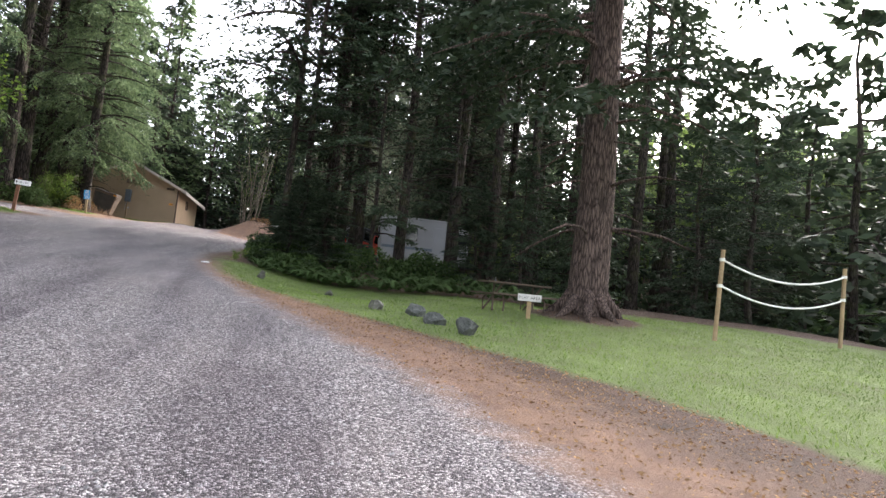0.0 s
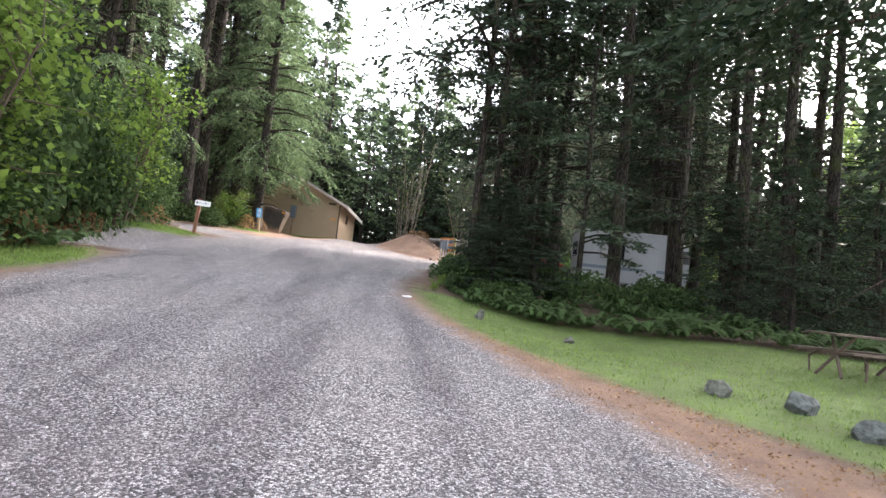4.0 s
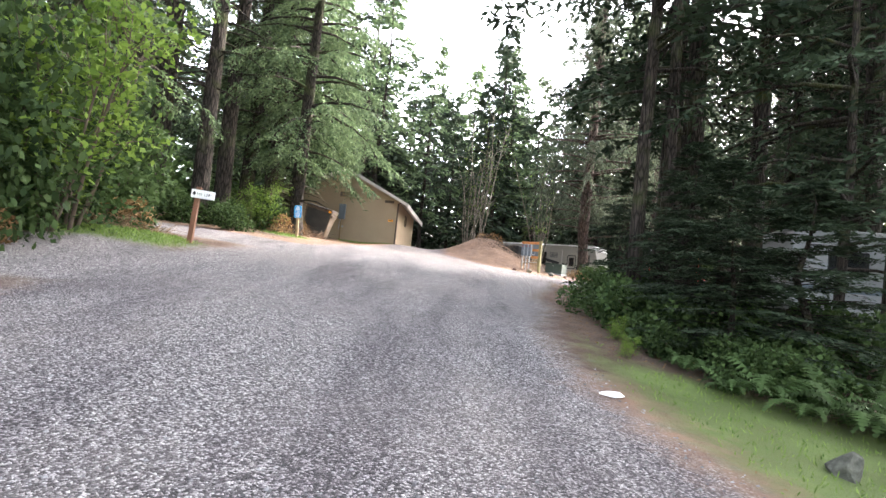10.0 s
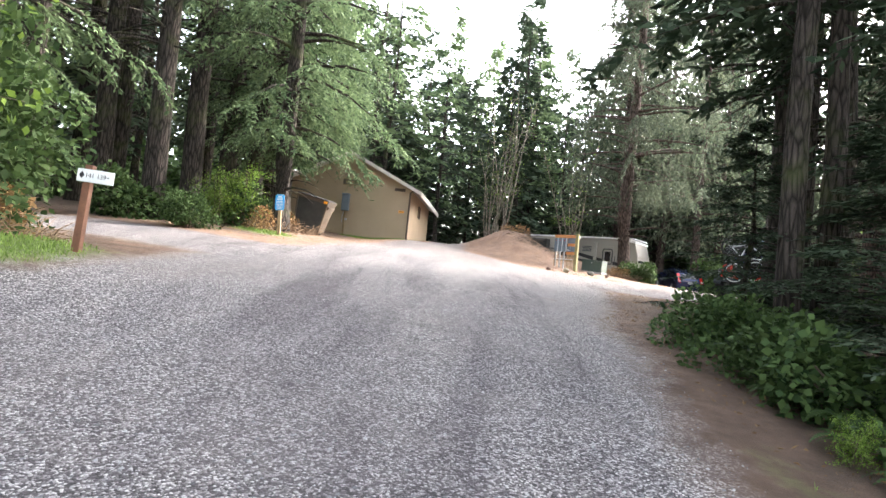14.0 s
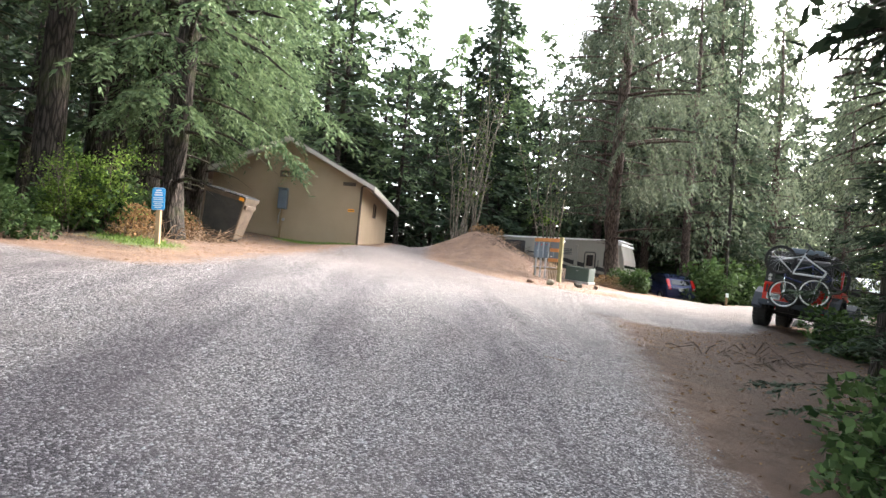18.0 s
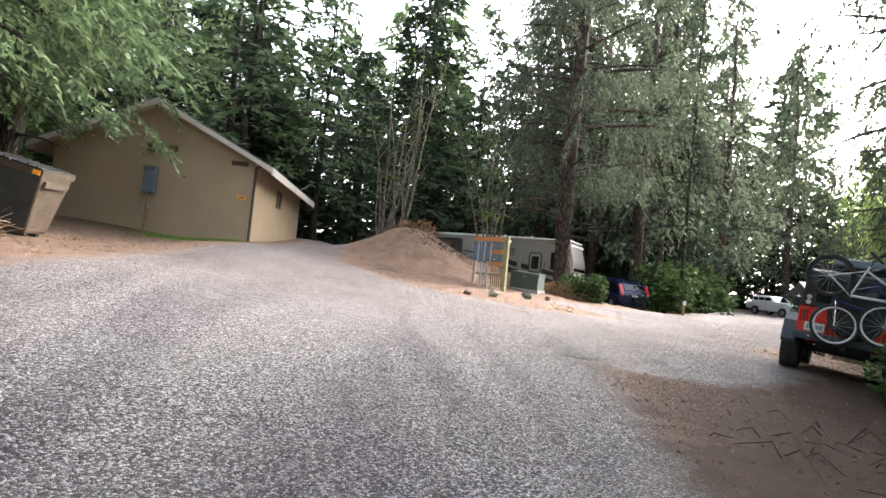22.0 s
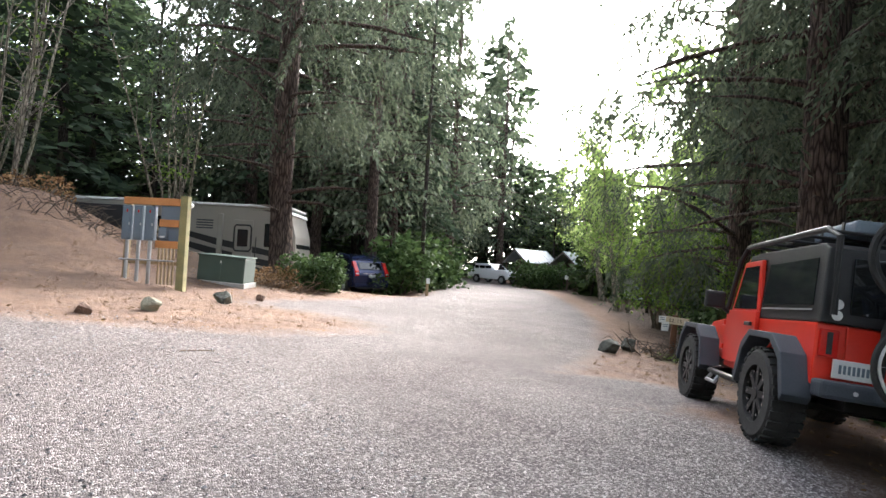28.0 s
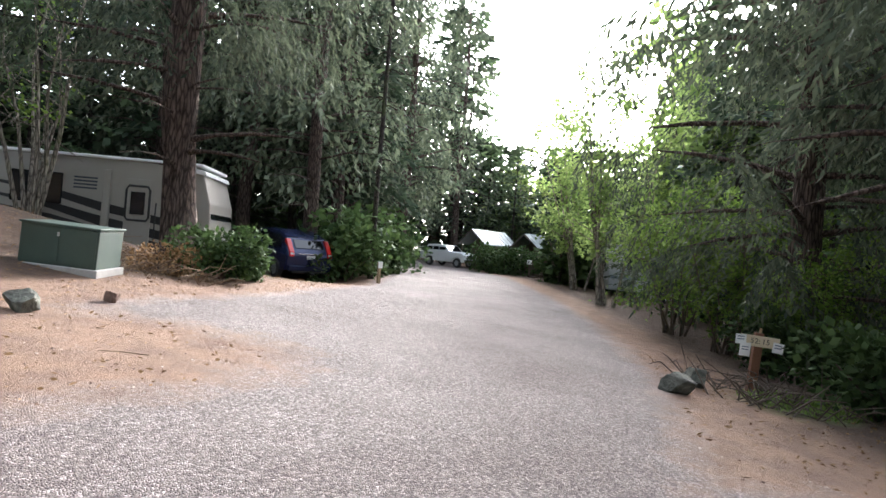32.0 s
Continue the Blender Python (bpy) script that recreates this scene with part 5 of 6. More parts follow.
# ---- lawn ----
def build_net():
    root = thing("volleyball_net", Matrix(), "two timber posts with slack white ropes on the lawn", "net")
    feet = ((14.7, 11.8), (19.7, 12.5))
    tops = []
    for k, (x, y) in enumerate(feet):
        z = ground_z(x, y)
        lean = 0.12 if k == 0 else 0.06
        part("post", tube([(x, y, z - 0.4), (x + lean, y, z + 2.25)], 0.055, 8), M_WOOD, root)
        for h in (1.35, 2.0):
            part("binding", tube([(x + lean * h / 2.25, y, z + h - 0.04), (x + lean * h / 2.25, y, z + h + 0.04)], 0.068, 8), M_ROPE, root)
        tops.append((x + lean, y, z))
    for h in (1.35, 2.0):
        a, b = Vector(tops[0]) + Vector((0, 0, h)), Vector(tops[1]) + Vector((0, 0, h))
        pts = [a.lerp(b, t) - Vector((0, 0, 0.38 * (1 - (2 * t - 1) ** 2))) for t in [k / 14 for k in range(15)]]
        part("rope", tube(pts, 0.025, 6), M_ROPE, root, "slack white rope")


def build_picnic_table():
    x, y = 10.55, 14.6
    root = thing("picnic_table", pose(x, y, ground_z(x, y), 0, 0, 4), "weathered dark picnic table with attached benches", "picnic table")
    for k in range(4):
        part("plank", box(-0.95, 0.95, -0.36 + k * 0.185, -0.19 + k * 0.185, 0.72, 0.76, 0.006), M_CABIN, root)
    for yb in (-0.72, 0.5):
        part("bench", box(-0.95, 0.95, yb, yb + 0.22, 0.42, 0.46, 0.006), M_CABIN, root)
    for sx in (-0.6, 0.6):
        part("leg", tube([(sx - 0.14, -0.28, 0), (sx + 0.12, 0.25, 0.72)], 0.028, 6), M_CABIN, root)
        part("leg", tube([(sx - 0.14, 0.3, 0), (sx + 0.12, -0.25, 0.72)], 0.028, 6), M_CABIN, root)
        part("brace", tube([(sx, -0.62, 0), (sx, -0.64, 0.3), (sx, -0.5, 0.42), (sx, 0.4, 0.42), (sx, 0.62, 0.3), (sx, 0.6, 0)], 0.022, 6), M_CABIN, root)


build_net()
build_picnic_table()


# ---- vehicles ----
def wheel(parent, x, y, r, w, rim_mat, side, knobs=28, spokes=8, rim=0.58):
    """A wheel across y at (x, y), with tread blocks, a rim and wheel nuts; side: +1 or -1, the outer side."""
    bm = bmesh.new()
    prof = [(r * 0.62, -w / 2), (r * 0.9, -w / 2), (r * 0.985, -w * 0.4), (r, -w * 0.25), (r, w * 0.25), (r * 0.985, w * 0.4), (r * 0.9, w / 2), (r * 0.62, w / 2)]
    n = 32
    rings = [[bm.verts.new((x + q * math.cos(k * 2 * math.pi / n), y + v, r + q * math.sin(k * 2 * math.pi / n))) for k in range(n)] for q, v in prof]
    for a, b in zip(rings, rings[1:] + rings[:1]):
        for k in range(n):
            bm.faces.new((a[k], a[(k + 1) % n], b[(k + 1) % n], b[k]))
    tread = bmesh.new()
    for k in range(knobs):
        a = 2 * math.pi * k / knobs
        for v0 in (-w * 0.47, w * 0.1):
            box(r * 0.97, r * 1.025, v0, v0 + w * 0.37, -0.028, 0.028, 0, tread, Matrix.Translation((x, y, r)) @ Matrix.Rotation(-a - (0.06 if v0 > 0 else 0), 4, "Y"))
    bmesh.ops.recalc_face_normals(bm, faces=bm.faces[:])
    tyre = part("wheel", bm, M_RUBBER, parent)
    if knobs:
        tagged(part("tread", tread, M_RUBBER, tyre), kind="stuff")
    else:
        tread.free()
    rr, yo = r * rim, y + side * w * 0.36
    hub = tube([(x, y - side * w * 0.3, r), (x, yo - side * 0.03, r)], [rr, rr], 28)
    part("rim", hub, rim_mat, tyre)
    for k in range(spokes):
        a = 2 * math.pi * k / spokes
        part("spoke", box(0.03, rr * 1.02, -0.012, 0.02, -0.03, 0.03, 0.006, None, Matrix.Translation((x, yo, r)) @ Matrix.Rotation(a, 4, "Y")), rim_mat, tyre)
    part("hub_cap", tube([(x, yo - side * 0.02, r), (x, yo + side * 0.03, r)], [rr * 0.28, rr * 0.22], 14), rim_mat, tyre)
    return tyre


def tapered(bm, belt, top, inset, width):
    for v in bm.verts:
        if v.co.z > belt:
            v.co.y *= 1 - inset * (v.co.z - belt) / (top - belt)
    return bm


def seat_on_ground(x, y, turn, base):
    """The pose of a car whose rear axle's middle stands over (x, y), laid on the slope under its wheels."""
    c, s = math.cos(radians(turn)), math.sin(radians(turn))
    a = Vector((x, y, ground_z(x, y)))
    b = Vector((x + c * base, y + s * base, ground_z(x + c * base, y + s * base)))
    fwd = (b - a).normalized()
    left = Vector((-s, c, 0))
    z1, z2 = ground_z(x - s * 0.75, y + c * 0.75), ground_z(x + s * 0.75, y - c * 0.75)
    left = Vector((-s * 1.5, c * 1.5, z1 - z2)).normalized()
    up = fwd.cross(left).normalized()
    left = up.cross(fwd)
    m = Matrix((fwd, left, up)).transposed().to_4x4()
    m.translation = Vector((x, y, (z1 + z2) / 2))
    return m


JEEP = seat_on_ground(9.7, 37.0, 46, 2.42) @ Matrix.Scale(0.96, 4)


def build_jeep():
    root = thing("off_road_car", JEEP, "red two-door off-road car with black hard top", "car")
    # x forward from the rear axle, y left
    tub = prism([(-0.62, 0.62), (-0.62, 1.13), (1.55, 1.13), (1.62, 1.05), (1.62, 0.55), (0.5, 0.5), (0.42, 0.78), (0.2, 0.93), (-0.2, 0.93), (-0.42, 0.78), (-0.5, 0.62)], -0.72, 0.72, 0.02)
    part("body", tub, M_RED, root)
    hood = prism([(1.62, 0.6), (1.62, 1.16), (2.2, 1.13), (2.86, 1.06), (2.92, 1.0), (2.92, 0.62)], -0.6, 0.6, 0.03)
    for v in hood.verts:
        if v.co.x > 2.0:
            v.co.y *= 0.9
    part("hood", hood, M_RED, root)
    part("grille", box(2.92, 2.97, -0.55, 0.55, 0.6, 1.0, 0.015), M_RED, root)
    for k in range(7):
        part("grille_slot", box(2.968, 2.975, -0.28 + k * 0.085, -0.235 + k * 0.085, 0.66, 0.95), M_BLACK, root)
    for sgn in (-1, 1):
        part("headlight", tube([(2.96, sgn * 0.42, 0.85), (2.99, sgn * 0.42, 0.85)], 0.09, 16), M_LENS, root)
    # hard top
    top = tapered(prism([(-0.66, 1.13), (-0.6, 1.76), (-0.5, 1.81), (1.0, 1.84), (1.22, 1.8), (1.26, 1.76), (0.72, 1.74), (0.7, 1.13)], -0.72, 0.72, 0.02), 1.13, 1.85, 0.07, 0.72)
    part("hard_top", top, M_BLACK, root, "black hard top")
    part("roof", box(0.7, 1.28, -0.655, 0.655, 1.765, 1.835, 0.02), M_BLACK, root)
    for sgn in (-1, 1):
        pane = prism([(-0.5, 1.27), (-0.46, 1.68), (0.58, 1.68), (0.6, 1.27)], -0.73, -0.71)
        for v in pane.verts:
            v.co.y = sgn * (0.722 * (1 - 0.07 * (v.co.z - 1.13) / 0.72) + (0.008 if v.co.y < -0.72 else -0.01))
        bmesh.ops.recalc_face_normals(pane, faces=pane.faces[:])
        part("quarter_window", pane, M_DARKGLASS, root)
        part("trim_strip", box(-0.5, 0.6, sgn * 0.722 - 0.004, sgn * 0.722 + 0.004, 1.225, 1.24), M_GALV, root)
    # doors
    for sgn in (-1, 1):
        d = prism([(0.72, 0.62), (0.62, 0.86), (0.62, 1.2), (1.56, 1.2), (1.58, 0.62)], sgn * 0.722, sgn * 0.762, 0.012)
        door = part("door", d, M_RED, root)
        rim = prism([(0.64, 1.2), (0.7, 1.74), (1.2, 1.74), (1.5, 1.2)], sgn * 0.69, sgn * 0.73, 0.01)
        part("window_frame", rim, M_RED, door)
        part("window", prism([(0.72, 1.22), (0.76, 1.68), (1.16, 1.68), (1.41, 1.22)], sgn * 0.728, sgn * 0.736), M_DARKGLASS, door)
        part("handle", box(0.7, 0.86, sgn * 0.78 - 0.015, sgn * 0.78 + 0.015, 1.04, 1.08, 0.008), M_BLACK, door)
        for z in (0.74, 1.02):
            part("hinge", box(1.55, 1.64, sgn * 0.77 - 0.012, sgn * 0.77 + 0.012, z, z + 0.06, 0.005), M_RED, door)
        mirror = part("mirror", box(1.44, 1.55, sgn * 0.93 - 0.11, sgn * 0.93 + 0.11, 1.2, 1.4, 0.03), M_BLACK, root)
        part("mirror_arm", tube([(1.5, sgn * 0.74, 1.16), (1.5, sgn * 0.86, 1.24)], 0.025, 6), M_BLACK, mirror)
        part("badge", box(1.68, 1.84, sgn * 0.606 - 0.004, sgn * 0.606 + 0.004, 0.83, 0.86), M_BROWN, root)
        # windscreen post and light bar
        part("windscreen_post", tube([(1.6, sgn * 0.66, 1.15), (1.26, sgn * 0.63, 1.78)], 0.04, 8), M_RED, root)
        part("rack_bar", tube([(1.75, sgn * 0.7, 1.18), (1.45, sgn * 0.7, 1.78), (1.3, sgn * 0.68, 1.93), (-0.5, sgn * 0.66, 1.93), (-0.72, sgn * 0.66, 1.84), (-0.74, sgn * 0.66, 1.2)], 0.028, 8), M_BLACK, root, "black tube rack")
        # fenders
        for cx, r0 in ((0.0, 0.56), (2.42, 0.58)):
            arc = [(-0.62, 0.5), (-0.5, 0.84), (-0.26, 0.99), (0.28, 1.0), (0.48, 0.86), (0.62, 0.52)]
            outl = [(cx + a, z) for a, z in arc] + [(cx + a * 0.9, z - 0.06) for a, z in arc[::-1]]
            part("fender", prism(outl, sgn * 0.7, sgn * 0.93, 0.01), M_FENDER, root, "dark grey plastic fender")
        part("side_step", tube([(0.62, sgn * 0.7, 0.5), (0.66, sgn * 0.84, 0.46), (1.66, sgn * 0.84, 0.46), (1.72, sgn * 0.7, 0.5)], 0.035, 8), M_BLACK, root)
        part("step_hoop", tube([(1.3, sgn * 0.84, 0.46), (1.26, sgn * 0.9, 0.36), (1.56, sgn * 0.9, 0.36), (1.52, sgn * 0.84, 0.46)], 0.022, 6), M_GALV, root)
        tail = part("tail_light", box(-0.655, -0.615, sgn * 0.63 - 0.07, sgn * 0.63 + 0.07, 0.86, 1.08, 0.01), M_TAIL, root)
        part("lamp_cage", box(-0.665, -0.656, sgn * 0.63 - 0.02, sgn * 0.63 + 0.02, 0.88, 1.06), M_BLACK, tail)
    for k in range(5):
        part("rack_cross_bar", tube([(-0.4 + k * 0.4, -0.66, 1.93), (-0.4 + k * 0.4, 0.66, 1.93)], 0.018, 6), M_BLACK, root)
    part("windscreen", box(-0.008, 0.008, -0.6, 0.6, 0, 0.66, 0, None, Matrix.Translation((1.585, 0, 1.17)) @ pose(0, 0, 0, 0, -28)), M_DARKGLASS, root)
    part("rear_window", box(-0.655, -0.64, -0.5, 0.5, 1.22, 1.68, 0.005), M_DARKGLASS, root)
    part("tailgate", box(-0.64, -0.6, -0.5, 0.5, 0.64, 1.12, 0.01), M_RED, root)
    spare = part("spare_wheel", tube([(-0.67, -0.12, 1.06), (-0.7, -0.12, 1.06), (-0.9, -0.12, 1.06), (-0.93, -0.12, 1.06)], [0.34, 0.41, 0.41, 0.33], 28), M_RUBBER, root)
    part("spare_rim", tube([(-0.9, -0.12, 1.06), (-0.935, -0.12, 1.06)], [0.24, 0.22], 20), M_BLACK, spare)
    bumper = part("bumper", box(-0.85, -0.64, -0.74, 0.74, 0.54, 0.68, 0.03), M_FENDER, root)
    for z in (-0.5, 0.0, 0.5):
        part("bolt", tube([(-0.855, z, 0.61), (-0.865, z, 0.61)], 0.018, 8), M_GALV, bumper)
    part("front_bumper", box(3.0, 3.18, -0.78, 0.78, 0.5, 0.66, 0.03), M_BLACK, root)
    part("underbody", box(-0.5, 2.85, -0.4, 0.4, 0.42, 0.6, 0.02), M_BLACK, root)
    part("axle", tube([(0, -0.7, 0.42), (0, 0.7, 0.42)], 0.06, 8), M_BLACK, root)
    part("axle", tube([(2.42, -0.7, 0.42), (2.42, 0.7, 0.42)], 0.06, 8), M_BLACK, root)
    plate = part("number_plate", box(-0.69, -0.665, 0.3, 0.6, 0.7, 0.85, 0.004), M_WHITE, root, "white number plate")
    for k in range(7):
        part("plate_bar", box(-0.694, -0.69, 0.335 + k * 0.034, 0.355 + k * 0.034, 0.74, 0.81), M_STEEL_GREY, plate)
    for z in (1.2, 1.29):
        part("sticker", tube([(-0.668, 0.6, z), (-0.672, 0.6, z)], 0.042, 16), M_WHITE, root)
    for x in (0.0, 2.42):
        for sgn in (-1, 1):
            w = wheel(root, x, sgn * 0.78, 0.42, 0.3, M_BLACK, sgn)
            for k in range(16):
                a = 2 * math.pi * k / 16
                part("wheel_nut", tube([(x + 0.2 * math.cos(a), sgn * 0.895, 0.42 + 0.2 * math.sin(a)), (x + 0.2 * math.cos(a), sgn * 0.91, 0.42 + 0.2 * math.sin(a))], 0.014, 6), M_CHROME, w)
    # roof load
    load = thing("roof_load", JEEP, "grey strapped cases on the roof rack", "luggage")
    part("case", box(-0.3, 0.5, -0.4, 0.35, 1.95, 2.08, 0.03), M_STEEL_GREY, load)
    part("case", box(0.55, 0.95, -0.3, 0.45, 1.95, 2.04, 0.03), M_BLACK, load)
    for x in (-0.1, 0.3):
        part("strap", box(x, x + 0.04, -0.41, 0.36, 1.952, 2.086), M_BLACK, load)


build_jeep()


def build_bike(m, frame_mat, label, r=0.33):
    """A mountain bike: x along it from the rear hub, z up, thin in y."""
    root = thing("bicycle", m, label, "bicycle", "bicycles on the rack")
    for x in (0.0, 1.06):
        tyre = bmesh.new()
        n = 36
        ring = [Vector((x + r * math.cos(k * 2 * math.pi / n), 0, r * math.sin(k * 2 * math.pi / n))) for k in range(n)]
        tube(ring + [ring[0]], 0.025, 6, tyre, False)
        wl = part("wheel", tyre, M_RUBBER, root)
        rim = bmesh.new()
        ring = [Vector((x + (r - 0.035) * math.cos(k * 2 * math.pi / n), 0, (r - 0.035) * math.sin(k * 2 * math.pi / n))) for k in range(n)]
        tube(ring + [ring[0]], 0.017, 5, rim, False)
        part("rim", rim, M_WHITE if x else M_BLACK, wl)
        for k in range(14):
            a = 2 * math.pi * k / 14
            part("spoke", tube([(x, 0.02 if k % 2 else -0.02, 0), (x + (r - 0.04) * math.cos(a), 0, (r - 0.04) * math.sin(a))], 0.0025, 3), M_GALV, wl)
        part("hub", tube([(x, -0.05, 0), (x, 0.05, 0)], 0.022, 8), M_GALV, wl)
    bb, seat, head0, head1 = (0.42, 0, -0.02), (0.27, 0, 0.42), (0.86, 0, 0.5), (0.9, 0, 0.38)
    for name, a, b, q in (("top_tube", seat, head0, 0.018), ("down_tube", bb, head1, 0.022), ("seat_tube", bb, (0.24, 0, 0.5), 0.017), ("head_tube", head0, head1, 0.024)):
        part(name, tube([a, b], q, 8), frame_mat, root)
    for sgn in (-1, 1):
        part("chain_stay", tube([(0, sgn * 0.06, 0), bb], 0.011, 6), frame_mat, root)
        part("seat_stay", tube([(0, sgn * 0.06, 0), seat], 0.01, 6), frame_mat, root)
        part("fork_leg", tube([head1, (0.92, sgn * 0.06, 0.32), (1.06, sgn * 0.06, 0)], 0.017, 8), M_CHROME, root)
        part("crank", tube([(0.42, sgn * 0.07, -0.02), (0.42 + sgn * 0.12, sgn * 0.09, -0.02 - sgn * 0.12)], 0.012, 6), M_BLACK, root)
    part("handlebar", tube([(0.86, -0.3, 0.62), (0.84, -0.1, 0.58), (0.84, 0.1, 0.58), (0.86, 0.3, 0.62)], 0.014, 8), M_BLACK, root)
    part("stem", tube([head0, (0.84, 0, 0.58)], 0.016, 6), M_BLACK, root)
    part("seat_post", tube([(0.24, 0, 0.5), (0.2, 0, 0.64)], 0.013, 6), M_BLACK, root)
    part("saddle", box(0.06, 0.33, -0.06, 0.06, 0.64, 0.68, 0.02), M_BLACK, root)
    part("chain_ring", tube([(0.42, 0.05, -0.02), (0.42, 0.056, -0.02)], 0.085, 16), M_BLACK, root)


def build_rack():
    rack = thing("bike_rack", JEEP, "black folding bike rack strapped behind the car", "bike rack")
    part("hoop", tube([(-0.7, -0.4, 0.75), (-0.78, -0.4, 1.35), (-1.16, -0.4, 1.5)], 0.02, 8), M_BLACK, rack)
    part("hoop", tube([(-0.7, 0.25, 0.75), (-0.78, 0.25, 1.35), (-1.16, 0.25, 1.5)], 0.02, 8), M_BLACK, rack)
    part("cross_bar", tube([(-0.78, -0.42, 1.35), (-0.78, 0.27, 1.35)], 0.02, 8), M_BLACK, rack)
    for y in (-0.4, 0.25):
        part("cradle", box(-1.22, -0.78, y - 0.03, y + 0.03, 1.46, 1.5, 0.01), M_BLACK, rack)
    part("hitch", tube([(-0.6, 0, 0.5), (-0.95, 0, 0.52), (-1.0, 0, 0.75)], 0.035, 8), M_BLACK, rack)
    # bikes hang across the car: their length runs to the car's right
    across = Matrix(((0, 1, 0, 0), (-1, 0, 0, 0), (0, 0, 1, 0), (0, 0, 0, 1)))
    build_bike(JEEP @ Matrix.Translation((-1.18, 0.32, 1.66)) @ across @ Matrix.Rotation(radians(40), 4, "Y"), mottled("silver_bike_paint", (0.5, 0.51, 0.52), (0.66, 0.67, 0.68), 3, 40, 0.35, 0, 0), "silver mountain bike hung tilted on the rack")
    back = Matrix(((0, -1, 0, 0), (1, 0, 0, 0), (0, 0, 1, 0), (0, 0, 0, 1)))
    build_bike(JEEP @ Matrix.Translation((-1.03, -0.78, 1.36)) @ back @ Matrix.Rotation(radians(28), 4, "Y"), mottled("blue_bike_paint", (0.012, 0.016, 0.07), (0.02, 0.03, 0.14), 3, 40, 0.4, 0, 0), "dark blue mountain bike on the rack")


build_rack()


def glassy_cabin(root, outline, width, belt, top, inset, mat):
    return part("body", tapered(prism(outline, -width / 2, width / 2, 0.05), belt, top, inset, width), mat, root)


def build_suv():
    x, y = 16.0, 58.7
    root = thing("parked_suv", seat_on_ground(x, y, 92, 2.6), "dark blue sport utility car parked under the trees", "car")
    body = [(-0.78, 0.42), (-0.88, 0.6), (-0.88, 0.95), (-0.8, 1.08), (-0.36, 1.52), (-0.1, 1.62), (0.5, 1.68), (1.0, 1.66), (1.5, 1.55), (2.2, 1.08), (3.2, 0.96), (3.5, 0.8), (3.52, 0.45), (3.05, 0.34), (2.95, 0.6), (2.6, 0.72), (2.25, 0.6), (2.15, 0.32), (0.45, 0.32), (0.35, 0.6), (0, 0.72), (-0.35, 0.6), (-0.45, 0.36)]
    glassy_cabin(root, body, 1.82, 1.0, 1.68, 0.2, M_NAVY)
    for sgn in (-1, 1):
        pane = prism([(-0.3, 1.12), (-0.22, 1.4), (0.1, 1.55), (1.3, 1.53), (1.95, 1.12)], -0.93, -0.9)
        for v in pane.verts:
            v.co.y = sgn * (0.905 * (1 - 0.2 * (v.co.z - 1.0) / 0.68) + (0.012 if v.co.y < -0.92 else -0.01))
        bmesh.ops.recalc_face_normals(pane, faces=pane.faces[:])
        part("side_window", pane, M_DARKGLASS, root)
        tail = part("tail_light", prism([(-0.92, 0.94), (-0.86, 1.1), (-0.46, 1.5), (-0.38, 1.47), (-0.62, 1.08), (-0.72, 0.92)], sgn * 0.66, sgn * 0.83, 0.01), M_TAIL, root, "tall red tail light")
        part("reverse_lamp", box(-0.9, -0.86, sgn * 0.74 - 0.07, sgn * 0.74 + 0.07, 1.0, 1.06), M_LENS, tail)
        part("mirror", box(1.75, 1.9, sgn * 1.0 - 0.1, sgn * 1.0 + 0.1, 1.1, 1.24, 0.03), M_NAVY, root)
        for xx in (0.0, 2.6):
            wheel(root, xx, sgn * 0.8, 0.34, 0.22, M_GALV, sgn, 0, 10)
    part("rear_window", box(-0.006, 0.006, -0.55, 0.55, 0, 0.36, 0.004, None, Matrix.Translation((-0.7, 0, 1.21)) @ pose(0, 0, 0, 0, 45)), M_DARKGLASS, root)
    part("chrome_strip", box(-0.885, -0.86, -0.5, 0.5, 1.02, 1.05, 0.004), M_CHROME, root)
    plate = part("number_plate", box(-0.88, -0.858, -0.16, 0.16, 0.84, 0.98, 0.004), M_WHITE, root)
    for k in range(6):
        part("plate_bar", box(-0.884, -0.88, -0.12 + k * 0.04, -0.1 + k * 0.04, 0.88, 0.94), M_STEEL_GREY, plate)
    part("bumper", box(-0.92, -0.72, -0.84, 0.84, 0.42, 0.64, 0.05), M_NAVY, root)
    part("lower_bumper", box(-0.93, -0.75, -0.7, 0.7, 0.36, 0.44, 0.02), M_BLACK, root)
    part("tow_hitch", box(-1.15, -0.85, -0.05, 0.05, 0.34, 0.42, 0.01), M_BLACK, root)
    part("windscreen", box(-0.006, 0.006, -0.62, 0.62, 0, 0.7, 0, None, Matrix.Translation((2.16, 0, 1.12)) @ pose(0, 0, 0, 0, -54)), M_DARKGLASS, root)


build_suv()


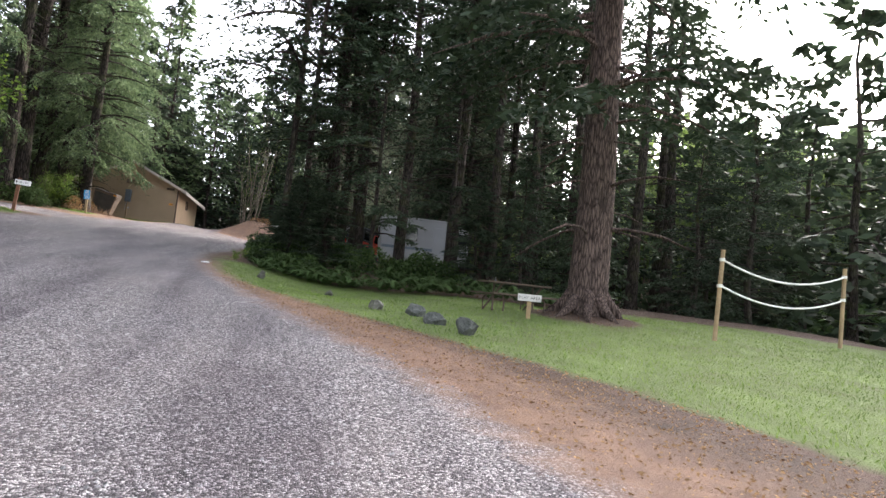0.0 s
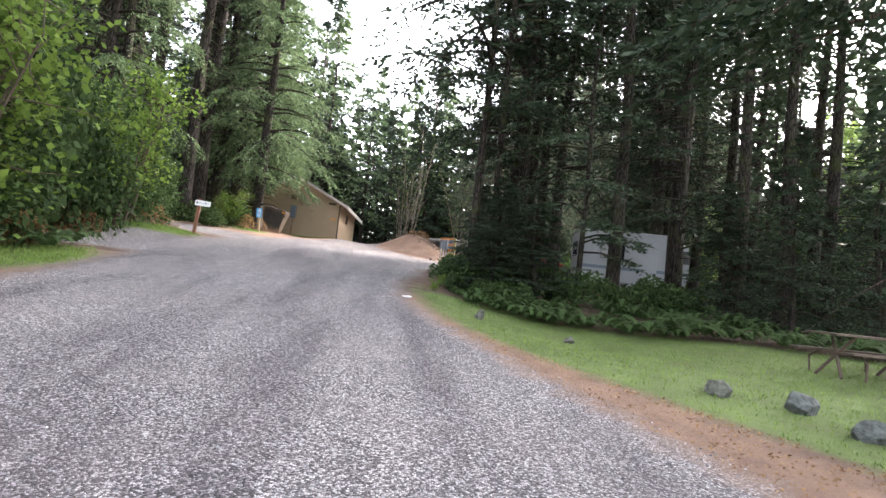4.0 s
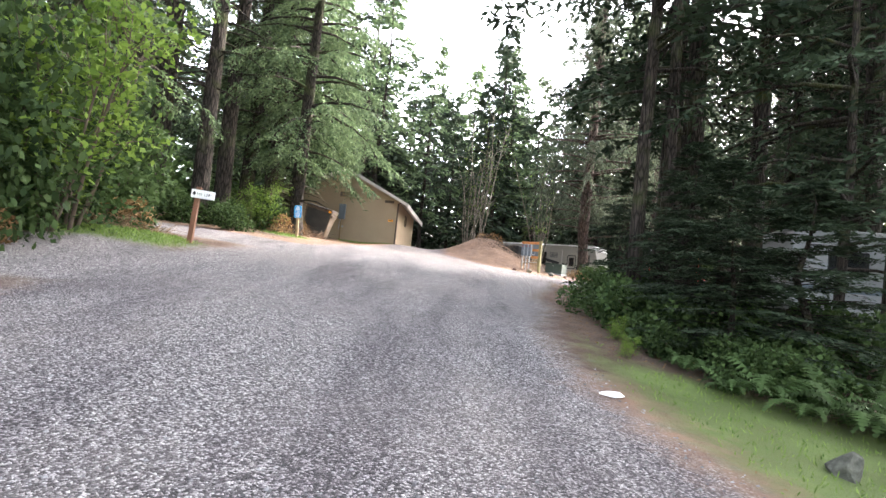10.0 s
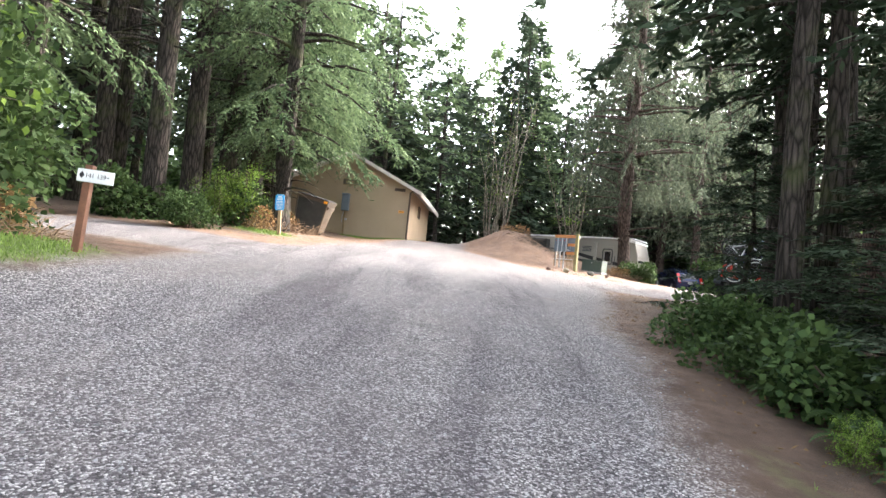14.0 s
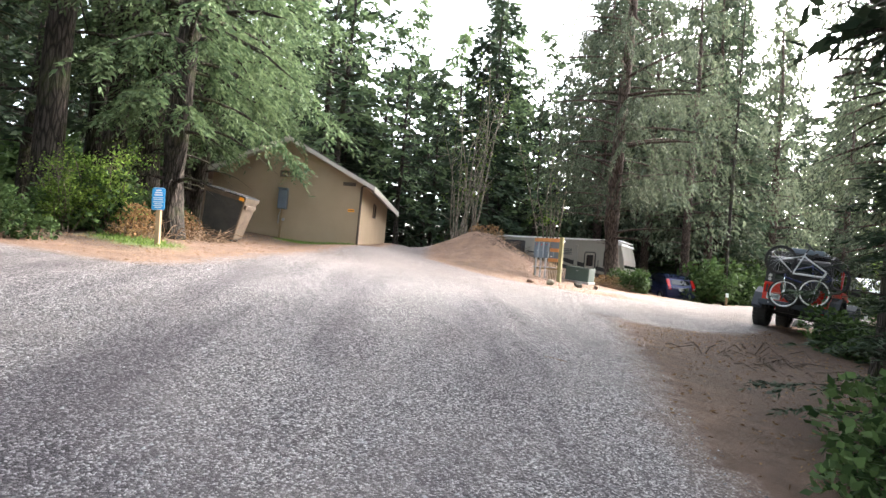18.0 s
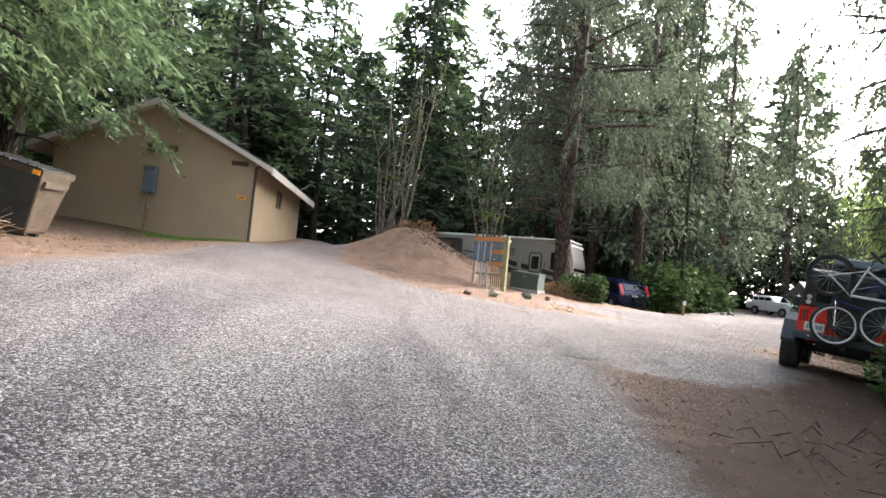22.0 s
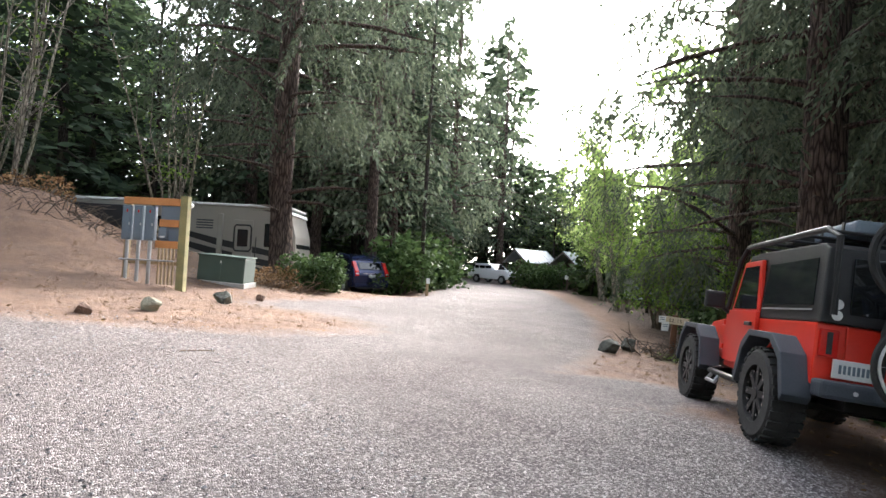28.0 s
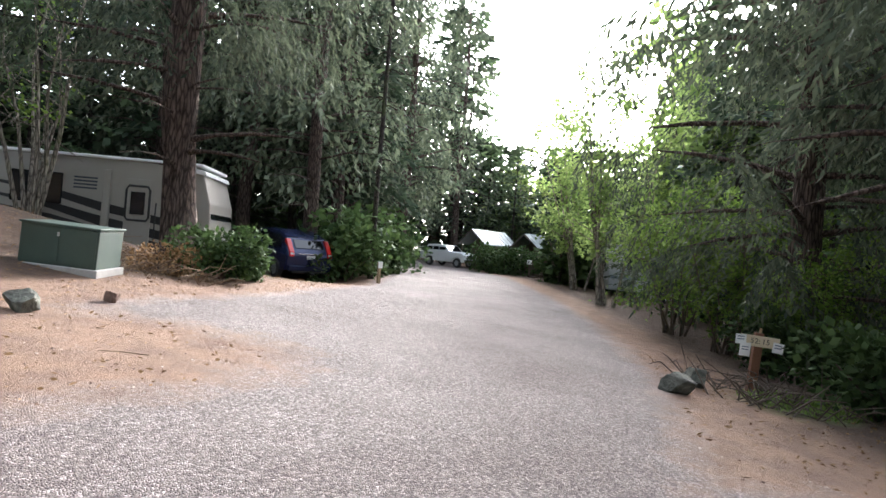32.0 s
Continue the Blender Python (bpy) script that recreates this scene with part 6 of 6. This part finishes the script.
def build_pickup():
    x, y = 37.0, 76.0
    root = thing("parked_pickup", seat_on_ground(x, y, -80, 3.0) @ Matrix.Scale(0.95, 4), "white parked pickup truck with a crew cab", "car")
    body = [(-1.0, 0.55), (-1.05, 1.15), (-0.35, 1.18), (-0.3, 1.74), (0.3, 1.8), (1.5, 1.78), (2.15, 1.28), (3.5, 1.2), (3.75, 1.05), (3.78, 0.5), (3.45, 0.45), (3.35, 0.75), (3.0, 0.85), (2.65, 0.75), (2.55, 0.42), (0.45, 0.42), (0.35, 0.75), (0, 0.85), (-0.35, 0.75), (-0.45, 0.5)]
    glassy_cabin(root, body, 1.95, 1.2, 1.8, 0.16, M_CARWHITE)
    for sgn in (-1, 1):
        for x0, x1 in ((-0.2, 0.3), (0.4, 1.0), (1.08, 1.75)):
            part("side_window", box(x0, x1, sgn * 0.92 - 0.01, sgn * 0.92 + 0.01, 1.28, 1.62, 0.005), M_DARKGLASS, root)
        part("headlight", box(3.66, 3.8, sgn * 0.75 - 0.16, sgn * 0.75 + 0.16, 0.88, 1.06, 0.02), M_LENS, root)
        for xx in (0.0, 3.0):
            wheel(root, xx, sgn * 0.86, 0.39, 0.25, M_GALV, sgn, 0, 6)
    part("grille", box(3.76, 3.82, -0.55, 0.55, 0.75, 1.06, 0.01), M_BLACK, root)
    part("bumper", box(3.74, 3.92, -0.92, 0.92, 0.48, 0.7, 0.03), M_CHROME, root)
    part("windscreen", box(-0.006, 0.006, -0.75, 0.75, 0, 0.78, 0, None, Matrix.Translation((2.17, 0, 1.27)) @ pose(0, 0, 0, 0, -52)), M_DARKGLASS, root)


build_pickup()


def build_motorhome():
    # front end at +x; the long side that shows is -y
    root = thing("motorhome", pose(11.9, 56.9, 2.2, 0, 0, -35), "cream motorhome with black swoosh stripes under the trees", "motorhome")
    length, w = 10.2, 2.5
    body = prism([(-length, 0.45), (-length, 3.25), (-0.35, 3.3), (0.0, 3.1), (0.25, 2.2), (0.3, 0.9), (0.2, 0.45)], 0, w, 0.05)
    part("body", body, M_RVCREAM_SHADED, root)
    part("roof_edge", box(-length - 0.02, 0.0, -0.05, w + 0.05, 3.27, 3.36, 0.03), M_WHITE, root)
    part("front_cap", prism([(-0.6, 3.3), (0.05, 3.16), (0.1, 3.02), (-0.55, 3.12)], -0.03, w + 0.03, 0.02), M_WHITE, root)
    slide = part("slide_out", box(-9.6, -6.1, -0.6, -0.002, 1.1, 3.05, 0.03), M_BLACK, root, "dark slide-out section")
    part("slide_window", box(-8.6, -7.2, -0.612, -0.6, 1.7, 2.6, 0.01), M_DARKGLASS, slide)
    part("window", box(-5.3, -3.9, -0.02, 0.0, 1.85, 2.75, 0.03), M_DARKGLASS, root)
    part("window", box(-0.95, -0.35, -0.02, 0.0, 1.75, 2.65, 0.03), M_DARKGLASS, root)
    part("windscreen", box(-0.01, 0.01, 0.12, w - 0.12, 0, 1.15, 0.01, None, Matrix.Translation((0.29, 0, 1.75)) @ pose(0, 0, 0, 0, -13)), M_DARKGLASS, root)
    door = part("door", box(-2.15, -1.4, -0.03, -0.002, 0.75, 2.75, 0.02), M_RVCREAM_SHADED, root)
    ring = [(-1.78 + 0.33 * c, -0.036, 2.05 + 0.5 * s) for c, s in ((-1, -0.8), (-0.8, -1), (0.8, -1), (1, -0.8), (1, 0.8), (0.8, 1), (-0.8, 1), (-1, 0.8), (-1, -0.8))]
    part("door_trim", tube(ring, 0.035, 6), M_BLACK, door)
    part("door_window", box(-1.98, -1.58, -0.045, -0.031, 1.72, 2.38, 0.02), M_DARKGLASS, door)
    part("grab_rail", tube([(-1.25, -0.06, 1.0), (-1.25, -0.09, 1.6), (-1.25, -0.06, 2.1)], 0.02, 6), M_BLACK, root)
    part("awning_case", box(-2.75, -2.55, -0.12, -0.002, 0.9, 2.95, 0.03), M_RVCREAM_SHADED, root)
    for k, (z0, z1, rise) in enumerate(((2.1, 2.0, 0.1), (1.7, 1.62, 0.14), (1.35, 1.2, 0.18), (1.0, 0.86, 0.2))):
        sw = prism([(-6.0, z0 + 0.25 + rise), (-4.2, z0 + 0.2), (-2.8, z0 - 0.1), (-0.6, z0 - 0.5), (-0.6, z0 - 0.72 - 0.03 * k), (-2.8, z0 - 0.36 - 0.03 * k), (-4.2, z0 + 0.0), (-6.0, z0 + 0.2 + rise)], -0.012, -0.003)
        part("swoosh", sw, M_BLACK, root)
    for k in range(4):
        part("louvre", box(-3.6, -2.95, -0.012, -0.003, 2.35 + 0.1 * k, 2.4 + 0.1 * k), M_FENDER, root)
    for x in (-1.3, -7.2):
        for y, sgn in ((0.15, -1), (w - 0.15, 1)):
            wheel(root, x, y, 0.45, 0.28, M_GALV, sgn, 0, 8)
    part("skirt", box(-length, 0.1, 0.03, w - 0.03, 0.3, 0.48, 0.02), M_BLACK, root)


build_motorhome()


def build_trailer(m, label, length=6.4):
    root = thing("travel_trailer", m, label, "trailer")
    w = 2.4
    body = prism([(0, 0.55), (-0.1, 2.75), (0.1, 2.95), (length - 0.9, 2.95), (length - 0.1, 2.5), (length, 1.2), (length - 0.15, 0.55)], 0, w, 0.05)
    part("body", body, M_RVWHITE_SHADED, root)
    part("window", box(0.9, 2.0, -0.02, 0.0, 1.65, 2.35, 0.02), M_DARKGLASS, root)
    part("window", box(4.2, 5.0, -0.02, 0.0, 1.7, 2.3, 0.02), M_DARKGLASS, root)
    part("end_window", box(-0.09, -0.07, 0.6, 1.8, 1.7, 2.4, 0.02), M_DARKGLASS, root)
    part("door", box(2.9, 3.5, -0.025, -0.002, 0.7, 2.5, 0.02), M_RVWHITE_SHADED, root)
    part("stripe", box(0.05, length - 0.1, -0.01, -0.003, 1.15, 1.3), M_STEEL_GREY, root)
    part("roof_trim", box(-0.05, length - 0.9, -0.03, w + 0.03, 2.9, 2.96, 0.02), M_GALV, root)
    for x in (2.4, 3.2):
        for y, sgn in ((0.12, -1), (w - 0.12, 1)):
            wheel(root, x, y, 0.34, 0.2, M_GALV, sgn, 0, 8)
    part("hitch", tube([(length, w / 2 - 0.5, 0.5), (length + 1.0, w / 2, 0.5), (length, w / 2 + 0.5, 0.5)], 0.04, 6), M_BLACK, root)
    part("jack", tube([(length + 0.8, w / 2, 0.0), (length + 0.8, w / 2, 0.6)], 0.04, 6), M_BLACK, root)


build_trailer(pose(9.4, 27.7, 1.3, 0, 0, -8) @ Matrix.Scale(0.86, 4), "white travel trailer among the dark firs", 5.0)
build_trailer(pose(32.6, 56.6, ground_z(34, 55) - 0.1, 0, 0, -40), "white travel trailer behind the green shrubs")


# ---- cabins by the lane ----
def build_cabin(x, y, turn, label):
    """A small cabin whose gable faces -x, with an open porch."""
    root = thing("cabin", pose(x, y, ground_z(x, y), 0, 0, turn) @ Matrix.Diagonal((0.74, 0.74, 0.95, 1)), label, "cabin", "cabins along the lane")
    w, length, eave, ridge = 3.6, 5.0, 2.1, 3.2
    part("wall", box(1.6, length, -w / 2 + 0.2, w / 2 - 0.2, -0.3, eave), M_CABIN, root)
    gable = prism([(-w / 2 + 0.2, eave), (w / 2 - 0.2, eave), (0, ridge - 0.15)], 0, 0.1)
    gable.transform(Matrix.Rotation(radians(90), 4, "Z"))
    gable.transform(Matrix.Translation((1.7, 0, 0)))
    part("gable", gable, M_CABIN, root)
    for sgn in (-1, 1):
        roof = prism([(0, ridge), (sgn * (w / 2 + 0.25), eave - 0.12), (sgn * (w / 2 + 0.25), eave - 0.02), (0, ridge + 0.1)], -length - 0.3, 0.25)
        roof.transform(Matrix.Rotation(radians(90), 4, "Z"))
        r = part("roof", roof, M_METALROOF, root)
        for k in range(9):
            rib = prism([(0, ridge + 0.1), (sgn * (w / 2 + 0.25), eave - 0.02), (sgn * (w / 2 + 0.25), eave + 0.015), (0, ridge + 0.135)], -0.03, 0.0)
            rib.transform(Matrix.Translation((0, -length - 0.2 + k * 0.65, 0)))
            rib.transform(Matrix.Rotation(radians(90), 4, "Z"))
            part("seam", rib, M_METALROOF, r)
        part("porch_post", box(0.0, 0.12, sgn * (w / 2 - 0.2) - 0.06, sgn * (w / 2 - 0.2) + 0.06, -0.3, eave), M_CABIN, root)
        part("porch_rail", box(0.12, 1.6, sgn * (w / 2 - 0.2) - 0.03, sgn * (w / 2 - 0.2) + 0.03, 0.85, 0.92), M_CABIN, root)
        part("barge_board", box(-0.28, -0.25, -0.06, 0.06, 0, math.hypot(w / 2 + 0.25, ridge - eave + 0.12), 0, None, Matrix.Translation((0, sgn * (w / 2 + 0.25), eave - 0.12)) @ Matrix.Rotation(sgn * math.atan2(w / 2 + 0.25, ridge - eave + 0.12), 4, "X")), M_CABIN, root)
    part("deck", box(0, 1.6, -w / 2 + 0.2, w / 2 - 0.2, -0.1, 0.1), M_CABIN, root)
    part("door", box(1.57, 1.597, -0.42, 0.42, 0.1, 1.95, 0.005), M_BROWN, root)


build_cabin(38.3, 73.2, 3, "dark wood cabin with a pale metal roof and porch")
build_cabin(40.3, 69.4, 3, "dark wood cabin with a pale metal roof beside shrubs")


# ---- brush, roots and sticks ----
def root_tangle(x, y, r, n, label, h=0.5, mat=TWIG):
    """A heap of bent dead twigs and roots."""
    bm = bmesh.new()
    for _ in range(n):
        a, d = RNG.random() * 2 * math.pi, r * RNG.random() ** 0.7
        px, py = x + d * math.cos(a), y + d * math.sin(a)
        q = np.array([px, py, ground_z(px, py) - 0.03])
        l, b = RNG.uniform(0.25, 0.8), RNG.random() * 2 * math.pi
        way = np.array([math.cos(b), math.sin(b), RNG.uniform(0.0, 0.9) * h])
        pts = [q, q + way * l * 0.5 + RNG.normal(0, 0.06, 3) + [0, 0, 0.05], q + way * l + RNG.normal(0, 0.1, 3) - [0, 0, 0.12 * l]]
        tube([Vector(v) for v in pts], [0.012, 0.009, 0.004], 4, bm, False)
    ob = new("brush_heap", mesh_of("brush_heap", bm, mat))
    tagged(ob, label, "brush", kind="stuff")


DRY_TWIG = mottled("dry_twig", (0.12, 0.075, 0.045), (0.28, 0.19, 0.12), 8, 60, 0.95)
root_tangle(9.0, 50.9, 1.5, 260, "tangle of brown roots and twigs at the spruce foot", 0.7, DRY_TWIG)
root_tangle(3.3, 55.0, 1.6, 200, "dead brush and roots on the dirt mound", 0.8)
root_tangle(4.6, 52.4, 1.6, 160, "dead twigs lying on the mound side", 0.9)
root_tangle(-5.6, 38.6, 0.9, 160, "dry brambles beside the tilted bin", 0.9, DRY_TWIG)
root_tangle(-6.2, 36.9, 0.9, 170, "dry brambles behind the blue notice", 0.9, DRY_TWIG)
root_tangle(6.9, 33.2, 1.5, 60, "fallen twigs on the brown verge", 0.12)
root_tangle(-7.0, 26.9, 0.9, 200, "dry brown brush at the foot of the laurel", 1.0, DRY_TWIG)
root_tangle(15.2, 42.2, 1.2, 150, "bare grey brush behind the number board", 1.0)
DRY = [bush(RNG, 0.9, 0.8, 0.8, 1300, 0.1, 0.045, LEAF_DRY, "dry straw coloured bramble with dead leaves", "bramble_bush", 8)]
for x, y, s in ((-6.3, 36.6, 0.9), (-5.7, 38.2, 0.8), (-7.1, 27.2, 1.0), (-6.9, 19.4, 0.9), (3.9, 54.8, 1.1), (9.2, 50.5, 0.7), (-7.3, 22.9, 0.8)):
    plant(DRY[0], x, y, s)


def stick(x, y, turn, l, r=0.0045):
    z = [ground_z(x + t * l * math.cos(radians(turn)), y + t * l * math.sin(radians(turn))) for t in (0, 0.5, 1)]
    pts = [(x + t * l * math.cos(radians(turn)), y + t * l * math.sin(radians(turn)) + b, z[k] + r) for k, (t, b) in enumerate(((0, 0), (0.5, 0.05), (1, 0)))]
    ob = new("stick", mesh_of("stick", tube(pts, [r, r, r * 0.5], 6), DRY_TWIG))
    tagged(ob, "thin fallen stick lying on the gravel", "stick", "sticks on the gravel")


for x, y, a, l in ((4.6, 36.7, -20, 0.6), (2.6, 30.6, 150, 0.3), (5.2, 41.8, 10, 0.4), (7.6, 44.6, 160, 0.4)):
    stick(x, y, a, l)


def marker_post(x, y):
    root = thing("marker_post", pose(x, y, ground_z(x, y)), "short wooden marker post with a white cap", "post")
    part("post", box(-0.05, 0.05, -0.05, 0.05, -0.2, 0.75, 0.006), M_WOOD, root)
    part("cap", box(-0.09, 0.09, -0.07, -0.052, 0.55, 0.78, 0.004), M_WHITE, root)


marker_post(18.2, 56.6)


# ---- stair rail by the cabins, roots of the old fir ----
def build_stair_rail():
    x, y = 37.6, 66.6
    root = thing("stair_railing", pose(x, y, ground_z(x, y), 0, 0, -35), "dark wooden steps with railings in front of the cabins", "railing")
    for side in (-0.7, 0.7):
        for k in range(4):
            part("post", box(0.5 * k - 0.05, 0.5 * k + 0.05, side - 0.05, side + 0.05, -0.3, 0.95 + 0.14 * k, 0.008), M_CABIN, root)
        part("rail", tube([(-0.1, side, 0.95), (1.6, side, 1.42)], 0.05, 6), M_CABIN, root)
        part("low_rail", tube([(-0.1, side, 0.5), (1.6, side, 0.97)], 0.035, 6), M_CABIN, root)
    for k in range(3):
        part("step", box(0.1 + 0.45 * k, 0.55 + 0.45 * k, -0.65, 0.65, -0.1 + 0.17 * k, 0.07 + 0.17 * k, 0.01), M_CABIN, root)
    box_ = thing("mail_box", pose(x - 0.4, y - 0.5, ground_z(x - 0.4, y - 0.5)), "small white box on a wooden post", "mail box")
    part("post", box(-0.05, 0.05, -0.05, 0.05, -0.3, 0.9, 0.006), M_CABIN, box_)
    part("case", box(-0.14, 0.14, -0.12, 0.12, 0.9, 1.2, 0.03), M_WHITE, box_)


build_stair_rail()


def build_roots():
    tree = BIGFIR[0]
    for k in range(9):
        a = 2 * math.pi * (k + 0.3 * RNG.random()) / 9
        c, s = math.cos(a), math.sin(a)
        l = RNG.uniform(0.9, 1.5)
        pts = [(0.3 * c, 0.3 * s, 0.75), (0.52 * c, 0.52 * s, 0.32), (0.8 * c, 0.8 * s, 0.08), (l * c, l * s, -0.2)]
        part("root", tube(pts, [0.16, 0.19, 0.14, 0.05], 8), BARK_FIR, tree, smooth=True)


build_roots()

# ---- verge plants, the slim stem by the blue car, boughs over the red car ----
for k, (x, y, size) in enumerate(((4.5, 23.6, 0.85), (4.9, 22.3, 0.8), (4.2, 21.3, 0.5), (4.5, 20.5, 0.55), (5.2, 20.6, 0.65), (4.1, 24.4, 0.55), (5.0, 26.2, 0.8), (7.4, 22.4, 1.0), (9.2, 22.6, 1.05), (11.0, 22.3, 0.95))):
    plant(SALAL[k % 2], x, y, size)
for x, y, size in ((3.75, 21.9, 0.5), (3.9, 20.7, 0.55), (4.0, 23.2, 0.6), (3.7, 22.7, 0.45), (4.1, 19.9, 0.6), (3.85, 24.0, 0.5)):
    plant(FERN[0], x, y, size, sink=0.0)
plant(BARE[0], 18.9, 58.2, 0.4, tall=1.0)
plant(SPRUCE[1], 15.6, 39.8, 1.1)
plant(SHADEFIR[0], 8.3, 24.3, 0.7, sink=2.2)
plant(SHADEFIR[0], 11.6, 24.0, 0.65, sink=1.6)
